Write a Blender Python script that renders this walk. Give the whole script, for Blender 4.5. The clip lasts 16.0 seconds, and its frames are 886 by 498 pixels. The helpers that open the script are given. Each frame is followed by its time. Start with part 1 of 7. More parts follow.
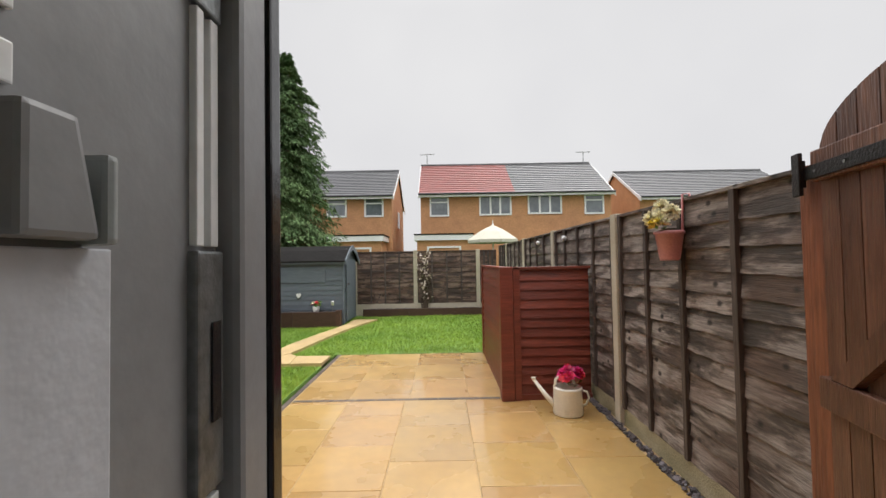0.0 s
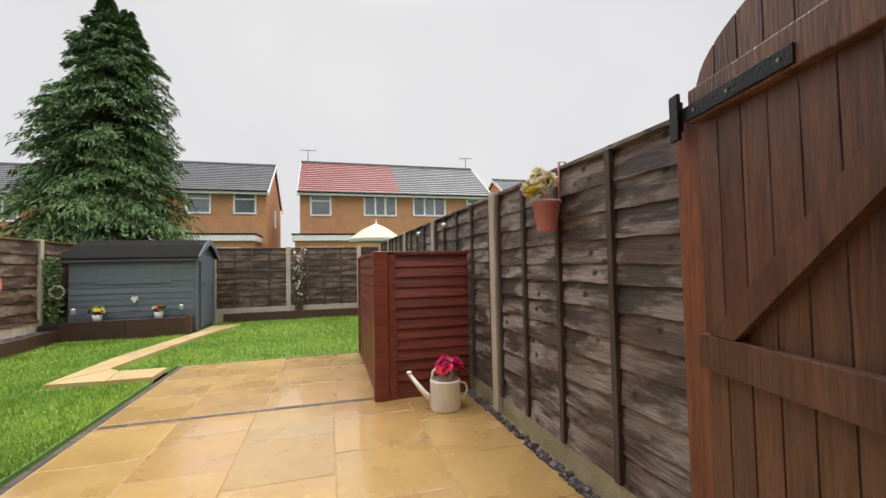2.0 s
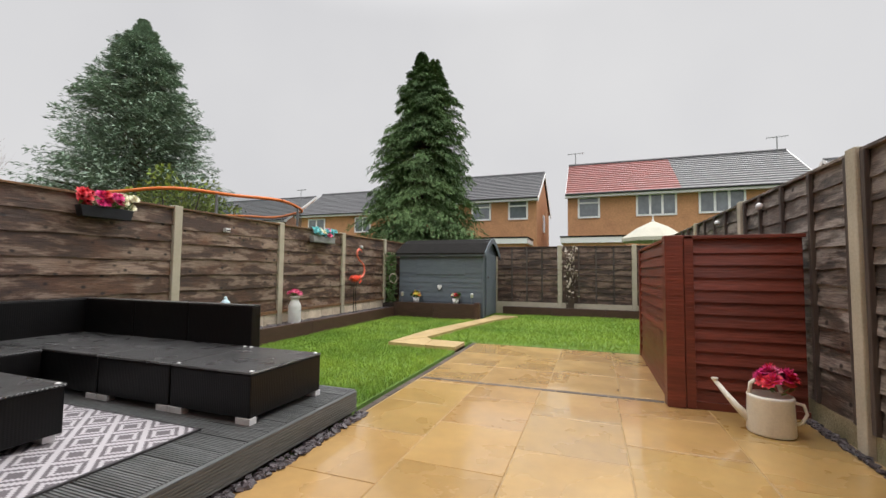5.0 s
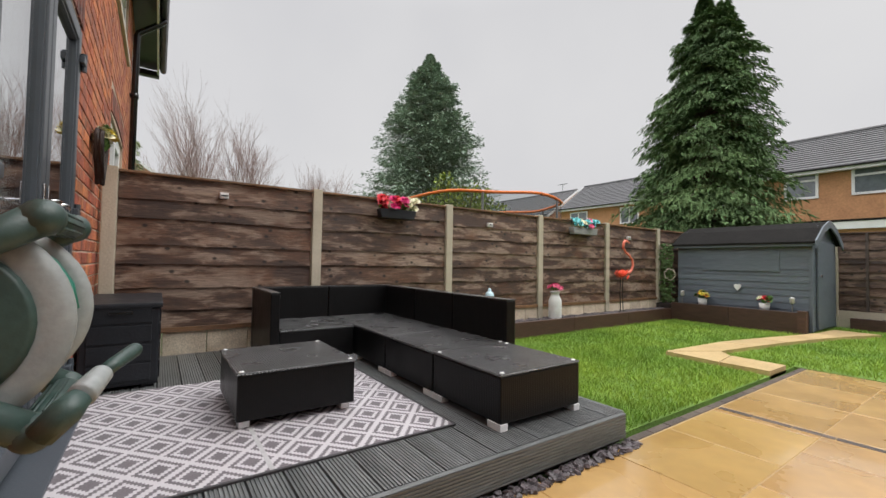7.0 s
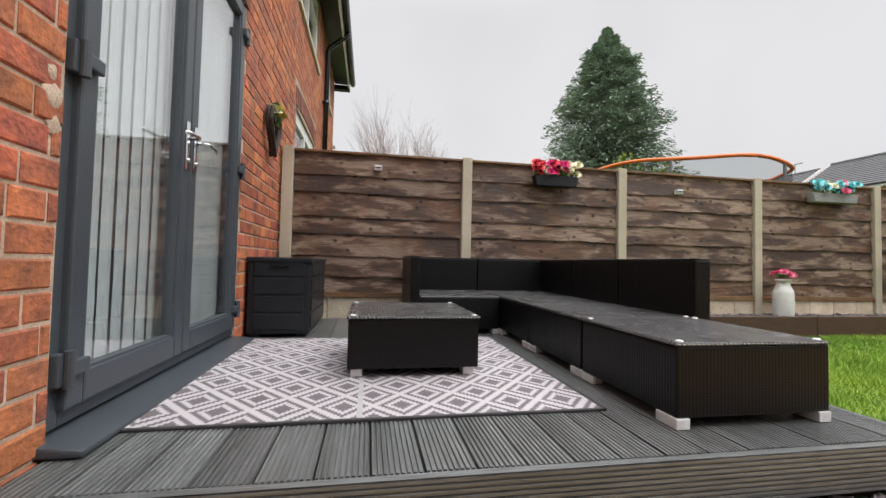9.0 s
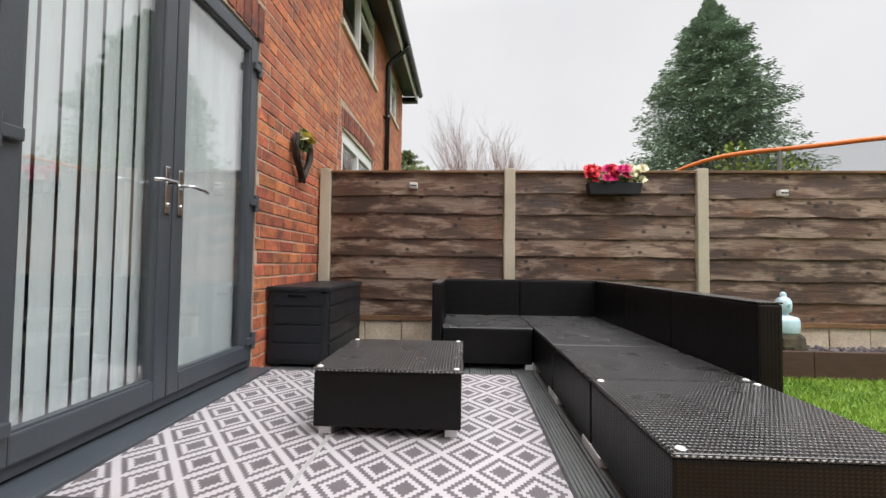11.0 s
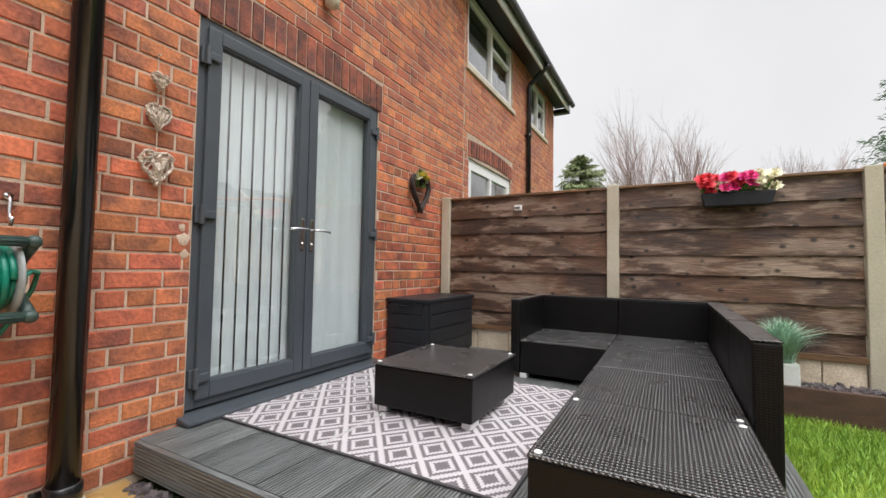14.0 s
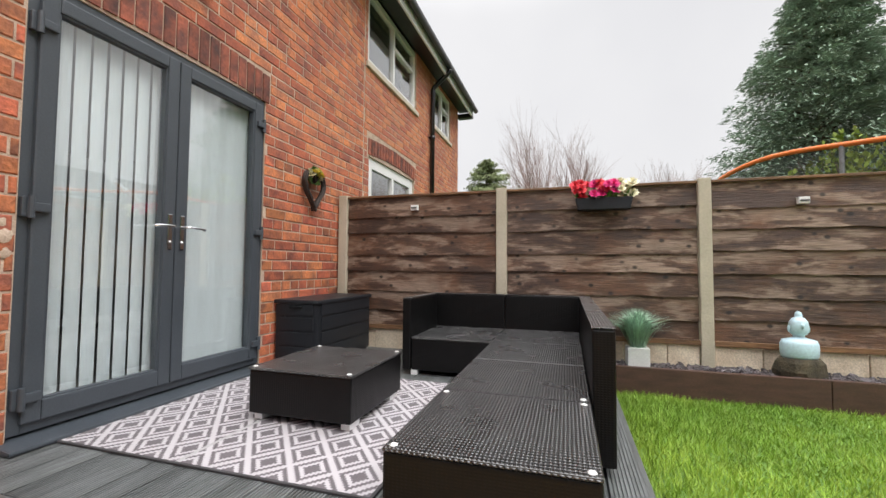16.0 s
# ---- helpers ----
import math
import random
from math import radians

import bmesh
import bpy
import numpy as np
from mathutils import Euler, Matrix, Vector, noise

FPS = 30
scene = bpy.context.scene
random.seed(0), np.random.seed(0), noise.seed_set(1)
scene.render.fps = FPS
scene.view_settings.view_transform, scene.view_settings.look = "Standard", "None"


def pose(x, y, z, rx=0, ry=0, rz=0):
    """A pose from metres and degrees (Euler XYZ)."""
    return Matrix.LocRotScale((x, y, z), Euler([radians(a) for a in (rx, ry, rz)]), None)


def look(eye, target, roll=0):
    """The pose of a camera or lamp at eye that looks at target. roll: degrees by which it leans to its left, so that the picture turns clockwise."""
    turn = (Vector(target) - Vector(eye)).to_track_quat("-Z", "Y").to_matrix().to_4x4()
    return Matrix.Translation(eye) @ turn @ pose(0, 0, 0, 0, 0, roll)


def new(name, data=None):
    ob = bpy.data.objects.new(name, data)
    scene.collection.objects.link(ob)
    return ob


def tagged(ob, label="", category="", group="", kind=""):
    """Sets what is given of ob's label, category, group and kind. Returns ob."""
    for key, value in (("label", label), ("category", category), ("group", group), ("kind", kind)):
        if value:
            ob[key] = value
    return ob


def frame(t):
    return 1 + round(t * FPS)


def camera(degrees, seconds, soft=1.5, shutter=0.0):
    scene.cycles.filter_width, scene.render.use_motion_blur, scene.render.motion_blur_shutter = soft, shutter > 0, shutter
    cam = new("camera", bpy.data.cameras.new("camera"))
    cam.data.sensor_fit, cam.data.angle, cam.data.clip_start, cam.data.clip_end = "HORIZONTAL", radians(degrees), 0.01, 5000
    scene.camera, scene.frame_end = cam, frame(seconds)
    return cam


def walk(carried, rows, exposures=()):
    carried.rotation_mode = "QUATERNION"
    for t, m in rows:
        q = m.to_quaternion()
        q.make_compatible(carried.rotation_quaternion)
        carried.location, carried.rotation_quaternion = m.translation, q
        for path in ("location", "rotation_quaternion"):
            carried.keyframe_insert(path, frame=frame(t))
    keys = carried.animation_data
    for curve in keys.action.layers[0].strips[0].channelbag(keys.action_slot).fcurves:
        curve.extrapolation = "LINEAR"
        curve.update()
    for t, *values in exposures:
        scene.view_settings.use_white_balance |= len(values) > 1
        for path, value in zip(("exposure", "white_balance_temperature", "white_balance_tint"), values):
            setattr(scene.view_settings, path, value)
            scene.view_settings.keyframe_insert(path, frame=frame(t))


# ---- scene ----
cam = camera(94.2, 16.0)
PATH = [
    (0, (0.211, 0.208, 1.363), (0.219, 2.207, 1.419), -1.0),
    (0.3, (0.256, 0.322, 1.310), (0.476, 2.308, 1.365), -1.2),
    (0.5, (0.278, 0.352, 1.277), (0.639, 2.319, 1.331), -1.3),
    (1, (0.325, 0.465, 1.21), (0.904, 2.379, 1.266), -1.4),
    (1.5, (0.356, 0.534, 1.18), (0.989, 2.43, 1.245), -1.3),
    (2, (0.379, 0.604, 1.171), (0.926, 2.527, 1.243), -1.2),
    (2.5, (0.366, 0.672, 1.106), (0.732, 2.637, 1.188), -1.1),
    (3, (0.335, 0.685, 1.033), (0.469, 2.677, 1.135), -0.6),
    (3.5, (0.307, 0.672, 1.009), (0.205, 2.666, 1.121), -0.1),
    (4, (0.288, 0.654, 1.011), (-0.025, 2.626, 1.12), 0.0),
    (4.2, (0.284, 0.644, 1.0), (-0.104, 2.603, 1.112), 0.2),
    (6.3, (0.14, 0.827, 0.997), (-1.144, 2.358, 1.077), 0.8),
    (6.5, (0.124, 0.89, 0.998), (-1.274, 2.318, 1.073), 1.0),
    (7, (0.023, 1.016, 0.991), (-1.62, 2.153, 1.055), 1.0),
    (7.5, (-0.087, 1.122, 0.9), (-1.901, 1.962, 0.956), 1.1),
    (8, (-0.128, 1.208, 0.786), (-2.033, 1.813, 0.844), 1.3),
    (8.5, (-0.2, 1.335, 0.725), (-2.147, 1.787, 0.787), 1.4),
    (9, (-0.295, 1.425, 0.685), (-2.262, 1.779, 0.754), 1.3),
    (9.2, (-0.318, 1.438, 0.687), (-2.291, 1.757, 0.757), 1.3),
    (11.3, (-0.555, 2.008, 0.898), (-2.546, 1.835, 0.973), 0.6),
    (11.5, (-0.583, 2.045, 0.914), (-2.568, 1.816, 0.994), 0.6),
    (12, (-0.599, 2.159, 0.929), (-2.543, 1.693, 1.016), 0.8),
    (12.5, (-0.543, 2.3, 0.954), (-2.414, 1.598, 1.04), 0.9),
    (13, (-0.437, 2.459, 0.969), (-2.243, 1.603, 1.053), 0.9),
    (13.5, (-0.376, 2.624, 0.973), (-2.141, 1.686, 1.058), 1.0),
    (14, (-0.307, 2.773, 0.973), (-2.059, 1.811, 1.059), 0.9),
    (14.5, (-0.249, 2.842, 0.987), (-2.002, 1.881, 1.07), 0.9),
    (15, (-0.175, 2.834, 0.984), (-1.947, 1.91, 1.066), 0.8),
    (15.5, (-0.212, 2.858, 0.984), (-2.019, 2.006, 1.069), 0.6),
    (16, (-0.358, 2.933, 0.967), (-2.27, 2.354, 1.058), 0.4),
]
walk(cam, [(t, look(eye, target, roll)) for t, eye, target, roll in PATH],
     exposures=((0, 0.08), (1, 0.14), (2, 0.1), (4, 0.0), (6.5, -0.08), (7.5, 0.03), (9, 0.14), (12, 0.27), (16, 0.27)))

# ---- daylight: a bright, even overcast sky ----
world = bpy.data.worlds.new("overcast_sky")
scene.world = world
world.use_nodes = True
wn, wl = world.node_tree.nodes, world.node_tree.links
sky = wn.new("ShaderNodeTexSky")
sky.sky_type, sky.sun_disc = "NISHITA", False
sky.sun_elevation, sky.sun_rotation = radians(38), radians(200)
sky.dust_density, sky.air_density = 6.0, 1.0
grey = wn.new("ShaderNodeHueSaturation")
grey.inputs["Saturation"].default_value = 0.12
grey.inputs["Value"].default_value = 0.10
wl.new(sky.outputs[0], grey.inputs["Color"])
wtex = wn.new("ShaderNodeTexCoord")
cloud = wn.new("ShaderNodeTexNoise")
cloud.inputs["Scale"].default_value, cloud.inputs["Detail"].default_value = 1.6, 4
wl.new(wtex.outputs["Generated"], cloud.inputs["Vector"])
cramp = wn.new("ShaderNodeValToRGB")
cramp.color_ramp.elements[0].position, cramp.color_ramp.elements[1].position = 0.25, 0.8
cramp.color_ramp.elements[0].color = (0.66, 0.66, 0.685, 1)
cramp.color_ramp.elements[1].color = (0.80, 0.795, 0.80, 1)
wl.new(cloud.outputs["Fac"], cramp.inputs[0])
wmix = wn.new("ShaderNodeMix")
wmix.data_type = "RGBA"
wmix.inputs["Factor"].default_value = 0.9
wl.new(grey.outputs[0], wmix.inputs[6])
wl.new(cramp.outputs[0], wmix.inputs[7])
# an overcast dome is brighter overhead than near the horizon
sep = wn.new("ShaderNodeSeparateXYZ")
wl.new(wtex.outputs["Generated"], sep.inputs[0])
dome = wn.new("ShaderNodeMapRange")
dome.interpolation_type = "SMOOTHSTEP"
dome.inputs["From Min"].default_value, dome.inputs["From Max"].default_value = 0.52, 1.0
dome.inputs["To Min"].default_value, dome.inputs["To Max"].default_value = 1.0, 5.6
wl.new(sep.outputs["Z"], dome.inputs["Value"])
lift = wn.new("ShaderNodeVectorMath")
lift.operation = "SCALE"
wl.new(wmix.outputs[2], lift.inputs[0])
wl.new(dome.outputs[0], lift.inputs["Scale"])
wl.new(lift.outputs[0], wn["Background"].inputs["Color"])
wn["Background"].inputs["Strength"].default_value = 1.04
sun = new("sun", bpy.data.lights.new("sun", "SUN"))
sun.data.energy, sun.data.angle, sun.data.color = 1.5, radians(35), (1.0, 0.97, 0.93)
sun.matrix_world = look((6, 14, 16), (0, 3, 0))


# ---- materials ----
def mat(name, color, rough=0.6, var=0.25, scale=6.0, fine=60.0, bump=0.15, metal=0.0, spec=0.5, stretch=(1, 1, 1),
        rand=0.0, color2=None, gloss_var=0.1, hue=0.0, coords="Object", bump_dist=0.01, edges=(0.3, 0.7), knots=0.0, detail=5):
    m = bpy.data.materials.new(name)
    m.use_nodes = True
    n, l = m.node_tree.nodes, m.node_tree.links
    b = n["Principled BSDF"]
    b.inputs["Metallic"].default_value = metal
    b.inputs["Specular IOR Level"].default_value = spec
    tc = n.new("ShaderNodeTexCoord")
    mp = n.new("ShaderNodeMapping")
    mp.inputs["Scale"].default_value = stretch
    l.new(tc.outputs[coords], mp.inputs["Vector"])
    info = n.new("ShaderNodeObjectInfo")
    shift = n.new("ShaderNodeVectorMath")
    shift.operation = "MULTIPLY_ADD"
    shift.inputs[1].default_value = (37, 23, 51)
    l.new(info.outputs["Random"], shift.inputs[0])
    l.new(mp.outputs[0], shift.inputs[2])
    big, small = n.new("ShaderNodeTexNoise"), n.new("ShaderNodeTexNoise")
    big.inputs["Scale"].default_value, small.inputs["Scale"].default_value = scale, fine
    big.inputs["Detail"].default_value, small.inputs["Detail"].default_value = detail, 3
    for t in (big, small):
        l.new(shift.outputs[0], t.inputs["Vector"])
    c2 = color2 or tuple(c * (1 - var) for c in color)
    ramp = n.new("ShaderNodeValToRGB")
    ramp.color_ramp.elements[0].position, ramp.color_ramp.elements[1].position = edges
    ramp.color_ramp.elements[0].color, ramp.color_ramp.elements[1].color = (*c2, 1), (*color, 1)
    l.new(big.outputs["Fac"], ramp.inputs[0])
    over = n.new("ShaderNodeMix")
    over.data_type, over.blend_type = "RGBA", "MULTIPLY"
    over.inputs["Factor"].default_value = min(1.0, var * 1.6)
    l.new(ramp.outputs[0], over.inputs[6])
    sm = n.new("ShaderNodeMapRange")
    sm.inputs["From Min"].default_value, sm.inputs["From Max"].default_value = 0.28, 0.72
    sm.inputs["To Min"].default_value, sm.inputs["To Max"].default_value = 0.55, 1.4
    l.new(small.outputs["Fac"], sm.inputs["Value"])
    l.new(sm.outputs[0], over.inputs[7])
    hs = n.new("ShaderNodeHueSaturation")
    if knots:
        km = n.new("ShaderNodeMapping")
        km.inputs["Scale"].default_value = [0.55 * s for s in stretch]
        l.new(tc.outputs[coords], km.inputs["Vector"])
        ks = n.new("ShaderNodeVectorMath")
        ks.operation = "ADD"
        l.new(km.outputs[0], ks.inputs[0])
        l.new(shift.outputs[0], ks.inputs[1])
        vo = n.new("ShaderNodeTexVoronoi")
        vo.inputs["Scale"].default_value = 1.15
        l.new(ks.outputs[0], vo.inputs["Vector"])
        kr = n.new("ShaderNodeMapRange")
        kr.inputs["From Min"].default_value, kr.inputs["From Max"].default_value = 0.05, 0.16
        kr.inputs["To Min"].default_value, kr.inputs["To Max"].default_value = 1 - knots, 1.0
        l.new(vo.outputs["Distance"], kr.inputs["Value"])
        kx = n.new("ShaderNodeMix")
        kx.data_type, kx.blend_type = "RGBA", "MULTIPLY"
        kx.inputs["Factor"].default_value = 1.0
        l.new(over.outputs[2], kx.inputs[6])
        l.new(kr.outputs[0], kx.inputs[7])
        l.new(kx.outputs[2], hs.inputs["Color"])
    else:
        l.new(over.outputs[2], hs.inputs["Color"])
    mr = n.new("ShaderNodeMapRange")
    mr.inputs["To Min"].default_value, mr.inputs["To Max"].default_value = 1.05 - rand, 1.05 + rand
    l.new(info.outputs["Random"], mr.inputs["Value"])
    l.new(mr.outputs[0], hs.inputs["Value"])
    if hue:
        mh = n.new("ShaderNodeMapRange")
        mh.inputs["To Min"].default_value, mh.inputs["To Max"].default_value = 0.5 - hue, 0.5 + hue
        fr = n.new("ShaderNodeMath")
        fr.operation = "FRACT"
        mu = n.new("ShaderNodeMath")
        mu.operation, mu.inputs[1].default_value = "MULTIPLY", 7.3
        l.new(info.outputs["Random"], mu.inputs[0])
        l.new(mu.outputs[0], fr.inputs[0])
        l.new(fr.outputs[0], mh.inputs["Value"])
        l.new(mh.outputs[0], hs.inputs["Hue"])
    l.new(hs.outputs[0], b.inputs["Base Color"])
    rr = n.new("ShaderNodeMapRange")
    rr.inputs["To Min"].default_value, rr.inputs["To Max"].default_value = max(0.02, rough - gloss_var), min(1, rough + gloss_var)
    l.new(big.outputs["Fac"], rr.inputs["Value"])
    l.new(rr.outputs[0], b.inputs["Roughness"])
    bp = n.new("ShaderNodeBump")
    bp.inputs["Strength"].default_value, bp.inputs["Distance"].default_value = bump, bump_dist
    l.new(small.outputs["Fac"], bp.inputs["Height"])
    l.new(bp.outputs[0], b.inputs["Normal"])
    return m


def island(m, amount=0.3, hue=0.0):
    """Piece-by-piece variation inside a joined mesh."""
    n, l = m.node_tree.nodes, m.node_tree.links
    g = n.new("ShaderNodeNewGeometry")
    hs = [x for x in n if x.type == "HUE_SAT"][0]
    h2 = n.new("ShaderNodeHueSaturation")
    src = hs.outputs[0].links[0].to_socket
    mr = n.new("ShaderNodeMapRange")
    mr.inputs["To Min"].default_value, mr.inputs["To Max"].default_value = 1 - amount, 1 + amount
    l.new(g.outputs["Random Per Island"], mr.inputs["Value"])
    l.new(mr.outputs[0], h2.inputs["Value"])
    l.new(hs.outputs[0], h2.inputs["Color"])
    if hue:
        mh = n.new("ShaderNodeMapRange")
        mh.inputs["To Min"].default_value, mh.inputs["To Max"].default_value = 0.5 - hue, 0.5 + hue
        l.new(g.outputs["Random Per Island"], mh.inputs["Value"])
        l.new(mh.outputs[0], h2.inputs["Hue"])
    l.new(h2.outputs[0], src)
    return m


def weave(m, scale=90.0, strength=0.6, depth=0.007, shading=0.75):
    """Adds a woven relief on top of a material, with shade painted into the gaps."""
    n, l = m.node_tree.nodes, m.node_tree.links
    b = n["Principled BSDF"]
    tc = n.new("ShaderNodeTexCoord")
    sp, ad, cb = n.new("ShaderNodeSeparateXYZ"), n.new("ShaderNodeMath"), n.new("ShaderNodeCombineXYZ")
    l.new(tc.outputs["Object"], sp.inputs[0])
    l.new(sp.outputs["X"], ad.inputs[0])
    l.new(sp.outputs["Y"], ad.inputs[1])
    l.new(ad.outputs[0], cb.inputs["X"])
    l.new(sp.outputs["Z"], cb.inputs["Z"])
    pairs = []
    for vec, d1, d2 in ((tc.outputs["Object"], "X", "Y"), (cb.outputs[0], "X", "Z")):
        ws = []
        for d in (d1, d2):
            w = n.new("ShaderNodeTexWave")
            w.bands_direction = d
            w.inputs["Scale"].default_value = scale / (14 if d == d1 else 10)
            l.new(vec, w.inputs["Vector"])
            ws.append(w)
        pr = n.new("ShaderNodeMath")
        pr.operation = "MULTIPLY"
        l.new(ws[0].outputs["Fac"], pr.inputs[0])
        l.new(ws[1].outputs["Fac"], pr.inputs[1])
        pairs.append(pr)
    geo, nsep, flat, mx = n.new("ShaderNodeNewGeometry"), n.new("ShaderNodeSeparateXYZ"), n.new("ShaderNodeMath"), n.new("ShaderNodeMix")
    flat.operation = "ABSOLUTE"
    l.new(geo.outputs["True Normal"], nsep.inputs[0])
    l.new(nsep.outputs["Z"], flat.inputs[0])
    l.new(flat.outputs[0], mx.inputs[0])
    l.new(pairs[1].outputs[0], mx.inputs[2])
    l.new(pairs[0].outputs[0], mx.inputs[3])
    bp = n.new("ShaderNodeBump")
    bp.inputs["Strength"].default_value, bp.inputs["Distance"].default_value = strength, depth
    l.new(mx.outputs[0], bp.inputs["Height"])
    l.new(bp.outputs[0], b.inputs["Normal"])
    l.new(bp.outputs[0], b.inputs["Coat Normal"])
    # crevice shade put into the colour: darker where the relief is low
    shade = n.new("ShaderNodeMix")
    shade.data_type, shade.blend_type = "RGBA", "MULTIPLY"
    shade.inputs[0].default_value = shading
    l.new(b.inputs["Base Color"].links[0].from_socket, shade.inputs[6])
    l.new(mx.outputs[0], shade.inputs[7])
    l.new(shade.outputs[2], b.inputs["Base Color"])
    return m


def coat(m, weight, rough):
    """A film of rain water that lies unevenly on the surface."""
    n, l = m.node_tree.nodes, m.node_tree.links
    b = n["Principled BSDF"]
    b.inputs["Coat Roughness"].default_value = rough
    tc, nz, mr = n.new("ShaderNodeTexCoord"), n.new("ShaderNodeTexNoise"), n.new("ShaderNodeMapRange")
    nz.inputs["Scale"].default_value, nz.inputs["Detail"].default_value = 2.3, 3
    l.new(tc.outputs["Object"], nz.inputs["Vector"])
    mr.inputs["From Min"].default_value, mr.inputs["From Max"].default_value = 0.35, 0.6
    mr.inputs["To Min"].default_value, mr.inputs["To Max"].default_value = weight * 0.45, weight
    l.new(nz.outputs["Fac"], mr.inputs["Value"])
    l.new(mr.outputs[0], b.inputs["Coat Weight"])
    return m


def fence_wood(name, dark, mid, pale, warm, along="y", rand=0.18, rough=0.55):
    """Rain-soaked lap boards: silvered patches over dark wood, long grain, knots and rusty stains."""
    m = bpy.data.materials.new(name)
    m.use_nodes = True
    n, l = m.node_tree.nodes, m.node_tree.links
    b = n["Principled BSDF"]
    tc, info = n.new("ShaderNodeTexCoord"), n.new("ShaderNodeObjectInfo")
    shift = n.new("ShaderNodeVectorMath")
    shift.operation = "MULTIPLY_ADD"
    shift.inputs[1].default_value = (41, 29, 57)
    l.new(info.outputs["Random"], shift.inputs[0])
    l.new(tc.outputs["Object"], shift.inputs[2])

    def tex(kind, across, run, scale, detail=6, distort=0.0):
        mp, t = n.new("ShaderNodeMapping"), n.new(kind)
        mp.inputs["Scale"].default_value = (run, across, across) if along == "x" else (across, run, across)
        l.new(shift.outputs[0], mp.inputs["Vector"])
        l.new(mp.outputs[0], t.inputs["Vector"])
        t.inputs["Scale"].default_value = scale
        if kind == "ShaderNodeTexNoise":
            t.inputs["Detail"].default_value, t.inputs["Distortion"].default_value = detail, distort
            t.inputs["Roughness"].default_value = 0.62
        return t

    def span(sock, a, b0, c, d):
        mr = n.new("ShaderNodeMapRange")
        for key, v in (("From Min", a), ("From Max", b0), ("To Min", c), ("To Max", d)):
            mr.inputs[key].default_value = v
        l.new(sock, mr.inputs["Value"])
        return mr.outputs[0]

    def blend(mode, fac, a, c):
        mx = n.new("ShaderNodeMix")
        mx.data_type, mx.blend_type = "RGBA", mode
        for i, v in ((0, fac), (6, a), (7, c)):
            if isinstance(v, (int, float)):
                mx.inputs[i].default_value = v
            elif isinstance(v, tuple):
                mx.inputs[i].default_value = (*v, 1)
            else:
                l.new(v, mx.inputs[i])
        return mx.outputs[2]

    patch = tex("ShaderNodeTexNoise", 3.6, 0.9, 2.5, 10, 0.25)
    grain = tex("ShaderNodeTexNoise", 26, 1.7, 4.0, 4, 0.6)
    stain = tex("ShaderNodeTexNoise", 1.0, 0.8, 1.9, 3, 0.3)
    knot = tex("ShaderNodeTexVoronoi", 1.25, 0.95, 7.5)
    ramp = n.new("ShaderNodeValToRGB")
    el = ramp.color_ramp.elements
    el[0].position, el[0].color = 0.44, (*dark, 1)
    el[1].position, el[1].color = 0.57, (*pale, 1)
    e = el.new(0.50)
    e.color = (*mid, 1)
    l.new(patch.outputs["Fac"], ramp.inputs[0])
    c = blend("MIX", span(stain.outputs["Fac"], 0.50, 0.66, 0.0, 0.75), ramp.outputs[0], warm)
    c = blend("MULTIPLY", 0.85, c, span(grain.outputs["Fac"], 0.32, 0.66, 0.52, 1.32))
    c = blend("MULTIPLY", 1.0, c, span(knot.outputs["Distance"], 0.09, 0.20, 0.15, 1.0))
    hs = n.new("ShaderNodeHueSaturation")
    l.new(c, hs.inputs["Color"])
    l.new(span(info.outputs["Random"], 0, 1, 1.04 - rand, 1.04 + rand), hs.inputs["Value"])
    l.new(hs.outputs[0], b.inputs["Base Color"])
    l.new(span(patch.outputs["Fac"], 0.3, 0.7, rough - 0.12, rough + 0.15), b.inputs["Roughness"])
    hsum = n.new("ShaderNodeMath")
    hsum.operation = "ADD"
    l.new(grain.outputs["Fac"], hsum.inputs[0])
    l.new(patch.outputs["Fac"], hsum.inputs[1])
    bp = n.new("ShaderNodeBump")
    bp.inputs["Strength"].default_value, bp.inputs["Distance"].default_value = 0.7, 0.008
    l.new(hsum.outputs[0], bp.inputs["Height"])
    l.new(bp.outputs[0], b.inputs["Normal"])
    return m


M_BRICK = island(mat("red_brick", (0.50, 0.152, 0.068), 0.75, 0.35, 8, 60, 0.6, color2=(0.20, 0.070, 0.046), rand=0.3, hue=0.01, edges=(0.33, 0.60)), 0.0)
M_BRICKS = island(mat("red_brick_joined", (0.54, 0.170, 0.076), 0.75, 0.35, 6, 60, 0.6, color2=(0.27, 0.10, 0.066), edges=(0.33, 0.60)), 0.3, 0.01)
M_BRICKN = island(mat("orange_red_brick", (0.52, 0.18, 0.088), 0.75, 0.4, 5, 70, 0.4, color2=(0.38, 0.14, 0.085)), 0.2, 0.01)
M_SOLDIER = mat("dark_lintel_brick", (0.36, 0.10, 0.055), 0.7, 0.4, 9, 60, 0.5, color2=(0.075, 0.032, 0.028), rand=0.42)
M_MORTAR = mat("lime_mortar", (0.56, 0.44, 0.34), 0.9, 0.3, 8, 120, 0.4, color2=(0.40, 0.30, 0.23))
M_SLAB = coat(mat("wet_sandstone_slab", (0.43, 0.268, 0.096), 0.28, 0.10, 1.7, 14, 0.04, color2=(0.35, 0.208, 0.070), rand=0.09, hue=0.005, gloss_var=0.15, bump_dist=0.002), 1.0, 0.055)
M_PATH = coat(mat("pale_path_stone", (0.50, 0.365, 0.175), 0.5, 0.2, 2.5, 30, 0.1, color2=(0.40, 0.28, 0.125), rand=0.08), 0.4, 0.15)
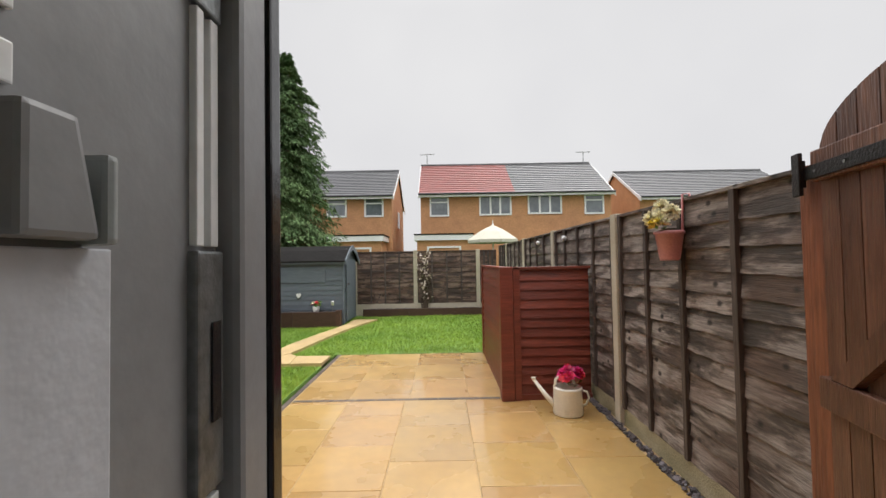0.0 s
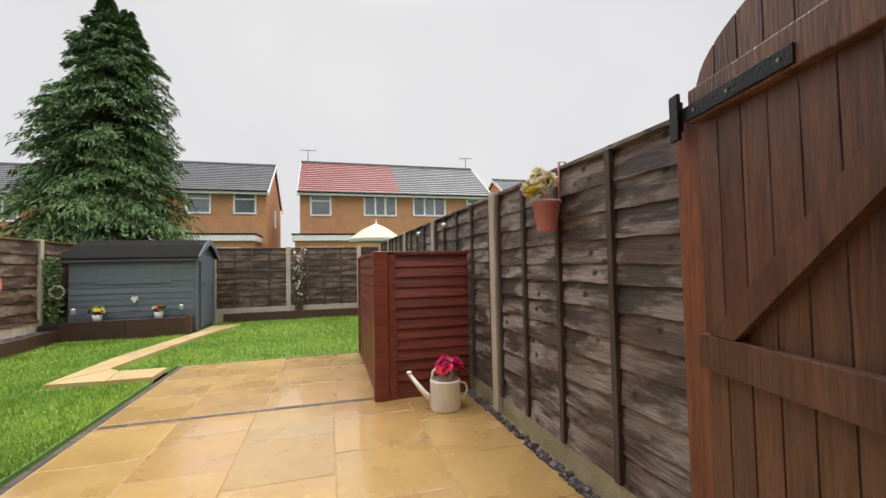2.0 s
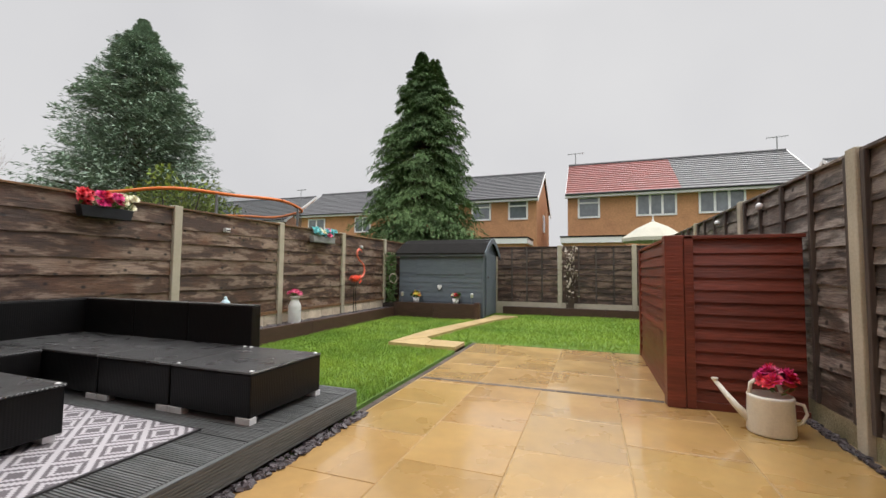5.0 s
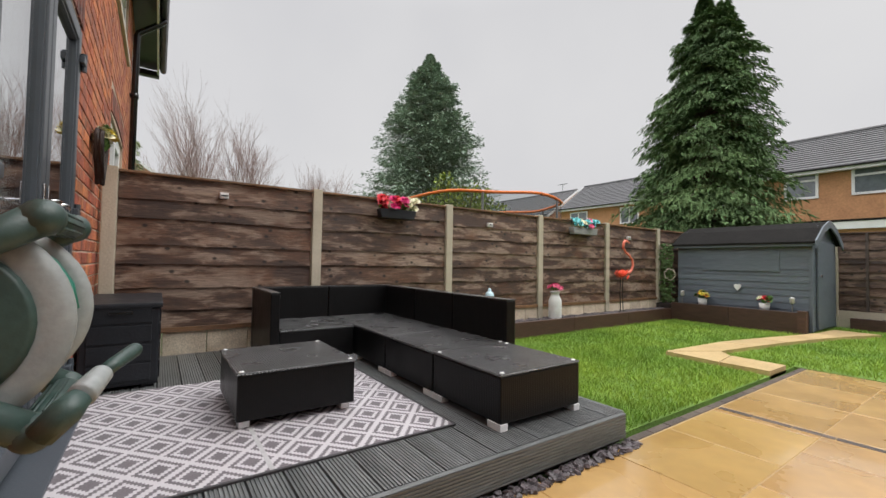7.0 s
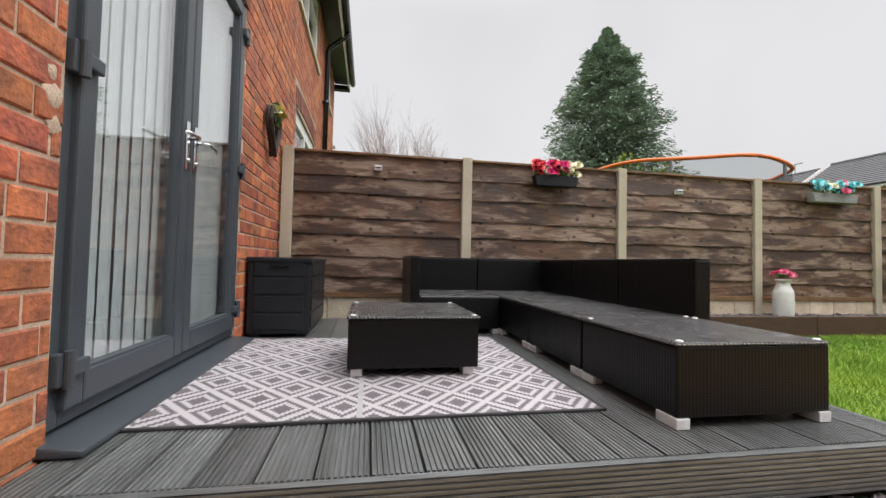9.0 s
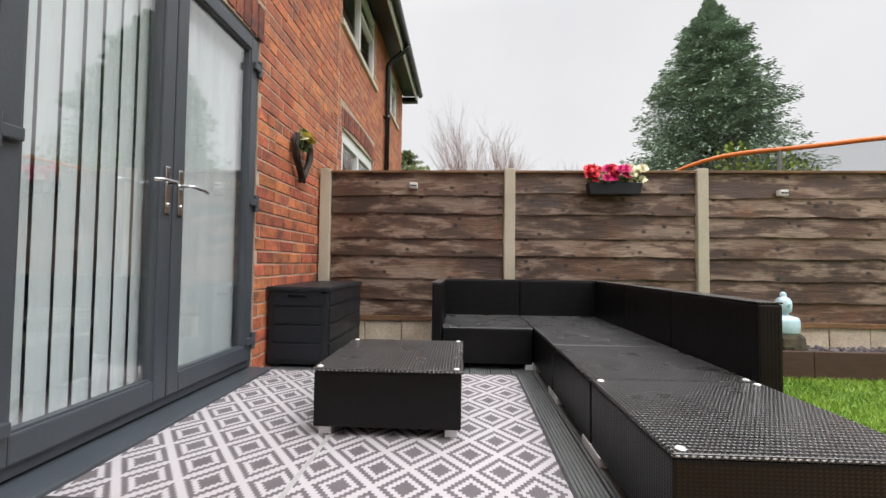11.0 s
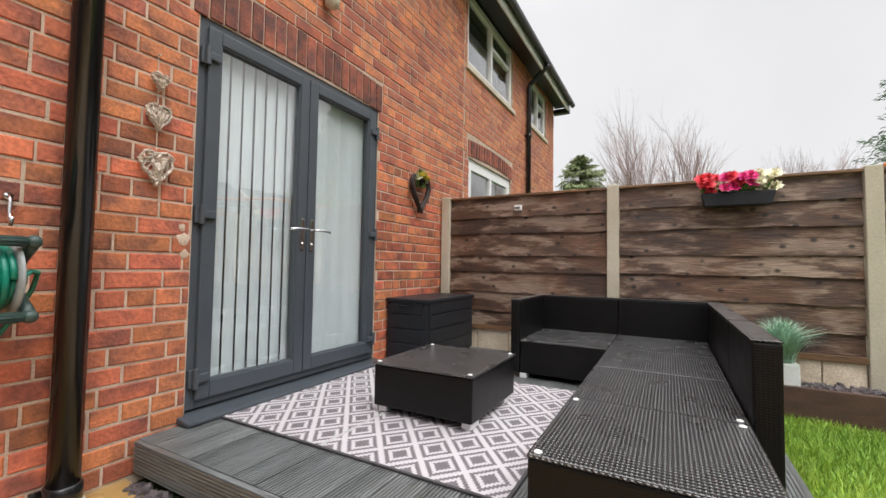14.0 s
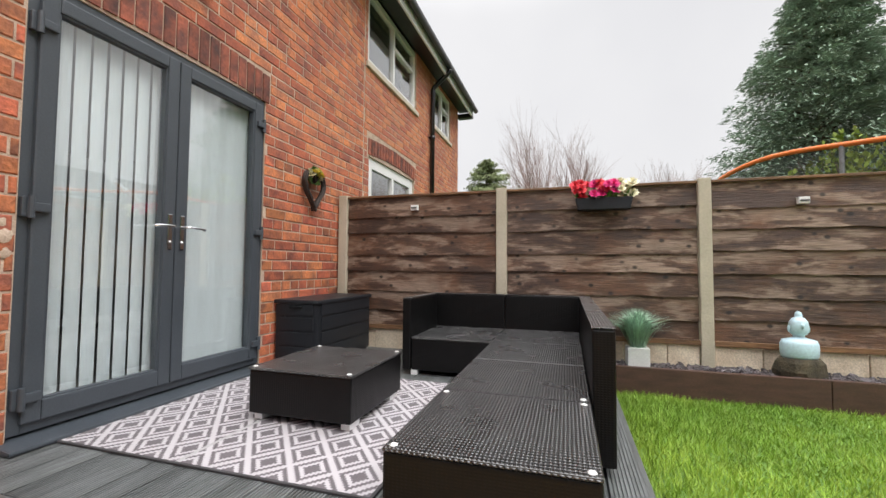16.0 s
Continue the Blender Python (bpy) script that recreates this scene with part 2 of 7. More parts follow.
M_JOINT = mat("patio_joint", (0.40, 0.27, 0.125), 0.5, 0.3, 20, 100, 0.3)
M_SETT = mat("dark_sett", (0.085, 0.062, 0.047), 0.5, 0.4, 14, 90, 0.4, rand=0.35)
M_DECK = coat(mat("grey_decking", (0.15, 0.158, 0.158), 0.4, 0.4, 1.6, 12, 0.35, stretch=(0.8, 8, 8), color2=(0.085, 0.09, 0.088), rand=0.22, gloss_var=0.14), 0.4, 0.2)
M_FENCEL = fence_wood("brown_weathered_larch", (0.056, 0.030, 0.020), (0.108, 0.061, 0.038), (0.250, 0.178, 0.132), (0.128, 0.056, 0.026))
M_FENCER = fence_wood("grey_weathered_softwood", (0.056, 0.044, 0.036), (0.135, 0.107, 0.090), (0.275, 0.238, 0.208), (0.115, 0.072, 0.053), rand=0.16)
M_FENCEB = fence_wood("dark_brown_fence", (0.040, 0.023, 0.016), (0.088, 0.052, 0.036), (0.165, 0.112, 0.082), (0.085, 0.042, 0.026), "x")
M_RUSTRAIL = mat("rusty_brown_rail", (0.26, 0.135, 0.06), 0.55, 0.5, 2.2, 14, 0.4, stretch=(8, 1, 8), color2=(0.11, 0.06, 0.032), rand=0.15)
M_BATTEN = mat("dark_batten", (0.085, 0.066, 0.056), 0.55, 0.4, 1.6, 9, 0.4, stretch=(8, 8, 0.7), rand=0.2)
M_CONC = mat("concrete", (0.50, 0.45, 0.35), 0.8, 0.1, 3, 60, 0.25, color2=(0.40, 0.36, 0.27), rand=0.08)
M_CONCY = mat("damp_concrete_board", (0.36, 0.31, 0.20), 0.6, 0.4, 4, 90, 0.4, color2=(0.22, 0.20, 0.11), rand=0.1)
M_BLOCK = mat("cream_stone_block", (0.72, 0.62, 0.48), 0.75, 0.3, 6, 80, 0.4, color2=(0.52, 0.42, 0.30), rand=0.12)
M_SLEEPER = mat("brown_stained_board", (0.085, 0.042, 0.028), 0.5, 0.4, 6, 60, 0.4, stretch=(1, 1, 6), rand=0.2)
M_BINW = mat("red_brown_stained_wood", (0.19, 0.042, 0.024), 0.42, 0.35, 1.6, 9, 0.4, stretch=(0.8, 0.8, 9), color2=(0.115, 0.026, 0.016), rand=0.2)
M_GATE = mat("brown_stained_gate_wood", (0.162, 0.077, 0.046), 0.38, 0.45, 1.6, 10, 0.6, stretch=(9, 9, 0.7), color2=(0.092, 0.042, 0.027), rand=0.2)
M_GATEP = mat("red_brown_post_wood", (0.25, 0.09, 0.04), 0.5, 0.4, 1.6, 10, 0.5, stretch=(9, 9, 0.7), color2=(0.12, 0.042, 0.024))
M_SHED = mat("blue_grey_painted_wood", (0.12, 0.145, 0.17), 0.5, 0.2, 1.6, 10, 0.3, stretch=(0.8, 0.8, 8), rand=0.1)
M_FELT = mat("black_roof_felt", (0.018, 0.017, 0.016), 0.9, 0.4, 6, 150, 0.5, spec=0.1)
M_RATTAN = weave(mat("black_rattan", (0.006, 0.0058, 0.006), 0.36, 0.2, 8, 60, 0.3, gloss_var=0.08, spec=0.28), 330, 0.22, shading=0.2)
# same rattan where wet and facing up; sky light is put into its paler colour
M_RATTOP = coat(weave(mat("wet_sky_lit_black_rattan", (0.056, 0.055, 0.057), 0.30, 0.3, 5, 60, 0.3, gloss_var=0.12, spec=0.9), 250, 1.0, 0.008), 1.0, 0.12)
M_BLACKP = mat("black_plastic", (0.018, 0.020, 0.024), 0.42, 0.2, 8, 80, 0.15, spec=0.3)
M_SILVER = mat("silver_foot", (0.80, 0.80, 0.80), 0.35, 0.1, 8, 80, 0.1, metal=0.2)
M_CHROME = mat("chrome", (0.75, 0.75, 0.76), 0.12, 0.05, 8, 80, 0.02, metal=1.0, gloss_var=0.03)
M_UPVCG = mat("anthracite_upvc", (0.060, 0.070, 0.082), 0.38, 0.12, 5, 120, 0.08, gloss_var=0.06)
M_UPVCW = mat("white_upvc", (0.78, 0.78, 0.77), 0.35, 0.08, 3, 80, 0.04)
M_CREAMP = mat("cream_paint", (0.62, 0.55, 0.44), 0.5, 0.2, 5, 60, 0.1)
M_PIPE = mat("black_drainpipe", (0.012, 0.012, 0.013), 0.18, 0.2, 8, 60, 0.05, gloss_var=0.08)
M_SLATE = island(mat("slate_chippings", (0.105, 0.088, 0.092), 0.45, 0.4, 20, 120, 0.4, color2=(0.05, 0.042, 0.046)), 0.5)
M_GRASS = island(mat("grass_blades", (0.31, 0.43, 0.062), 0.5, 0.25, 1.1, 6, 0.0, color2=(0.16, 0.28, 0.037), spec=0.25), 0.12, 0.010)
M_LAWN = mat("lawn_soil", (0.13, 0.23, 0.03), 0.85, 0.3, 2.0, 60, 0.6, color2=(0.09, 0.17, 0.025), bump_dist=0.03)
M_EARTH = mat("distant_grass", (0.07, 0.12, 0.03), 0.9, 0.4, 0.3, 5, 0.3)
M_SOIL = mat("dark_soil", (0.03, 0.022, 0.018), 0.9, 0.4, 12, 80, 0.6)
M_FRAMEIN = mat("mid_grey_door_frame", (0.235, 0.235, 0.24), 0.4, 0.1, 3, 60, 0.05)
M_PLASTER = mat("grey_painted_plaster", (0.50, 0.51, 0.54), 0.6, 0.1, 3, 60, 0.1)
M_ROOM = mat("room_wall", (0.60, 0.58, 0.54), 0.8, 0.1, 3, 60, 0.1)
M_BLIND = mat("pale_blind_fabric", (0.70, 0.77, 0.78), 0.7, 0.06, 3, 200, 0.05, rand=0.06)
M_HOSE = mat("green_hose", (0.004, 0.19, 0.125), 0.35, 0.25, 10, 60, 0.1)
M_REELG = mat("pale_grey_plastic", (0.29, 0.31, 0.305), 0.42, 0.15, 8, 80, 0.08)
M_REELD = mat("grey_green_plastic", (0.036, 0.066, 0.057), 0.42, 0.2, 8, 80, 0.1)
M_WHITEP = mat("cream_enamel", (0.80, 0.765, 0.66), 0.3, 0.08, 8, 80, 0.03)
M_WHITE = mat("white_glazed", (0.75, 0.75, 0.74), 0.35, 0.1, 8, 80, 0.05)
M_PINKPOT = mat("dusty_pink_plastic", (0.50, 0.215, 0.215), 0.45, 0.15, 6, 80, 0.05)
M_IRON = mat("black_iron", (0.012, 0.012, 0.012), 0.4, 0.2, 20, 90, 0.3, metal=0.3)
M_TIN = mat("galvanised_tin", (0.25, 0.26, 0.26), 0.4, 0.3, 20, 90, 0.2, metal=0.7)
M_WICKER = mat("pale_wicker", (0.62, 0.53, 0.44), 0.7, 0.3, 30, 90, 0.3)
M_DWICK = mat("dark_wicker", (0.035, 0.022, 0.016), 0.7, 0.4, 30, 90, 0.3)
M_LEAF = island(mat("cypress_foliage", (0.155, 0.235, 0.095), 0.8, 0.3, 0.8, 12, 0.0, color2=(0.085, 0.14, 0.062), spec=0.1), 0.2, 0.012)
# dark conifer; distance haze is mixed into its pale grey-green
M_LEAF2 = island(mat("hazy_conifer_foliage", (0.31, 0.39, 0.295), 0.8, 0.3, 0.8, 12, 0.0, color2=(0.22, 0.29, 0.215), spec=0.1), 0.2, 0.012)
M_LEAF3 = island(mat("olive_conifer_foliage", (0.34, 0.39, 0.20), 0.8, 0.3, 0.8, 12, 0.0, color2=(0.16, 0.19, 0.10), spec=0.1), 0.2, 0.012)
M_LIME = island(mat("lime_foliage", (0.25, 0.30, 0.05), 0.7, 0.35, 1.2, 12, 0.0, color2=(0.15, 0.2, 0.04), spec=0.2), 0.4, 0.01)
M_BARK = mat("brown_bark", (0.10, 0.072, 0.05), 0.85, 0.4, 6, 60, 0.6)
# twig brown lightened to carry some distance haze
M_TWIG = mat("bare_twigs", (0.30, 0.205, 0.18), 0.85, 0.2, 4, 60, 0.1)
M_CORAL = mat("coral_red_metal", (0.80, 0.085, 0.03), 0.45, 0.3, 14, 60, 0.2, color2=(0.62, 0.05, 0.02))
M_CORALP = mat("coral_pink_metal", (0.80, 0.20, 0.13), 0.4, 0.2, 14, 60, 0.1)
M_ORANGE = mat("orange_foam", (0.78, 0.19, 0.03), 0.5, 0.2, 6, 60, 0.1)
M_HOUSEB = mat("orange_house_brick", (0.52, 0.27, 0.13), 0.8, 0.2, 2, 14, 0.3, color2=(0.44, 0.22, 0.105))
M_TILEG = mat("grey_roof_tiles", (0.115, 0.115, 0.12), 0.5, 0.3, 2, 20, 0.3)
M_TILER = mat("red_roof_tiles", (0.26, 0.075, 0.065), 0.55, 0.3, 2, 20, 0.3)
M_CREAMCL = mat("cream_canvas", (0.50, 0.48, 0.39), 0.8, 0.12, 4, 80, 0.1)
M_DARKIN = mat("dark_interior", (0.22, 0.23, 0.24), 0.6, 0.4, 1.2, 20, 0.1)
M_GUTTER = mat("dark_gutter", (0.02, 0.018, 0.022), 0.35, 0.2, 8, 60, 0.05)
M_VELVET = mat("grey_stone", (0.30, 0.31, 0.31), 0.7, 0.3, 10, 60, 0.3)
FLOWER = {}
for nm, col in {"red": (0.72, 0.03, 0.05), "magenta": (0.75, 0.03, 0.22), "pink": (0.80, 0.16, 0.30), "cream": (0.82, 0.78, 0.55),
                "yellow": (0.80, 0.66, 0.10), "teal": (0.16, 0.58, 0.60), "lilac": (0.42, 0.10, 0.42), "orange": (0.75, 0.12, 0.04), "green": (0.11, 0.22, 0.05)}.items():
    FLOWER[nm] = island(mat(nm + "_petals", col, 0.6, 0.25, 30, 90, 0.1), 0.3)


def glass_mat(name, tint, rough=0.0, base=0.15, rise=0.8, power=3.0):
    m = bpy.data.materials.new(name)
    m.use_nodes = True
    n, l = m.node_tree.nodes, m.node_tree.links
    out = n["Material Output"]
    tr, gl, mx, lw = n.new("ShaderNodeBsdfTransparent"), n.new("ShaderNodeBsdfGlossy"), n.new("ShaderNodeMixShader"), n.new("ShaderNodeLayerWeight")
    tr.inputs[0].default_value = (*tint, 1)
    gl.inputs["Roughness"].default_value = rough
    pw, ma = n.new("ShaderNodeMath"), n.new("ShaderNodeMath")
    lw.inputs["Blend"].default_value = 0.5
    pw.operation, pw.inputs[1].default_value = "POWER", power
    ma.operation, ma.inputs[1].default_value, ma.inputs[2].default_value = "MULTIPLY_ADD", rise, base
    l.new(lw.outputs["Facing"], pw.inputs[0])
    l.new(pw.outputs[0], ma.inputs[0])
    l.new(ma.outputs[0], mx.inputs[0])
    l.new(tr.outputs[0], mx.inputs[1])
    l.new(gl.outputs[0], mx.inputs[2])
    l.new(mx.outputs[0], out.inputs["Surface"])
    return m


M_GLASS = glass_mat("window_glass", (0.97, 0.985, 0.985))
M_DOORGLASS = glass_mat("clear_door_glass", (0.985, 0.995, 0.997), 0.0, 0.14, 1.2, 3.0)


def rug_mat():
    """Woven outdoor rug: stepped nested diamonds, pale on grey."""
    m = mat("woven_rug", (0.135, 0.118, 0.128), 0.75, 0.2, 8, 300, 0.3)
    n, l = m.node_tree.nodes, m.node_tree.links
    b = n["Principled BSDF"]
    tc, sp = n.new("ShaderNodeTexCoord"), n.new("ShaderNodeSeparateXYZ")
    l.new(tc.outputs["Object"], sp.inputs[0])

    def math(op, a, v=None):
        x = n.new("ShaderNodeMath")
        x.operation = op
        for i, s in enumerate((a, v)):
            if s is None:
                continue
            if isinstance(s, (int, float)):
                x.inputs[i].default_value = s
            else:
                l.new(s, x.inputs[i])
        return x.outputs[0]

    def cell(sock, period, step):
        q = math("MULTIPLY", math("FLOOR", math("DIVIDE", sock, step)), step)
        f = math("FRACT", math("ADD", math("DIVIDE", q, period), 100.0))
        return math("ABSOLUTE", math("SUBTRACT", f, 0.5))
    u, v = cell(sp.outputs[0], RUG_PX, RUG_PX / 18), cell(sp.outputs[1], RUG_PY, RUG_PY / 18)
    d = math("ADD", u, v)
    line = math("LESS_THAN", math("ABSOLUTE", math("SUBTRACT", d, 0.5)), 0.058)
    ring = math("LESS_THAN", math("ABSOLUTE", math("SUBTRACT", d, 0.235)), 0.045)
    d2 = math("SUBTRACT", 1.0, d)
    ring2 = math("LESS_THAN", math("ABSOLUTE", math("SUBTRACT", d2, 0.235)), 0.045)
    pale = math("MINIMUM", math("ADD", math("ADD", line, ring), ring2), 1.0)
    mx = n.new("ShaderNodeMix")
    mx.data_type = "RGBA"
    l.new(pale, mx.inputs[0])
    old = b.inputs["Base Color"].links[0].from_socket
    l.new(old, mx.inputs[6])
    mx.inputs[7].default_value = (0.48, 0.455, 0.47, 1)
    l.new(mx.outputs[2], b.inputs["Base Color"])
    return m


RUG_PX, RUG_PY = 0.24, 0.205
M_RUG = rug_mat()


# ---- building blocks ----
def box(bm, a, b, bevel=0.0):
    x0, y0, z0 = a
    x1, y1, z1 = b
    vs = [bm.verts.new(p) for p in ((x0, y0, z0), (x1, y0, z0), (x1, y1, z0), (x0, y1, z0), (x0, y0, z1), (x1, y0, z1), (x1, y1, z1), (x0, y1, z1))]
    fs = [bm.faces.new([vs[i] for i in f]) for f in ((3, 2, 1, 0), (4, 5, 6, 7), (0, 1, 5, 4), (1, 2, 6, 5), (2, 3, 7, 6), (3, 0, 4, 7))]
    if bevel:
        es = list({e for f in fs for e in f.edges})
        bmesh.ops.bevel(bm, geom=es, offset=bevel, segments=2, affect="EDGES", profile=0.6)
    return vs


def ring(bm, c, ax, r, n=12, r2=None):
    ax = Vector(ax).normalized()
    u = ax.orthogonal().normalized()
    w = ax.cross(u)
    return [bm.verts.new(Vector(c) + math.cos(2 * math.pi * i / n) * r * u + math.sin(2 * math.pi * i / n) * (r2 or r) * w) for i in range(n)]


def skin(bm, rings, caps=True):
    for a, b in zip(rings, rings[1:]):
        n = len(a)
        for i in range(n):
            bm.faces.new((a[i], a[(i + 1) % n], b[(i + 1) % n], b[i]))
    if caps:
        bm.faces.new(rings[0][::-1])
        bm.faces.new(rings[-1])


def cyl(bm, p, q, r, r2=None, n=12):
    p, q = Vector(p), Vector(q)
    skin(bm, [ring(bm, p, q - p, r, n), ring(bm, q, q - p, r if r2 is None else r2, n)])


def tube(bm, pts, r, n=8, radii=None):
    pts = [Vector(p) for p in pts]
    rings, u = [], None
    for i, p in enumerate(pts):
        d = (pts[min(i + 1, len(pts) - 1)] - pts[max(i - 1, 0)]).normalized()
        if u is None:
            u = d.orthogonal().normalized()
        u = (u - d * u.dot(d)).normalized()
        w = d.cross(u)
        rr = radii[i] if radii else r
        rings.append([bm.verts.new(p + math.cos(2 * math.pi * k / n) * rr * u + math.sin(2 * math.pi * k / n) * rr * w) for k in range(n)])
    skin(bm, rings)


def lathe(bm, c, prof, n=20, ax="z"):
    """prof: (radius, height) pairs turned round an upright axis, or one along x."""
    rings = []
    for r, h in prof:
        row = []
        for i in range(n):
            a = 2 * math.pi * i / n
            p = (r * math.cos(a), r * math.sin(a), h) if ax == "z" else (h, r * math.cos(a), r * math.sin(a))
            row.append(bm.verts.new(Vector(c) + Vector(p)))
        rings.append(row)
    skin(bm, rings)


def ball(bm, c, r, sx=1, sy=1, sz=1, sub=2):
    g = bmesh.ops.create_icosphere(bm, subdivisions=sub, radius=r)
    for v in g["verts"]:
        v.co = Vector((v.co.x * sx, v.co.y * sy, v.co.z * sz)) + Vector(c)


ROOT = {}


def finish(bm, name, material, smooth=False):
    bmesh.ops.recalc_face_normals(bm, faces=bm.faces[:])
    me = bpy.data.meshes.new(name)
    if smooth:
        for f in bm.faces:
            f.smooth = True
    bm.to_mesh(me)
    bm.free()
    me.materials.append(material)
    return me


def thing(name, base, label, category, group="", rz=0.0):
    ob = new(name)
    ob.empty_display_size = 0.1
    ob.matrix_world = pose(*base, 0, 0, rz)
    ROOT[ob.name] = ob.matrix_world.inverted()
    return tagged(ob, label, category, group)


def part(name, bm, material, parent, label="", smooth=False):
    """One mesh under a thing or a part; its shape is given in world metres."""
    inv = ROOT[parent.name]
    bmesh.ops.transform(bm, matrix=inv, verts=bm.verts[:])
    ob = new(name, finish(bm, name, material, smooth))
    ob.parent = parent
    ROOT[ob.name] = inv
    if label:
        ob["label"] = label
    return ob


def solid(name, bm, material, label, category, kind="", group="", smooth=False, base=None):
    """A thing of one mesh."""
    c = Vector(base) if base else Vector((0, 0, 0))
    bmesh.ops.translate(bm, vec=-c, verts=bm.verts[:])
    ob = new(name, finish(bm, name, material, smooth))
    ob.location = c
    ROOT[ob.name] = Matrix.Translation(-c)
    return tagged(ob, label, category, group, kind)


def bm_new():
    return bmesh.new()


def boxed(a, b, bevel=0.0):
    bm = bmesh.new()
    box(bm, a, b, bevel)
    return bm


def raw(name, verts, faces, material, label, category, kind="stuff", parent=None):
    me = bpy.data.meshes.new(name)
    me.from_pydata(verts, [], faces)
    me.materials.append(material)
    ob = new(name, me)
    if parent:
        ob.parent = parent
        ob["kind"] = kind
        if label:
            ob["label"] = label
        return ob
    return tagged(ob, label, category, "", kind)


rng = np.random.default_rng(7)

# ---- plan ----
WALL = 0.62          # outer face of the house wall
FX, BX, GX = -4.20, 1.69, 10.75   # side fences and the end fence
DECK = 0.165
D0, D1 = -3.06, -1.54             # French doors
COURSE = 0.0848

# ---- ground ----
bm = bm_new()
box(bm, (-400, -300, -0.30), (400, 500, -0.045))
solid("ground", bm, M_EARTH, "rough grass and earth round the gardens", "ground", "structure")
bm = bm_new()
box(bm, (-1.29, -0.6, -0.04), (1.69, 6.32, -0.004))
solid("patio_bed", bm, M_JOINT, "sandy mortar bed under the patio slabs", "pavement", "structure")
bm = bm_new()
box(bm, (-4.1, 3.0, -0.04), (-1.39, 10.7, 0.0))
box(bm, (-1.388, 6.33, -0.04), (1.69, 10.7, 0.0))
lawn = solid("lawn", bm, M_LAWN, "short bright green garden lawn, wet", "lawn", "structure")

# ---- house wall with its openings ----
def wall_rects(x0, x1, z0, z1, holes):
    xs = sorted({x0, x1, *[h[0] for h in holes], *[h[1] for h in holes]})
    zs = sorted({z0, z1, *[h[2] for h in holes], *[h[3] for h in holes]})
    for xa, xb in zip(xs, xs[1:]):
        run = None
        for za, zb in zip(zs, zs[1:]):
            xm, zm = (xa + xb) / 2, (za + zb) / 2
            free = x0 <= xm <= x1 and z0 <= zm <= z1 and not any(h[0] < xm < h[1] and h[2] < zm < h[3] for h in holes)
            if free and run:
                run = (run[0], zb)
            elif free:
                run = (za, zb)
            elif run:
                yield xa, xb, *run
                run = None
        if run:
            yield xa, xb, *run


OWN = [(D0, D1, -0.1, 2.29), (0.05, 0.95, -0.1, 2.12)]
NEXT = [(-6.40, -4.86, -0.1, 2.33), (-6.46, -4.79, 3.47, 4.50), (-8.46, -7.40, 3.55, 4.42)]
EAVES = 4.62
bm = bm_new()
for xa, xb, za, zb in wall_rects(-4.71, 1.45, -0.04, EAVES, OWN):
    box(bm, (xa, WALL - 0.28, za), (xb, WALL - 0.0065, zb))
bmesh.ops.remove_doubles(bm, verts=bm.verts[:], dist=1e-5)
wall_house = solid("wall_house", bm, M_MORTAR, "red brick house wall with pale mortar joints", "wall", "structure")
bm = bm_new()
for xa, xb, za, zb in wall_rects(-9.1, -4.712, -0.04, EAVES, NEXT):
    box(bm, (xa, WALL - 0.28, za), (xb, WALL - 0.0065, zb))
wall_next = solid("wall_neighbour", bm, M_MORTAR, "neighbour's orange-red brick house wall", "wall", "structure")
bm = bm_new()
for z0, z1, y0, y1, x0, x1 in ((-0.04, EAVES, -7.5, 0.335, -9.1, -8.85), (-0.04, 0.9, -7.5, 0.335, 1.2, 1.45), (2.15, EAVES, -7.5, 0.335, 1.2, 1.45), (0.9, 2.15, -7.5, -1.9, 1.2, 1.45), (0.9, 2.15, -0.15, 0.335, 1.2, 1.45), (-0.04, EAVES, -7.75, -7.502, -9.1, 1.45)):
    box(bm, (x0, y0, z0), (x1, y1, z1))
solid("wall_far", bm, M_BRICKN, "plain brick side and street walls of the terrace", "wall", "structure")
# interior: living room behind the French doors, kitchen behind the back door
bm = bm_new()
for a, b in (((-4.6, -3.4, 0.10), (-0.75, 0.338, 0.16)), ((-4.6, -3.5, 0.16), (-0.75, -3.402, 2.45)), ((-4.70, -3.4, 0.16), (-4.602, 0.338, 2.45)), ((-0.748, -3.4, 0.16), (-0.65, 0.338, 2.45))):
    box(bm, a, b)
solid("wall_living_room", bm, M_ROOM, "plain walls and floor of the unlit living room", "wall", "structure")
solid("ceiling", boxed((-4.7, -3.5, 2.452), (1.19, 0.338, 2.55)), M_ROOM, "plain plaster ceiling", "ceiling", "structure")
bm = bm_new()
for a, b in (((-0.648, -2.6, 0.02), (1.19, 0.338, 0.08)), ((-0.648, -2.7, 0.08), (1.19, -2.602, 2.45)), ((1.10, -2.6, 0.08), (1.19, 0.338, 0.9)), ((1.10, -2.6, 2.15), (1.19, 0.338, 2.45)), ((1.10, -2.6, 0.9), (1.19, -1.9, 2.15)), ((1.10, -0.15, 0.9), (1.19, 0.338, 2.15))):
    box(bm, a, b)
solid("wall_kitchen", bm, M_PLASTER, "plain grey kitchen walls and floor", "wall", "structure")

# ---- bricks ----
BRICK_MESH = {}


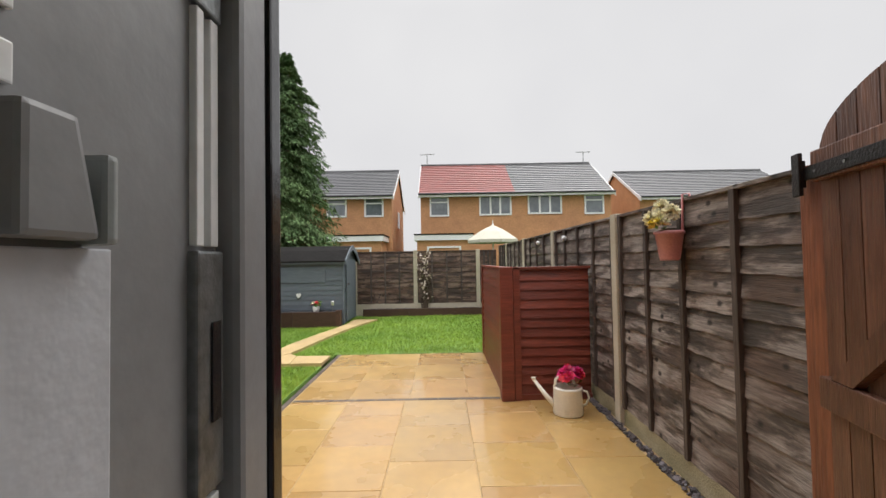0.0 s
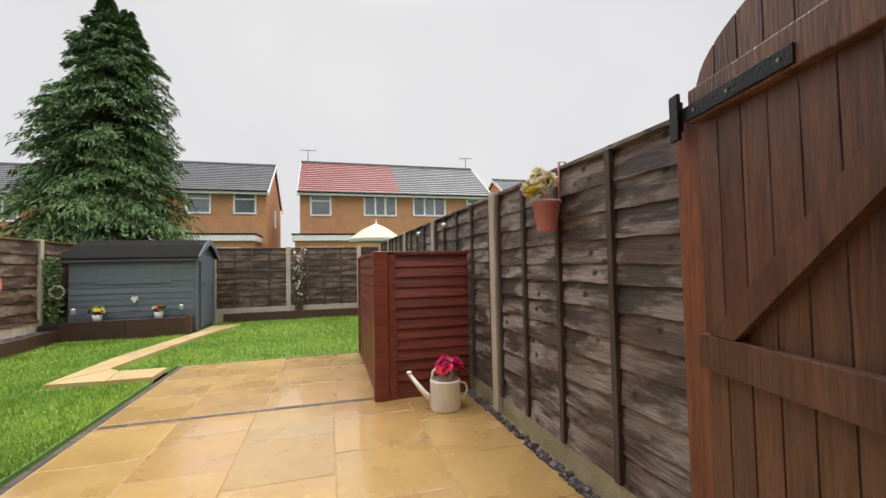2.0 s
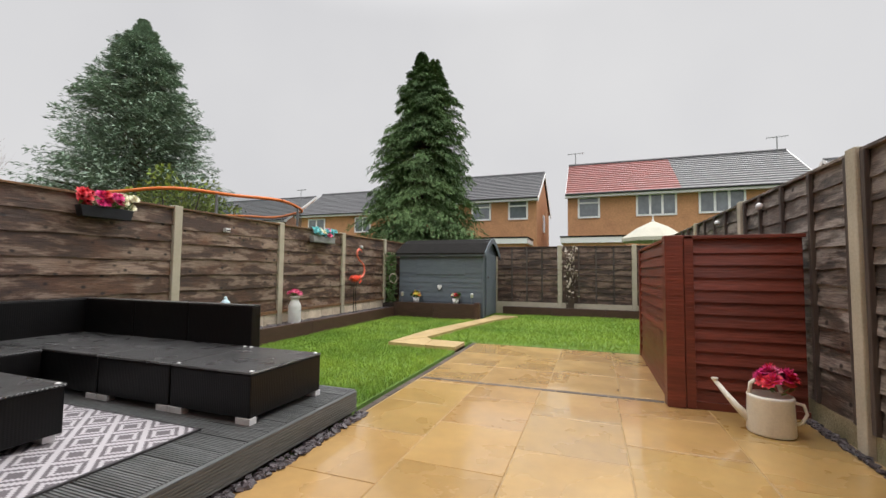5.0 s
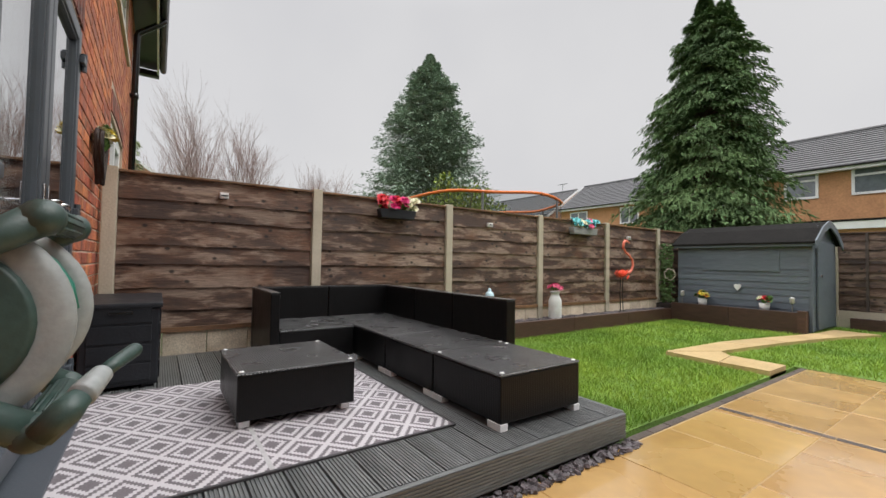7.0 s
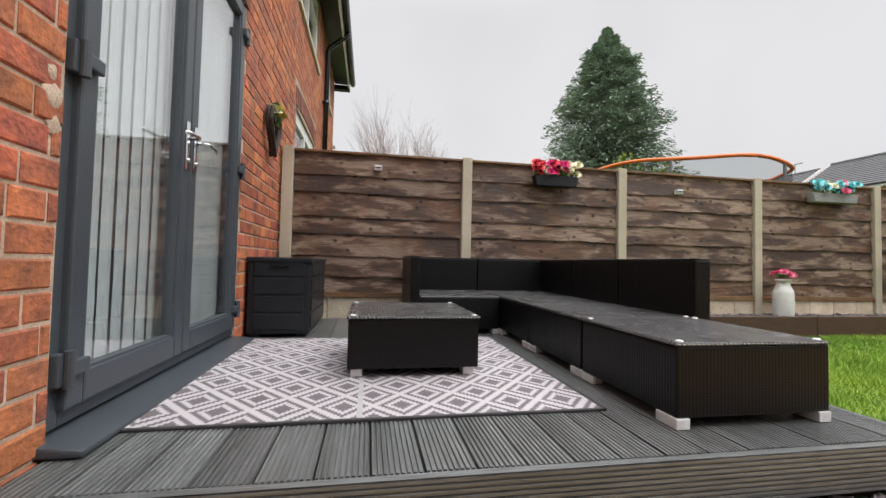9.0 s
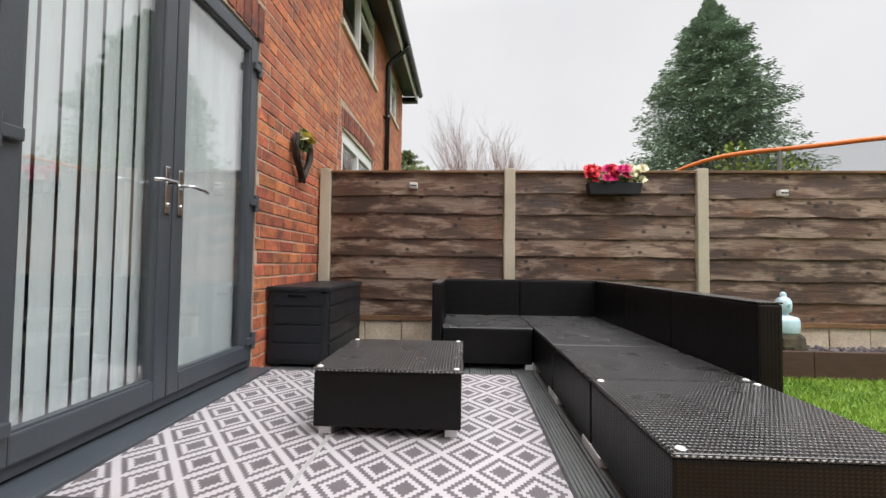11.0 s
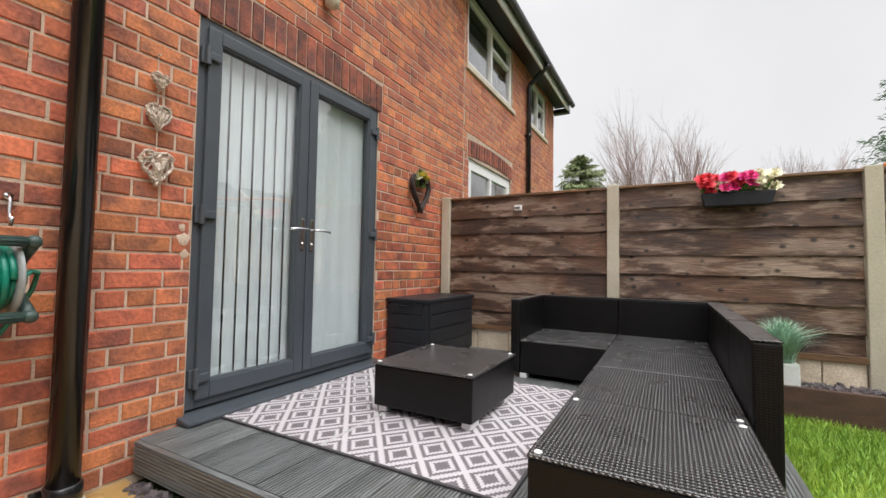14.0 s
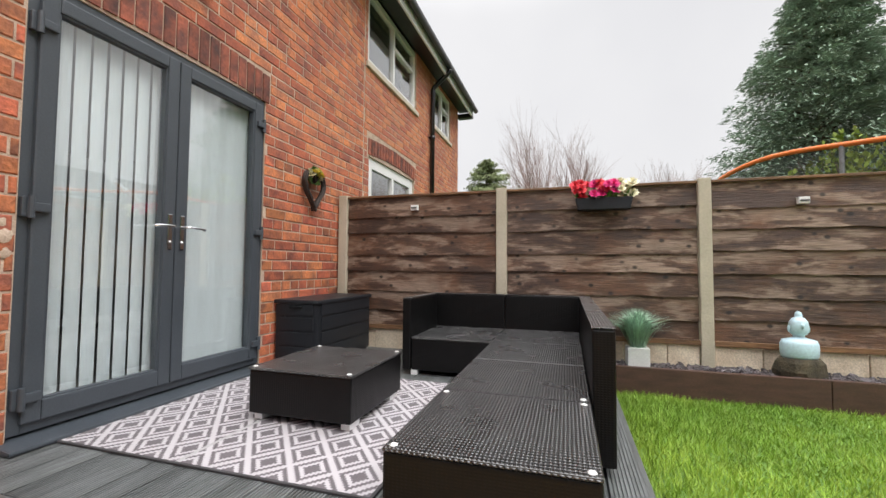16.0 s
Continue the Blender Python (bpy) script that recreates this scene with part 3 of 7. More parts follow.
def brick_geo(length, h=0.0738, d=0.035, c=0.005):
    x, z = length / 2, h / 2
    v = [(-x, -d, -z), (x, -d, -z), (x, -d, z), (-x, -d, z), (-x, -c, -z), (x, -c, -z), (x, -c, z), (-x, -c, z),
         (-x + c, 0, -z + c), (x - c, 0, -z + c), (x - c, 0, z - c), (-x + c, 0, z - c)]
    f = [(8, 11, 10, 9), (4, 8, 9, 5), (5, 9, 10, 6), (6, 10, 11, 7), (7, 11, 8, 4), (0, 4, 5, 1), (1, 5, 6, 2), (2, 6, 7, 3), (3, 7, 4, 0)]
    return v, f


def brick_rows(x0, x1, z1, holes):
    """Centres and lengths of bricks: stretcher courses with a header course now and then, cut at openings."""
    out = []
    for k in range(int(z1 / COURSE)):
        za = k * COURSE
        zm = za + COURSE / 2
        cuts = sorted((h[0], h[1]) for h in holes if h[2] < zm < h[3])
        spans, left = [], x0
        for a, b in cuts:
            if b <= x0 or a >= x1:
                continue
            if a > left:
                spans.append((left, a))
            left = max(left, b)
        if left < x1:
            spans.append((left, x1))
        header = k % 6 == 3
        step = 0.12 if header else 0.24
        off = (0.06 if header else 0.12) * (k % 2) + 0.03 * ((k * 7) % 3)
        for a, b in spans:
            i = math.floor((a - off) / step)
            while True:
                p, q = off + i * step, off + (i + 1) * step
                i += 1
                if p >= b:
                    break
                p, q = max(p, a), min(q, b)
                if q - p > 0.035:
                    out.append(((p + q) / 2, zm, round(q - p - 0.011, 3)))
    return out


def near_brick(x, z):
    return (-1.54 < x < -0.68 and z < 2.3) or (-4.2 < x < -3.05 and z < 1.85)


LINTEL = (D0 - 0.05, D1 + 0.05, 2.28, 2.545)
LINTEL_N = (-6.45, -4.81, 2.32, 2.60)
near_list = []


def join_bricks(rows, name, material, label, parent):
    vs, fs = [], []
    for x, z, ln in rows:
        v, f = brick_geo(ln)
        o, dy = len(vs), rng.uniform(-0.003, 0.002)
        vs += [(a + x, b + WALL + dy, c + z) for a, b, c in v]
        fs += [tuple(i + o for i in t) for t in f]
    raw(name, vs, fs, material, label, "", "stuff", parent)


rows = brick_rows(-4.705, 1.45, EAVES - 0.08, OWN + [LINTEL])
near_list = [r for r in rows if near_brick(r[0], r[1])]
join_bricks([r for r in rows if not near_brick(r[0], r[1])], "bricks", M_BRICKS, "red bricks in mixed dark and orange tones", wall_house)
join_bricks(brick_rows(-9.09, -4.72, EAVES - 0.08, NEXT + [LINTEL_N]), "bricks", M_BRICKN, "orange-red bricks", wall_next)


def soldiers(x0, x1, zb, camber, parent, h=0.222):
    n = round((x1 - x0) / 0.086)
    for i in range(n):
        x = x0 + (i + 0.5) * (x1 - x0) / n
        u = (x - (x0 + x1) / 2) / ((x1 - x0) / 2)
        z = zb + camber * (1 - u * u)
        bm = boxed((x - 0.036, WALL - 0.05, z), (x + 0.036, WALL + 0.002 + 0.003 * random.random(), z + h), 0.004)
        part("lintel_brick", bm, M_SOLDIER, parent)


soldiers(D0 - 0.04, D1 + 0.04, 2.285, 0.03, wall_house)
soldiers(-6.43, -4.83, 2.34, 0.045, wall_next, 0.2)

# ---- roof and eaves ----
bm = bm_new()
vs = [(-9.25, 0.95, 4.50), (1.6, 0.95, 4.50), (1.6, -3.5, 7.1), (-9.25, -3.5, 7.1), (-9.25, -8.1, 4.50), (1.6, -8.1, 4.50)]
v = [bm.verts.new(p) for p in vs]
for f in ((0, 1, 2, 3), (3, 2, 5, 4), (0, 3, 4), (1, 5, 2), (0, 4, 5, 1)):
    bm.faces.new([v[i] for i in f])
roof = solid("roof", bm, M_TILEG, "grey tiled terrace roof", "roof", "structure")
part("soffit", boxed((-9.2, WALL + 0.002, 4.44), (1.5, 0.90, 4.485)), M_GUTTER, roof, "dark soffit board")
part("fascia", boxed((-9.22, 0.90, 4.33), (1.5, 0.925, 4.498)), M_UPVCW, roof, "white fascia board")
bm = bm_new()
tube(bm, [(-9.25, 0.985, 4.475), (-4, 0.985, 4.48), (1.5, 0.985, 4.485)], 0.055, 10)
part("gutter", bm, M_GUTTER, roof, "dark plastic gutter", True)
part("bargeboard", boxed((-9.26, 0.6, 4.30), (-9.12, 0.93, 4.40), 0.01), M_GUTTER, roof)

# ---- windows next door ----
def window(name, x0, x1, z0, z1, y, label, lights=2, sill=True, m_frame=None, vent=True, t=0.06):
    m_frame = m_frame or M_UPVCW
    w = thing(name, ((x0 + x1) / 2, y, z0), label, "window")
    w["kind"] = "structure"
    bm = bm_new()
    for a, b in (((x0, z0), (x1, z0 + t)), ((x0, z1 - t), (x1, z1)), ((x0, z0 + t), (x0 + t, z1 - t)), ((x1 - t, z0 + t), (x1, z1 - t))):
        box(bm, (a[0], y - 0.07, a[1]), (b[0], y - 0.01, b[1]), 0.004)
    part("window_frame", bm, m_frame, w)
    step = (x1 - x0 - 2 * t) / lights
    for i in range(lights):
        a, b = x0 + t + i * step, x0 + t + (i + 1) * step
        if i:
            part("mullion", boxed((a - 0.03, y - 0.065, z0 + t), (a + 0.03, y - 0.005, z1 - t), 0.004), m_frame, w)
        p = part("pane", boxed((a, y - 0.045, z0 + t), (b, y - 0.039, z1 - t)), M_GLASS, w)
        p.visible_shadow = False
        if vent and i % 2 == 0:
            zt = z0 + t + (z1 - z0 - 2 * t) * 0.66
            part("transom", boxed((a + 0.03, y - 0.06, zt - 0.025), (b - 0.03, y - 0.003, zt + 0.025), 0.004), m_frame, w)
    if sill:
        part("window_sill", boxed((x0 - 0.05, y - 0.05, z0 - 0.07), (x1 + 0.05, y + 0.05, z0 - 0.004), 0.006), M_CREAMP, w)
    part("room_behind", boxed((x0 + 0.004, y - 0.26, z0 + 0.004), (x1 - 0.004, y - 0.25, z1 - 0.004)), M_DARKIN, w)
    return w


window("window_1", -6.46, -4.79, 3.47, 4.44, WALL - 0.02, "white framed upstairs window above the brick wall", 2, t=0.085)
window("window_2", -8.46, -7.40, 3.55, 4.42, WALL - 0.02, "white framed small upstairs window", 2, t=0.085)
window("window_3", -6.40, -4.86, 0.16, 2.33, WALL - 0.02, "white framed patio doors of the next house", 2, False, vent=False, t=0.13)

# ---- French doors ----
def ring_frame(x0, x1, z0, z1, t, y0, y1, bev=0.006, tb=None):
    bm = bm_new()
    tb = tb or t
    box(bm, (x0, y0, z0), (x0 + t, y1, z1), bev)
    box(bm, (x1 - t, y0, z0), (x1, y1, z1), bev)
    box(bm, (x0 + t, y0, z1 - t), (x1 - t, y1, z1), bev)
    box(bm, (x0 + t, y0, z0), (x1 - t, y1, z0 + tb), bev)
    return bm


fd = thing("french_door", ((D0 + D1) / 2, WALL - 0.02, DECK), "closed anthracite grey double glazed French doors with chrome handles", "door")
fd["kind"] = "structure"
YF = WALL - 0.015
part("door_frame", ring_frame(D0, D1, 0.215, 2.288, 0.055, YF - 0.07, YF, 0.005), M_UPVCG, fd)
bm = boxed((D0 - 0.03, YF - 0.07, DECK + 0.004), (D1 + 0.04, WALL + 0.105, 0.21), 0.008)
for v in bm.verts:
    if v.co.y > WALL + 0.05 and v.co.z > 0.19:
        v.co.z -= 0.022
part("door_sill", bm, M_UPVCG, fd, "projecting grey door sill")
for side, (a, b) in {"r": (-2.292, D1 - 0.045), "l": (D0 + 0.045, -2.298)}.items():
    leaf = part("door_leaf", ring_frame(a, b, 0.26, 2.245, 0.074, YF - 0.05, YF + 0.022, 0.008, 0.092), M_UPVCG, fd, "grey door leaf with one tall pane")
    part("glazing_bead", ring_frame(a + 0.070, b - 0.070, 0.347, 2.175, 0.014, YF - 0.02, YF + 0.012, 0.004), M_UPVCG, leaf)
    p = part("pane", boxed((a + 0.073, YF - 0.012, 0.35), (b - 0.073, YF - 0.006, 2.173)), M_DOORGLASS, leaf, "reflecting glass pane")
    p.visible_shadow = False
    hx = b + 0.008 if side == "r" else a - 0.008
    sgn = -1 if side == "r" else 1
    for hz in (0.376, 1.227, 2.076):
        bm = bm_new()
        cyl(bm, (hx, YF + 0.034, hz - 0.05), (hx, YF + 0.034, hz + 0.05), 0.014, n=12)
        box(bm, (min(hx, hx + sgn * 0.07), YF + 0.02, hz - 0.02), (max(hx, hx + sgn * 0.07), YF + 0.045, hz + 0.022), 0.006)
        box(bm, (min(hx, hx - sgn * 0.03), YF + 0.0, hz - 0.045), (max(hx, hx - sgn * 0.03), YF + 0.026, hz + 0.045), 0.005)
        part("hinge", bm, M_UPVCG, leaf, "chunky grey butt hinge")
    cx = a + 0.038 if side == "r" else b - 0.038
    part("handle_plate", boxed((cx - 0.015, YF + 0.022, 1.065), (cx + 0.015, YF + 0.030, 1.28), 0.005), M_CHROME, leaf, "chrome handle plate")
    bm = bm_new()
    d = 1 if side == "r" else -1
    tube(bm, [(cx, YF + 0.028, 1.206), (cx, YF + 0.072, 1.206), (cx + d * 0.02, YF + 0.08, 1.206), (cx + d * 0.09, YF + 0.078, 1.204), (cx + d * 0.13, YF + 0.072, 1.198)], 0.008, 8)
    cyl(bm, (cx, YF + 0.03, 1.11), (cx, YF + 0.037, 1.11), 0.009, n=12)
    part("lever_handle", bm, M_CHROME, leaf, "chrome lever handle", True)

# vertical blinds behind the glass
bl = thing("vertical_blind", (-2.3, 0.42, 2.2), "pale vertical blinds hanging half open behind the glass", "blind")
part("headrail", boxed((D0 + 0.06, 0.505, 2.20), (D1 - 0.06, 0.533, 2.25), 0.004), M_UPVCW, bl)
x = D1 - 0.115
while x > D0 + 0.1:
    left_leaf = x > -2.3
    ang = radians(-1 + 6 * random.random() if left_leaf else -20 + 5 * random.random())
    bm = bm_new()
    half = 0.034 if left_leaf else 0.042
    dx, dy = half * math.cos(ang), half * math.sin(ang)
    rows_v = []
    for s in (-1, -0.33, 0.33, 1):
        bow = 0.007 * (1 - s * s)
        px, py = x + s * dx - bow * math.sin(ang), 0.530 + s * dy + bow * math.cos(ang)
        rows_v.append((bm.verts.new((px, py, 0.31)), bm.verts.new((px, py, 2.2))))
    for p, q in zip(rows_v, rows_v[1:]):
        bm.faces.new((p[0], q[0], q[1], p[1]))
    bm.normal_update()
    bmesh.ops.solidify(bm, geom=bm.faces[:], thickness=0.0015)
    part("slat", bm, M_BLIND, bl)
    x -= 0.081 if left_leaf else 0.068

# back door opening where the walk starts
bd = thing("back_door_frame", (0.05, 0.5, 0.02), "grey back door frame with a pale lock keep", "door frame")
bd["kind"] = "structure"
part("jamb", boxed((-0.03, 0.345, 0.02), (0.052, 0.50, 2.10), 0.004), M_FRAMEIN, bd)
part("outer_jamb", boxed((-0.03, 0.502, 0.02), (0.068, 0.548, 2.10), 0.006), M_FRAMEIN, bd)
part("gasket", boxed((-0.03, 0.55, 0.02), (0.070, 0.572, 2.10), 0.003), M_PIPE, bd, "black rubber weather seal")
part("head", boxed((-0.03, 0.345, 2.06), (0.95, 0.56, 2.12), 0.004), M_FRAMEIN, bd)
part("jamb_right", boxed((0.90, 0.345, 0.02), (0.95, 0.56, 2.06), 0.004), M_FRAMEIN, bd)
for z0, z1 in ((1.375, 1.53), (1.60, 2.02), (0.10, 1.21)):
    part("keep_strip", boxed((0.050, 0.468, z0), (0.057, 0.476, z1), 0.001), M_UPVCW, bd, "pale metal keep strip")
    part("keep_strip", boxed((0.050, 0.484, z0), (0.057, 0.493, z1), 0.001), M_UPVCW, bd, "pale metal keep strip")
part("keep_plate", boxed((0.050, 0.466, 1.215), (0.059, 0.496, 1.372), 0.002), M_TIN, bd, "worn metal lock keep")
# no recess is cut: a black block paints the shade inside the hole
part("keep_hole", boxed((0.057, 0.480, 1.26), (0.0605, 0.490, 1.325)), M_PIPE, bd)
part("keep_plate", boxed((0.050, 0.466, 1.532), (0.058, 0.496, 1.56), 0.002), M_TIN, bd)
part("keep_plate", boxed((0.050, 0.466, 1.565), (0.058, 0.496, 1.598), 0.002), M_PIPE, bd)
bm = boxed((0.052, 0.350, 1.374), (0.066, 0.384, 1.424), 0.003)
for v in bm.verts:
    if v.co.y > 0.37 and v.co.z > 1.40:
        v.co.y -= 0.010
part("bracket", bm, M_FRAMEIN, bd, "grey moulded bracket on the frame")
part("bracket_cap", boxed((0.050, 0.385, 1.372), (0.068, 0.392, 1.412), 0.003), M_REELG, bd, "pale rounded end cap")
part("lower_panel", boxed((0.0525, 0.30, 0.05), (0.056, 0.402, 1.371), 0.001), M_PLASTER, bd, "pale grey lower lining")
# bright window reflections on the frame, modelled as two thin white pieces
for z in (1.43, 1.458):
    part("pale_plate", boxed((0.052, 0.340, z), (0.055, 0.358, z + 0.016), 0.001), M_UPVCW, bd, "small pale rectangle standing for a window reflection")

# broken, patched brickwork beside the doors
for k, (z, r) in enumerate(((1.02, 0.035), (1.09, 0.045), (1.15, 0.03))):
    bm = bm_new()
    ball(bm, (D1 + 0.035 + 0.008 * k, WALL - 0.004, z), r, 0.8, 0.22, 0.8, 3)
    for v in bm.verts:
        v.co += Vector((0, 0, 0.008 * noise.noise(v.co * 60))) + Vector((0.01 * noise.noise(v.co * 40), 0, 0))
    part("mortar_patch", bm, M_MORTAR, wall_house, "rough pale mortar patch", True)

# ---- paving ----
patio = thing("patio", (0, 3, 0), "wet golden sandstone patio of square slabs", "patio")
patio["kind"] = "structure"
SLAB_MESH = {}


def slab(x0, x1, y0, y1, parent, name="slab"):
    g = 0.003
    w, d = round(x1 - x0 - 2 * g, 3), round(y1 - y0 - 2 * g, 3)
    if (w, d, name) not in SLAB_MESH:
        bm = boxed((-w / 2, -d / 2, -0.035), (w / 2, d / 2, 0.0))
        es = [e for e in bm.edges if all(v.co.z > -0.01 for v in e.verts)]
        bmesh.ops.bevel(bm, geom=es, offset=0.003, segments=1, affect="EDGES")
        SLAB_MESH[w, d, name] = finish(bm, name, M_SLAB if name == "slab" else M_SETT)
    ob = new(name, SLAB_MESH[w, d, name])
    ob.parent = parent
    tilt = 0.0016
    ob.matrix_parent_inverse = ROOT[parent.name] if parent.type == "EMPTY" else Matrix()
    ob.matrix_basis = pose((x0 + x1) / 2, (y0 + y1) / 2, random.uniform(-0.0015, 0.0015), math.degrees(random.uniform(-tilt, tilt)), math.degrees(random.uniform(-tilt, tilt)), 0)


for xa, xb, off in ((-1.28, -0.72, 3.02), (-0.72, -0.17, 2.70), (-0.17, 0.42, 3.05), (0.42, 1.04, 2.72), (1.04, 1.60, 3.06)):
    y = off - 0.6 * math.ceil((off - 0.64) / 0.6)
    while y < 4.26:
        a, b = max(y, 0.64), min(y + 0.6, 4.283 if xa < 0.8 else 4.9)
        if b - a > 0.05:
            slab(xa, xb, a, b, patio)
        y += 0.6
    if xa > 0.9:
        slab(xa, xb, 4.9, 6.3, patio)
for xa, xb, off in ((-1.28, -0.73, 4.36), (-0.73, -0.13, 4.36), (-0.13, 0.46, 4.36), (0.46, 1.04, 4.36)):
    for a, b in ((4.347, 4.99), (4.99, 5.63), (5.63, 6.30)):
        slab(xa, xb, a, b, patio)
x = -1.28
while x < 0.78:
    slab(x, min(x + 0.205, 0.80), 4.289, 4.341, patio, "sett")
    x += 0.205
y = 3.27
while y < 6.3:
    slab(-1.345, -1.29, y, min(y + 0.2, 6.32), patio, "sett")
    y += 0.2

path = thing("garden_path", (-1.9, 7, 0), "narrow sandstone path bending across the lawn to the shed", "path")
path["kind"] = "structure"
bm = bm_new()


def quad_slab(bm, pts, z=0.045):
    top = [bm.verts.new((*p, z)) for p in pts]
    bot = [bm.verts.new((*p, -0.03)) for p in pts]
    bm.faces.new(top)
    for i in range(len(pts)):
        j = (i + 1) % len(pts)
        bm.faces.new((bot[i], bot[j], top[j], top[i]))


for pts in ([(-1.39, 5.66), (-1.39, 6.08), (-1.86, 6.10), (-1.80, 5.66)], [(-1.81, 5.66), (-1.87, 6.10), (-2.02, 6.26), (-2.34, 5.70)],
            [(-2.355, 5.71), (-2.03, 6.27), (-1.93, 6.95), (-2.28, 6.95)], [(-2.28, 6.96), (-1.93, 6.96), (-1.82, 7.65), (-2.14, 7.65)],
            [(-2.14, 7.66), (-1.82, 7.66), (-1.68, 8.35), (-1.98, 8.35)], [(-1.98, 8.36), (-1.68, 8.36), (-1.52, 9.0), (-1.84, 9.0)],
            [(-1.84, 9.01), (-1.52, 9.01), (-1.28, 9.7), (-1.80, 9.7)]):
    bm = bm_new()
    quad_slab(bm, pts)
    part("slab", bm, M_PATH, path)

# ---- decking ----
deck = thing("decking", (-2.7, 1.9, 0), "low grey grooved timber deck, wet", "decking")
deck["kind"] = "structure"
prof = []
for k in range(9):
    y0 = -0.0655 + k * 0.0146
    prof += [(y0 + 0.001, 0.0), (y0 + 0.0085, 0.0), (y0 + 0.0095, -0.0055), (y0 + 0.0134, -0.0055)]
prof += [(0.0655, 0.0)]


def grooved(length, name):
    bm = bm_new()
    a = [bm.verts.new((0, y, z)) for y, z in prof] + [bm.verts.new((0, 0.0655, -0.026)), bm.verts.new((0, -0.0655, -0.026))]
    b = [bm.verts.new((-length, v.co.y, v.co.z)) for v in a]
    n = len(a)
    for i in range(n):
        bm.faces.new((a[i], a[(i + 1) % n], b[(i + 1) % n], b[i]))
    bm.faces.new(a[::-1])
    bm.faces.new(b)
    return finish(bm, name, M_DECK)


board_me = grooved(2.86, "deck_board")
y = 0.70
while y < 3.15:
    ob = new("deck_board", board_me)
    ob.parent = deck
    ob.matrix_parent_inverse = ROOT[deck.name]
    ob.matrix_basis = pose(-1.33 + random.uniform(-0.003, 0.002), y, DECK + random.uniform(-0.0015, 0.001))
    y += 0.1355
edge_me = grooved(2.54, "fascia_board")
for z, yy in ((DECK - 0.067, 0.655), ):
    ob = new("fascia_board", edge_me)
    ob.parent = deck
    ob.matrix_parent_inverse = ROOT[deck.name]
    ob.matrix_basis = Matrix.Translation((-1.30, yy, z)) @ Matrix(((0, 0, 1, 0), (-1, 0, 0, 0), (0, 1, 0, 0), (0, 0, 0, 1)))
edge2 = grooved(2.86, "fascia_board")
ob = new("fascia_board", edge2)
ob.parent = deck
ob.matrix_parent_inverse = ROOT[deck.name]
ob.matrix_basis = Matrix.Translation((-1.33, 3.225, DECK - 0.067)) @ Matrix(((1, 0, 0, 0), (0, 0, 1, 0), (0, 1, 0, 0), (0, 0, 0, 1)))
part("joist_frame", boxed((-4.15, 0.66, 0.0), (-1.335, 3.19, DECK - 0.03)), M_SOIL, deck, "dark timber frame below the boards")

# ---- fences ----
def waney(bm, axis, a, b, z0, z1, pos, out, wob=0.012, segs=22, thick=0.011, lean=0.021):
    """A feather-edge board with an uneven lower edge. axis: the way it runs; out: the side it faces."""
    ph, top, bot = random.uniform(0, 50), [], []
    rows4 = []
    for i in range(segs + 1):
        s = a + (b - a) * i / segs
        w = wob * (0.6 * noise.noise((s * 1.6 + ph, ph, 0)) + 0.8 * max(-0.1, noise.noise((s * 5 + ph, ph, 3))) + 0.35 * noise.noise((s * 13 + ph, ph, 5)))
        t = 0.003 * noise.noise((s * 1.7 + ph, 9, ph))
        pts = ((pos + out * t, z1), (pos + out * (thick + t), z1), (pos + out * (thick + lean + t), z0 + w), (pos + out * (lean + t), z0 + w))
        rows4.append([bm.verts.new((s, p, z) if axis == "x" else (p, s, z)) for p, z in pts])
    for p, q in zip(rows4, rows4[1:]):
        for k in range(4):
            bm.faces.new((p[k], p[(k + 1) % 4], q[(k + 1) % 4], q[k]))
    bm.faces.new(rows4[0])
    bm.faces.new(rows4[-1][::-1])


def post(axis, s, pos, z1, label="grey concrete slotted fence post", w=0.095, z0=-0.04, group="concrete fence posts"):
    a, b = ((s - w / 2, pos - w / 2, z0), (s + w / 2, pos + w / 2, z1)) if axis == "x" else ((pos - w / 2, s - w / 2, z0), (pos + w / 2, s + w / 2, z1))
    bm = boxed(a, b, 0.008)
    c = ((a[0] + b[0]) / 2, (a[1] + b[1]) / 2, z0)
    return solid("fence_post", bm, M_CONC, label, "post", group=group, base=c)


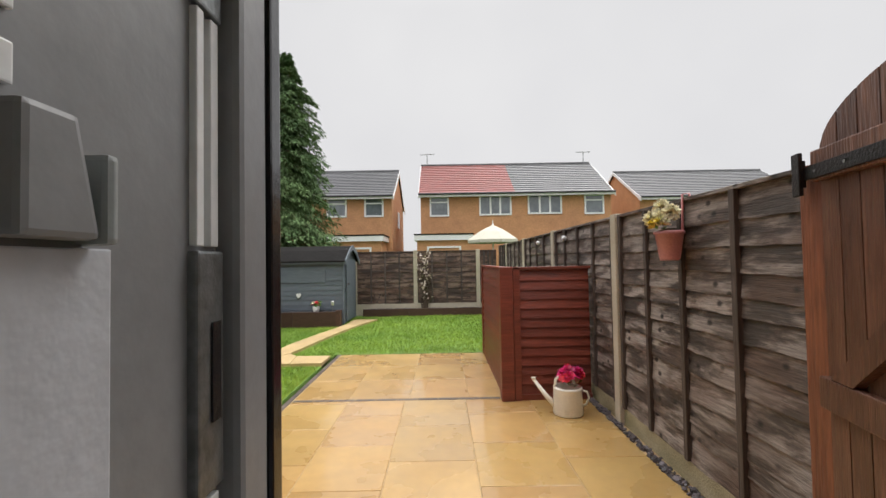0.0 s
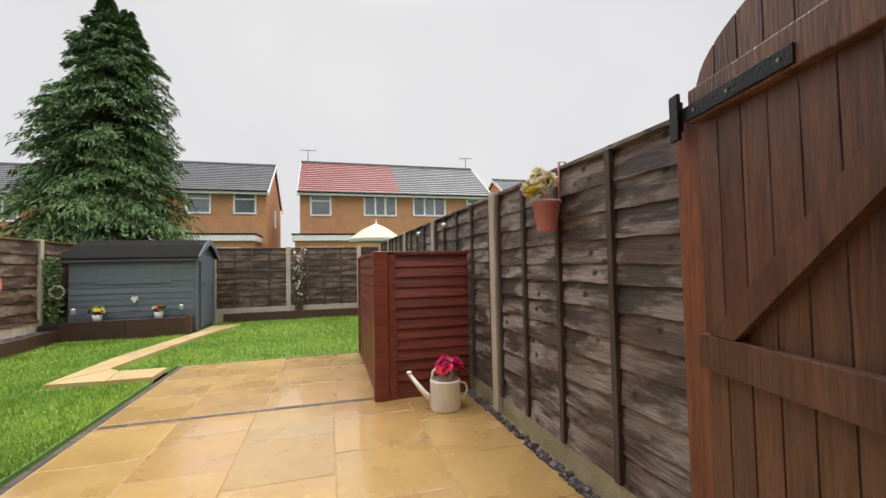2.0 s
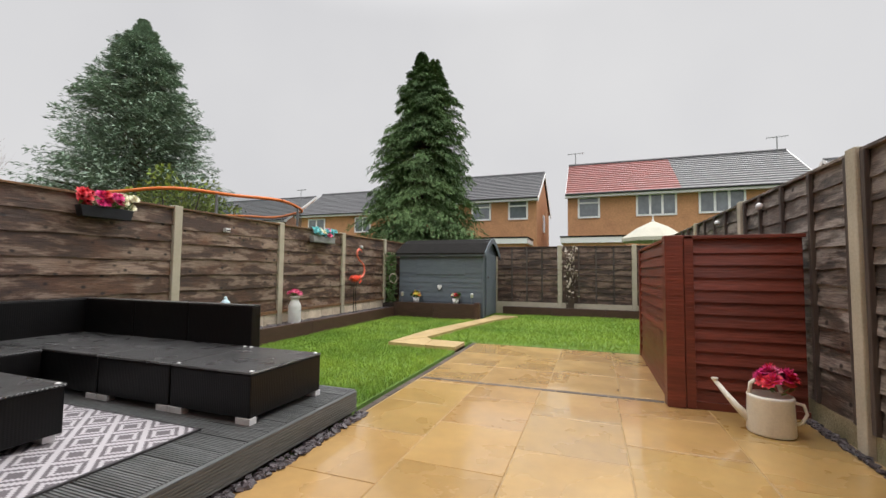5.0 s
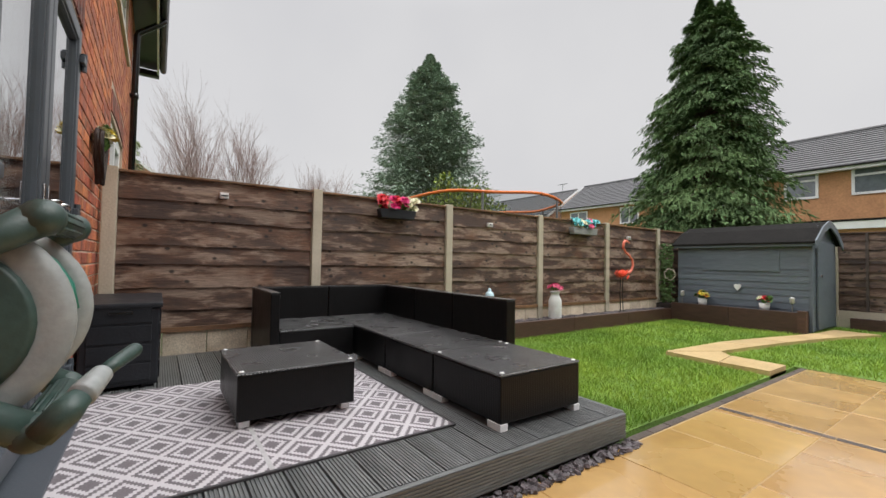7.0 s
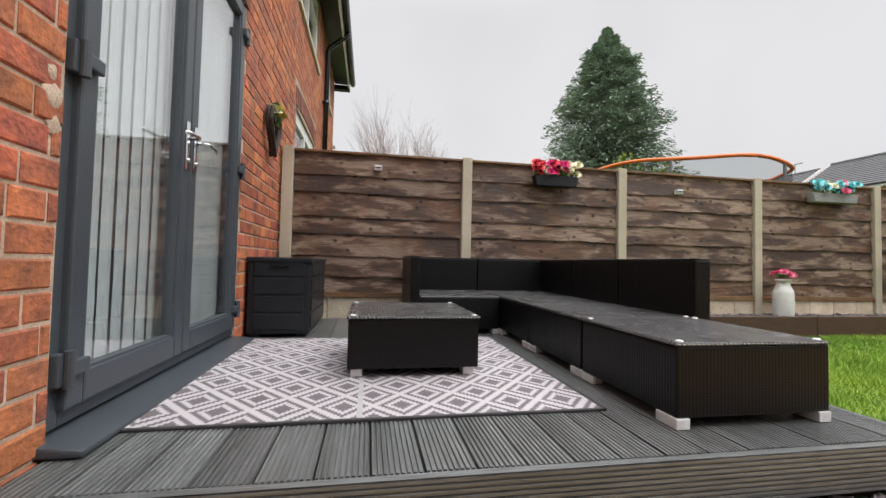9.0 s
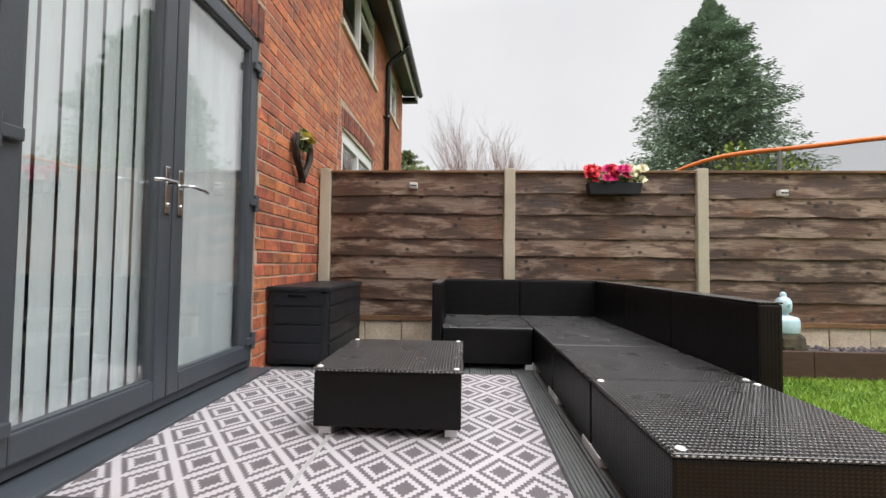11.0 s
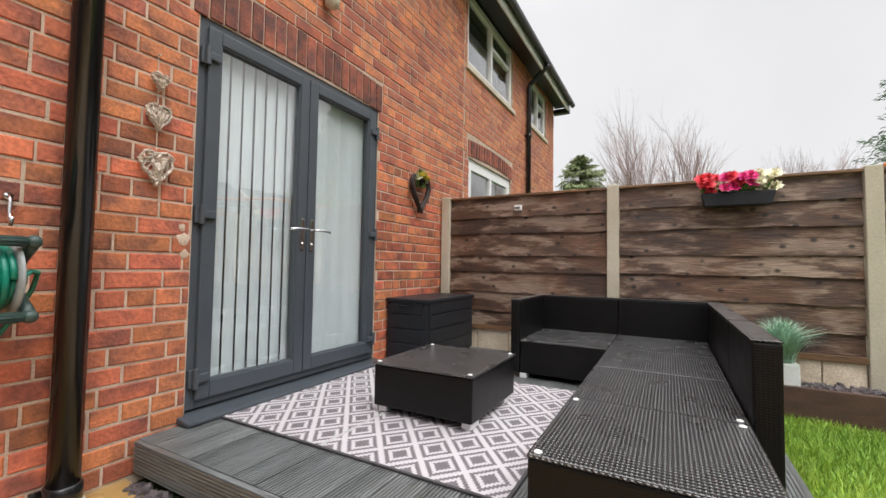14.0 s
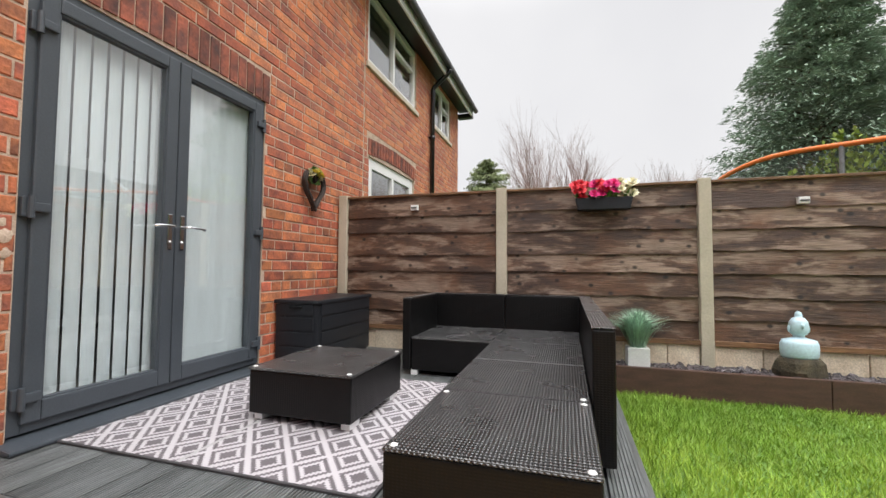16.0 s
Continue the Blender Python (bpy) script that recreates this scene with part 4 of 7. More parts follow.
def panel(axis, a, b, pos, out, zb, z1, pitch, m_board, label, battens=(), gravel=None, m_gravel=None, cap=True, blocks=0, wob=0.012, m_rail=None):
    c = ((a + b) / 2, pos, zb) if axis == "x" else (pos, (a + b) / 2, zb)
    p = thing("fence", c, label, "fence")
    n = max(1, round((z1 - 0.02 - zb) / pitch))
    h = (z1 - 0.02 - zb) / n
    for i in range(n):
        bm = bm_new()
        waney(bm, axis, a + random.uniform(0, 0.004), b - random.uniform(0, 0.004), zb + i * h - 0.012 + (random.uniform(-0.022, 0.022) if i else 0), zb + (i + 1) * h + (0.04 if i < n - 1 else 0.006), pos, out, wob)
        part("board", bm, m_board, p, smooth=False)
    def bx(s0, s1, q0, q1, za, zc, bev=0.003):
        return boxed((s0, min(q0, q1), za), (s1, max(q0, q1), zc), bev) if axis == "x" else boxed((min(q0, q1), s0, za), (max(q0, q1), s1, zc), bev)
    if cap:
        part("capping", bx(a, b, pos - out * 0.012, pos + out * 0.045, z1 - 0.022, z1 - 0.001), m_rail or m_board, p)
    if m_rail:
        part("bottom_rail", bx(a, b, pos + out * 0.036, pos + out * 0.054, zb - 0.014, zb + 0.028), m_rail, p, "rusty brown bottom rail")
    for s in battens:
        part("batten", bx(s - 0.019, s + 0.019, pos + out * 0.024, pos + out * 0.052, zb - 0.01, z1 - 0.02), M_BATTEN, p, "dark vertical batten")
    if gravel:
        if blocks:
            k = 0
            while a + k * blocks < b - 0.02:
                s0, s1 = a + k * blocks + 0.003, min(a + (k + 1) * blocks, b) - 0.003
                part("stone_block", bx(s0, s1, pos - 0.03, pos + out * (0.03 + 0.006 * random.random()), gravel[0], gravel[1], 0.008), m_gravel, p)
                k += 1
        else:
            part("gravel_board", bx(a, b, pos - 0.025, pos + out * 0.03, gravel[0], gravel[1], 0.006), m_gravel, p, "concrete gravel board")
    return p


LPOSTS = [0.685, 2.345, 4.005, 5.67, 7.335, 9.0, 10.66]
for y in LPOSTS:
    post("y", y, FX, 1.715)
for ya, yb in zip(LPOSTS, LPOSTS[1:]):
    panel("y", ya + 0.05, yb - 0.05, FX - 0.01, 1, 0.37, 1.70, 0.19, M_FENCEL, "weathered brown waney-edge fence panel", gravel=(0.10, 0.355), m_gravel=M_BLOCK, blocks=0.33, wob=0.019, m_rail=M_RUSTRAIL)
RPOSTS = [3.64, 5.55, 7.46, 9.37]
for y in RPOSTS:
    post("y", y, BX, 1.725)
bays = [1.72] + RPOSTS + [10.7]
for ya, yb in zip(bays, bays[1:]):
    L = yb - ya - 0.1
    bt = [ya + 0.05 + 0.03 + L * k / 4 for k in range(1, 4)] + [ya + 0.09, yb - 0.09]
    if ya < 2:
        bt = [2.25, 2.71, 3.14, 3.56]
    panel("y", ya + 0.05, yb - 0.05, BX + 0.02, -1, 0.15, 1.715, 0.125, M_FENCER, "grey weathered waney-edge fence panel with dark battens", battens=bt, gravel=(-0.04, 0.14), m_gravel=M_CONCY, wob=0.018)
BPOSTS = [-3.6, -2.0, -0.46, 1.14]
for x in BPOSTS:
    post("x", x, GX, 1.64)
for xa, xb in zip([-4.2] + BPOSTS[0:], BPOSTS + [1.66]):
    if xb - xa < 0.2:
        continue
    bt = [xa + 0.05 + (xb - xa - 0.1) * k / 4 for k in range(1, 4)]
    panel("x", xa + 0.05, xb - 0.05, GX, -1, 0.30, 1.62, 0.13, M_FENCEB, "dark brown waney-edge fence panel at the garden's end", battens=bt, gravel=(0.0, 0.29), m_gravel=M_CONC)

# ---- raised beds ----
def bed(axis, a, b, pos, z1, label, parts=3):
    c = ((a + b) / 2, pos, 0) if axis == "x" else (pos, (a + b) / 2, 0)
    t = thing("raised_bed_edge", c, label, "garden edging")
    step = (b - a) / parts
    for k in range(parts):
        s0, s1 = a + k * step + 0.002, a + (k + 1) * step - 0.002
        bm = boxed((s0, pos - 0.02, -0.02), (s1, pos + 0.02, z1), 0.005) if axis == "x" else boxed((pos - 0.02, s0, -0.02), (pos + 0.02, s1, z1), 0.005)
        part("plank", bm, M_SLEEPER, t)
    return t


bed("y", 3.25, 8.86, -3.87, 0.215, "dark brown timber edging of the slate bed by the fence", 4)
bed("x", -3.85, -2.0, 8.87, 0.33, "dark brown timber planter front before the shed", 2)
bed("x", -1.75, 1.66, 10.42, 0.19, "dark brown timber edging along the end fence", 3)
part("corner_post", boxed((-2.02, 8.83, -0.02), (-1.92, 8.93, 0.36), 0.005), M_SLEEPER, bed("y", 8.94, 9.10, -1.97, 0.33, "short timber end of the planter", 1))
bm = bm_new()
box(bm, (-4.15, 3.25, -0.03), (-3.895, 8.86, 0.185))
box(bm, (-4.15, 8.89, -0.03), (-1.995, 9.12, 0.29))
box(bm, (-1.75, 10.445, -0.03), (1.66, 10.72, 0.15))
box(bm, (1.605, 0.7, -0.035), (1.66, 6.3, -0.005))
box(bm, (-1.295, 0.66, -0.035), (-1.275, 3.25, -0.008))
solid("bed_soil", bm, M_SOIL, "dark soil in the beds", "soil", "structure")


def chips(name, rects, label, per_m2=900, size=0.028):
    vs, fs = [], []
    for x0, x1, y0, y1, z in rects:
        for _ in range(int((x1 - x0) * (y1 - y0) * per_m2) + 20):
            c = Vector((rng.uniform(x0, x1), rng.uniform(y0, y1), z + rng.uniform(0, 0.012)))
            m = pose(*c, rng.uniform(-28, 28), rng.uniform(-28, 28), rng.uniform(0, 360))
            s = size * rng.uniform(0.5, 1.3)
            a, b, h = s, s * rng.uniform(0.45, 0.9), s * rng.uniform(0.15, 0.35)
            o = len(vs)
            for k, (px, py) in enumerate(((-1, -0.8), (0.3, -1), (1, -0.1), (0.5, 1), (-0.7, 0.8))):
                for pz, q in ((-1, 1.0), (1, 0.8)):
                    vs.append(tuple(m @ Vector((px * a * q, py * b * q, pz * h))))
            fs += [tuple(o + 2 * k + 1 for k in range(5))] + [(o + 2 * k, o + 2 * ((k + 1) % 5), o + 2 * ((k + 1) % 5) + 1, o + 2 * k + 1) for k in range(5)]
    raw(name, vs, fs, M_SLATE, label, "slate chippings")


chips("slate_chippings", [(-4.14, -3.90, 3.28, 8.85, 0.19)], "plum-grey slate chippings in the bed by the fence")
chips("slate_chippings", [(1.60, 1.655, 0.8, 4.9, 0.0)], "dark slate chippings along the fence foot", 2600, 0.022)
chips("slate_chippings", [(-1.31, -1.235, 0.72, 3.25, 0.0)], "dark slate chippings between deck and patio", 2600, 0.022)
chips("slate_chippings", [(-1.7, 1.64, 10.46, 10.72, 0.155), (-3.8, -2.02, 8.9, 9.1, 0.295)], "dark slate chippings in the end beds", 500, 0.03)

# ---- rug ----
rug = thing("outdoor_rug", (-2.4, 1.45, DECK), "grey and white woven outdoor rug with nested diamonds on the deck", "rug")
for ya, yb in ((0.655, 1.402), (1.418, 2.275)):
    part("rug_panel", boxed((-3.12, ya, DECK + 0.001), (-1.68, yb, DECK + 0.009), 0.002), M_RUG, rug)
part("seam", boxed((-3.12, 1.400, DECK + 0.001), (-1.68, 1.420, DECK + 0.0095), 0.001), mat("rug_seam", (0.42, 0.41, 0.41), 0.7, 0.2, 20, 200, 0.2), rug, "pale folded seam")
M_EDGE = mat("rug_binding", (0.05, 0.047, 0.05), 0.8, 0.2, 20, 200, 0.2)
part("binding", boxed((-1.682, 0.65, DECK + 0.0005), (-1.668, 2.28, DECK + 0.010), 0.002), M_EDGE, rug, "dark bound edge")
part("binding", boxed((-3.132, 2.272, DECK + 0.0005), (-1.668, 2.286, DECK + 0.010), 0.002), M_EDGE, rug, "dark bound edge")

# ---- rattan corner sofa ----
SEAT, BACK, FOOT = 0.445, 0.73, 0.036


def module(x0, x1, y0, y1, label, backs=(), name="sofa_module"):
    """One woven unit: base, top panel, corner studs, feet and the backs or arms it carries."""
    s = thing(name, ((x0 + x1) / 2, (y0 + y1) / 2, DECK), label, "sofa" if name == "sofa_module" else "stool", "rattan corner set")
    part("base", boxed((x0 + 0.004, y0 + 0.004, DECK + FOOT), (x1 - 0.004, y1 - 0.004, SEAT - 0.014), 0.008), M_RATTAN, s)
    part("seat", boxed((x0 + 0.002, y0 + 0.002, SEAT - 0.013), (x1 - 0.002, y1 - 0.002, SEAT), 0.006), M_RATTOP, s, "wet woven seat panel, colour lifted for sky sheen")
    for fx in (x0 + 0.051, x1 - 0.051):
        for fy in (y0 + 0.026, y1 - 0.026):
            part("foot", boxed((fx - 0.05, fy - 0.025, DECK + 0.001), (fx + 0.05, fy + 0.025, DECK + FOOT), 0.003), M_SILVER, s, "flat silver foot")
    for a, b in backs:
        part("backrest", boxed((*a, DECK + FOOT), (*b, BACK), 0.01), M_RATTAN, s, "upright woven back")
        part("back_cap", boxed((a[0] - 0.001, a[1] - 0.001, BACK + 0.0005), (b[0] + 0.001, b[1] + 0.001, BACK + 0.008), 0.004), M_RATTOP, s, "wet woven top edge, colour lifted for sky sheen")
    return s


def stud(parent, x, y, z):
    bm = bm_new()
    lathe(bm, (x, y, z), [(0.013, 0), (0.013, 0.002), (0.009, 0.005), (0.002, 0.006)], 12)
    part("stud", bm, M_WHITE, parent, "small white plastic cap", True)


YB0, YB1 = 2.41, 3.02
m1 = module(-2.08, -1.475, YB0, YB1, "black rattan footstool at the end of the corner sofa, wet", name="footstool")
for x in (-2.05, -1.50):
    for y in (YB0 + 0.03, YB1 - 0.03):
        stud(m1, x, y, SEAT)
m2 = module(-2.72, -2.085, YB0, YB1, "black rattan sofa seat with a back along the lawn side, wet", [((-2.72, 3.022), (-2.085, 3.11))])
stud(m2, -2.11, YB1 - 0.03, SEAT)
m3 = module(-3.33, -2.725, YB0, YB1, "black rattan sofa seat in the middle of the set, wet", [((-3.33, 3.022), (-2.725, 3.11))])
m4 = module(-3.95, -3.335, YB0, YB1, "black rattan corner seat against the fence", [((-3.95, 3.022), (-3.335, 3.11)), ((-4.04, 2.41), (-3.952, 3.11))])
m5 = module(-3.95, -3.28, 1.80, 2.405, "black rattan end seat with arm and back by the fence", [((-4.04, 1.73), (-3.952, 2.405)), ((-3.95, 1.73), (-3.28, 1.798))])
ct = thing("coffee_table", (-2.455, 1.64, DECK), "low square black rattan coffee table on the rug", "table", "rattan corner set")
Z0 = DECK + 0.01
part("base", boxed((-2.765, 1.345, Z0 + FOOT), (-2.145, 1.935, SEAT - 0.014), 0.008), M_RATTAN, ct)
part("tabletop", boxed((-2.772, 1.338, SEAT - 0.013), (-2.138, 1.942, SEAT), 0.005), M_RATTOP, ct, "wet woven top, colour lifted for sky sheen")
for fx in (-2.69, -2.22):
    for fy in (1.385, 1.895):
        part("foot", boxed((fx - 0.05, fy - 0.025, Z0), (fx + 0.05, fy + 0.025, Z0 + FOOT), 0.003), M_SILVER, ct, "flat silver foot")
for x in (-2.745, -2.165):
    for y in (1.365, 1.915):
        stud(ct, x, y, SEAT)

# ---- storage box ----
sb = thing("storage_box", (-3.65, 0.84, DECK), "black plastic garden storage box beside the doors", "storage box")
bm = boxed((-4.10, 0.64, DECK + 0.02), (-3.21, 1.04, 0.665), 0.012)
part("body", bm, M_BLACKP, sb)
for k in range(4):
    z = DECK + 0.05 + k * 0.12
    part("side_panel", boxed((-3.212, 0.68, z), (-3.203, 1.00, z + 0.105), 0.004), M_BLACKP, sb)
    part("front_panel", boxed((-4.06, 1.04, z), (-3.25, 1.048, z + 0.105), 0.004), M_BLACKP, sb)
part("lid", boxed((-4.115, 0.63, 0.668), (-3.195, 1.055, 0.70), 0.01), M_BLACKP, sb)
part("grip", boxed((-3.203, 0.78, 0.635), (-3.192, 0.90, 0.652), 0.003), M_PIPE, sb)
for fx in (-4.05, -3.26):
    for fy in (0.69, 0.99):
        part("foot", boxed((fx - 0.03, fy - 0.03, DECK + 0.001), (fx + 0.03, fy + 0.03, DECK + 0.022)), M_BLACKP, sb)

# ---- bin screen ----
bs = thing("bin_screen", (1.2, 4.3, 0), "red-brown stained timber bin screen with overlapping boards", "screen")
part("corner_post", boxed((0.77, 4.19, 0.0), (0.895, 4.315, 1.29), 0.006), M_BINW, bs)
part("front_rail", boxed((0.90, 4.205, 0.0), (0.965, 4.235, 1.285), 0.004), M_BINW, bs)
n = 13
for k in range(n):
    z0 = 0.06 + k * (1.19 / n)
    bm = bm_new()
    waney(bm, "x", 0.966, 1.64, z0 - 0.004, z0 + 1.19 / n + 0.01, 4.262, -1, 0.002, 8, 0.012, 0.022)
    part("board", bm, M_BINW, bs)
    bm = bm_new()
    waney(bm, "y", 4.32, 6.20, z0 - 0.004, z0 + 1.19 / n + 0.01, 0.835, -1, 0.003, 10, 0.012, 0.022)
    part("board", bm, M_BINW, bs)
part("top_rail", boxed((0.896, 4.205, 1.262), (1.655, 4.285, 1.288), 0.004), M_BINW, bs)
part("side_top_rail", boxed((0.80, 4.317, 1.262), (0.87, 6.22, 1.288), 0.004), M_BINW, bs)
part("foot_rail", boxed((0.966, 4.215, 0.0), (1.65, 4.26, 0.055), 0.004), M_BINW, bs)
part("end_post", boxed((0.79, 6.21, 0.0), (0.87, 6.29, 1.28), 0.005), M_BINW, bs)
part("side_foot_rail", boxed((0.80, 4.317, 0.0), (0.85, 6.20, 0.055), 0.004), M_BINW, bs)
part("end_post", boxed((1.60, 4.262, 0.0), (1.655, 4.31, 1.28), 0.005), M_BINW, bs)

# ---- garden gate, standing open ----
gp = solid("gate_post", boxed((1.60, 1.69, -0.04), (1.70, 1.79, 1.70), 0.006), M_GATEP, "red-brown square timber gate post", "post", base=(1.65, 1.74, -0.04))
gate = thing("garden_gate", (1.60, 1.70, 0.0), "open brown stained ledged and braced arched timber gate", "gate", rz=256)
GI = ROOT[gate.name].inverted()
GW, GH = 1.06, 1.735


def gpart(name, bm, m, label="", parent=None, smooth=False):
    bmesh.ops.transform(bm, matrix=GI, verts=bm.verts[:])
    return part(name, bm, m, parent or gate, label, smooth)


nb = 11
for k in range(nb):
    x0, x1 = GW * k / nb + 0.003, GW * (k + 1) / nb - 0.003
    bm = bm_new()
    cols = []
    for s in range(5):
        x = x0 + (x1 - x0) * s / 4
        u = (x - GW / 2) / (GW / 2)
        top = GH + 0.21 * math.sqrt(max(0, 1 - u * u))
        cols.append([bm.verts.new((x, yv, zv)) for yv, zv in ((0, 0.05), (0.02, 0.05), (0.02, top), (0, top))])
    for p, q in zip(cols, cols[1:]):
        for j in range(4):
            bm.faces.new((p[j], p[(j + 1) % 4], q[(j + 1) % 4], q[j]))
    bm.faces.new(cols[0])
    bm.faces.new(cols[-1][::-1])
    gpart("board", bm, M_GATE)
for z in (0.17, 0.815, 1.625):
    gpart("ledge", boxed((0.01, -0.036, z), (GW - 0.01, -0.001, z + 0.112), 0.006), M_GATE, "wide horizontal ledge")
for za, zb in ((0.929, 1.623), (0.284, 0.813)):
    bm = bm_new()
    pts = [(0.07, za), (0.175, za), (0.95, zb), (0.80, zb)]
    a = [bm.verts.new((x, -0.034, z)) for x, z in pts]
    b = [bm.verts.new((x, -0.001, z)) for x, z in pts]
    bm.faces.new(a)
    bm.faces.new(b[::-1])
    for i in range(4):
        bm.faces.new((a[i], a[(i + 1) % 4], b[(i + 1) % 4], b[i]))
    gpart("brace", bm, M_GATE, "diagonal brace")
for z in (1.60, 0.17):
    bm = boxed((-0.02, -0.043, z + 0.035), (0.42, -0.037, z + 0.085), 0.002)
    st = gpart("strap_hinge", bm, M_IRON, "black iron strap hinge")
    bm = bm_new()
    cyl(bm, (-0.025, -0.045, z + 0.01), (-0.025, -0.045, z + 0.11), 0.013)
    box(bm, (-0.06, -0.06, z - 0.02), (-0.012, -0.046, z + 0.14), 0.003)
    gpart("hinge_pin", bm, M_IRON, parent=st)
    for x in (0.05, 0.2, 0.38):
        bm = bm_new()
        lathe(bm, (x, -0.043, z + 0.06), [(0.006, 0), (0.006, 0.001), (0.001, 0.001)], 8)
        for v in bm.verts:
            v.co = Vector((v.co.x, -0.043 - (v.co.z - z - 0.06) - 0.002, v.co.y + 0.043 + z + 0.06))
        gpart("bolt", bm, M_TIN, "pale bolt head", st)

# ---- shed ----
SX0, SX1, SY0, SY1, SE, SR = -3.86, -1.93, 9.14, 10.45, 1.42, 1.72
sh = thing("shed", ((SX0 + SX1) / 2, (SY0 + SY1) / 2, 0), "blue-grey painted timber garden shed with felt roof", "shed")
k = 0
z = 0.03
while z < SE - 0.02:
    z1 = min(z + 0.105, SE)
    bm = bm_new()
    waney(bm, "x", SX0, SX1, z, z1 + 0.008, SY0 + 0.012, -1, 0.0, 2, 0.012, 0.008)
    part("board", bm, M_SHED, sh)
    bm = bm_new()
    waney(bm, "y", SY0, SY1, z, z1 + 0.008, SX1 - 0.012, 1, 0.0, 2, 0.012, 0.008)
    part("board", bm, M_SHED, sh)
    z = z1
bm = bm_new()
box(bm, (SX0, SY0 + 0.02, 0.02), (SX1 - 0.02, SY1, SE))
YM = (SY0 + SY1) / 2
for x in (SX0, SX1 - 0.002):
    v = [bm.verts.new(p) for p in ((x, SY0, SE), (x, SY1, SE), (x, YM + 0.3, SR - 0.05), (x, YM, SR), (x, YM - 0.3, SR - 0.05))]
    bm.faces.new(v)
part("walls", bm, M_SHED, sh)
rp = [(SY0 - 0.09, SE - 0.02), (SY0 + 0.28, SR - 0.09), (YM - 0.05, SR + 0.02), (YM + 0.05, SR + 0.02), (SY1 - 0.28, SR - 0.09), (SY1 + 0.09, SE - 0.02)]
bm = bm_new()
a = [bm.verts.new((SX0 - 0.07, y, z)) for y, z in rp] + [bm.verts.new((SX0 - 0.07, y, z - 0.03)) for y, z in rp[::-1]]
b = [bm.verts.new((SX1 + 0.07, v.co.y, v.co.z)) for v in a]
for i in range(len(a)):
    j = (i + 1) % len(a)
    bm.faces.new((a[i], a[j], b[j], b[i]))
bm.faces.new(a[::-1])
bm.faces.new(b)
part("roof", bm, M_FELT, sh, "black mineral felt roof")
bm = bm_new()
for (ya, za), (yb, zb) in zip(rp, rp[1:]):
    v = [bm.verts.new(p) for p in ((SX1 + 0.071, ya, za + 0.012), (SX1 + 0.071, yb, zb + 0.012), (SX1 + 0.071, yb, zb - 0.10), (SX1 + 0.071, ya, za - 0.10))]
    bm.faces.new(v)
bmesh.ops.remove_doubles(bm, verts=bm.verts[:], dist=1e-4)
bm.normal_update()
bmesh.ops.solidify(bm, geom=bm.faces[:], thickness=0.02)
part("bargeboard", bm, M_SHED, sh)
part("eaves_board", boxed((SX0 - 0.05, SY0 - 0.075, SE - 0.09), (SX1 + 0.05, SY0 - 0.055, SE - 0.01), 0.004), M_SHED, sh)
part("shutter", boxed((SX0 + 0.42, SY0 - 0.018, 0.93), (SX1 - 0.38, SY0 + 0.0, 1.27), 0.004), M_SHED, sh, "flat blue-grey boarded window shutter")
dr = part("door", boxed((SX1 + 0.010, SY0 + 0.22, 0.06), (SX1 + 0.035, SY1 - 0.22, SE - 0.02), 0.004), M_SHED, sh)
part("latch", boxed((SX1 + 0.036, SY0 + 0.26, 0.86), (SX1 + 0.06, SY0 + 0.34, 0.90), 0.004), M_CHROME, dr, "pale metal latch")
part("corner_trim", boxed((SX1 - 0.02, SY0 - 0.022, 0.03), (SX1 + 0.022, SY0 + 0.02, SE), 0.004), M_SHED, sh)

# ---- hose reel on the wall ----
hr = thing("hose_reel", (-0.77, WALL, 0.91), "wall-mounted hose reel with green hose and grey drums", "hose reel")
RC, RX = (0.82, 0.91), (-0.69, -0.85)
for x in RX:
    bm = bm_new()
    lathe(bm, (x, *RC), [(0.02, -0.007), (0.075, -0.007), (0.082, -0.012), (0.116, -0.009), (0.130, -0.004), (0.130, 0.004), (0.116, 0.009), (0.082, 0.012), (0.075, 0.007), (0.02, 0.007)], 44, "x")
    d = part("drum_disc", bm, M_REELG, hr, "pale grey ribbed drum disc", True)
    bm = bm_new()
    lathe(bm, (x + (0.014 if x > -0.8 else -0.014), *RC), [(0.001, -0.003), (0.088, -0.003), (0.096, 0.0), (0.088, 0.003), (0.001, 0.003)], 32, "x")
    part("hub_plate", bm, M_REELD, d, "dark hub plate", True)
bm = bm_new()
for layer, (rad, turns) in enumerate(((0.088, 7), (0.105, 6))):
    pts = []
    for i in range(18 * turns + 1):
        a = 2 * math.pi * i / 18
        f = i / (18 * turns)
        pts.append(((-0.705 - 0.13 * f) if layer == 0 else (-0.832 + 0.12 * f), RC[0] + rad * math.cos(a), RC[1] + rad * math.sin(a)))
    tube(bm, pts, 0.0105, 8)
part("hose", bm, M_HOSE, hr, "green coiled hose", True)
bm = bm_new()
cyl(bm, (-0.695, *RC), (-0.845, *RC), 0.078, n=24)
part("drum_core", bm, M_REELG, hr)
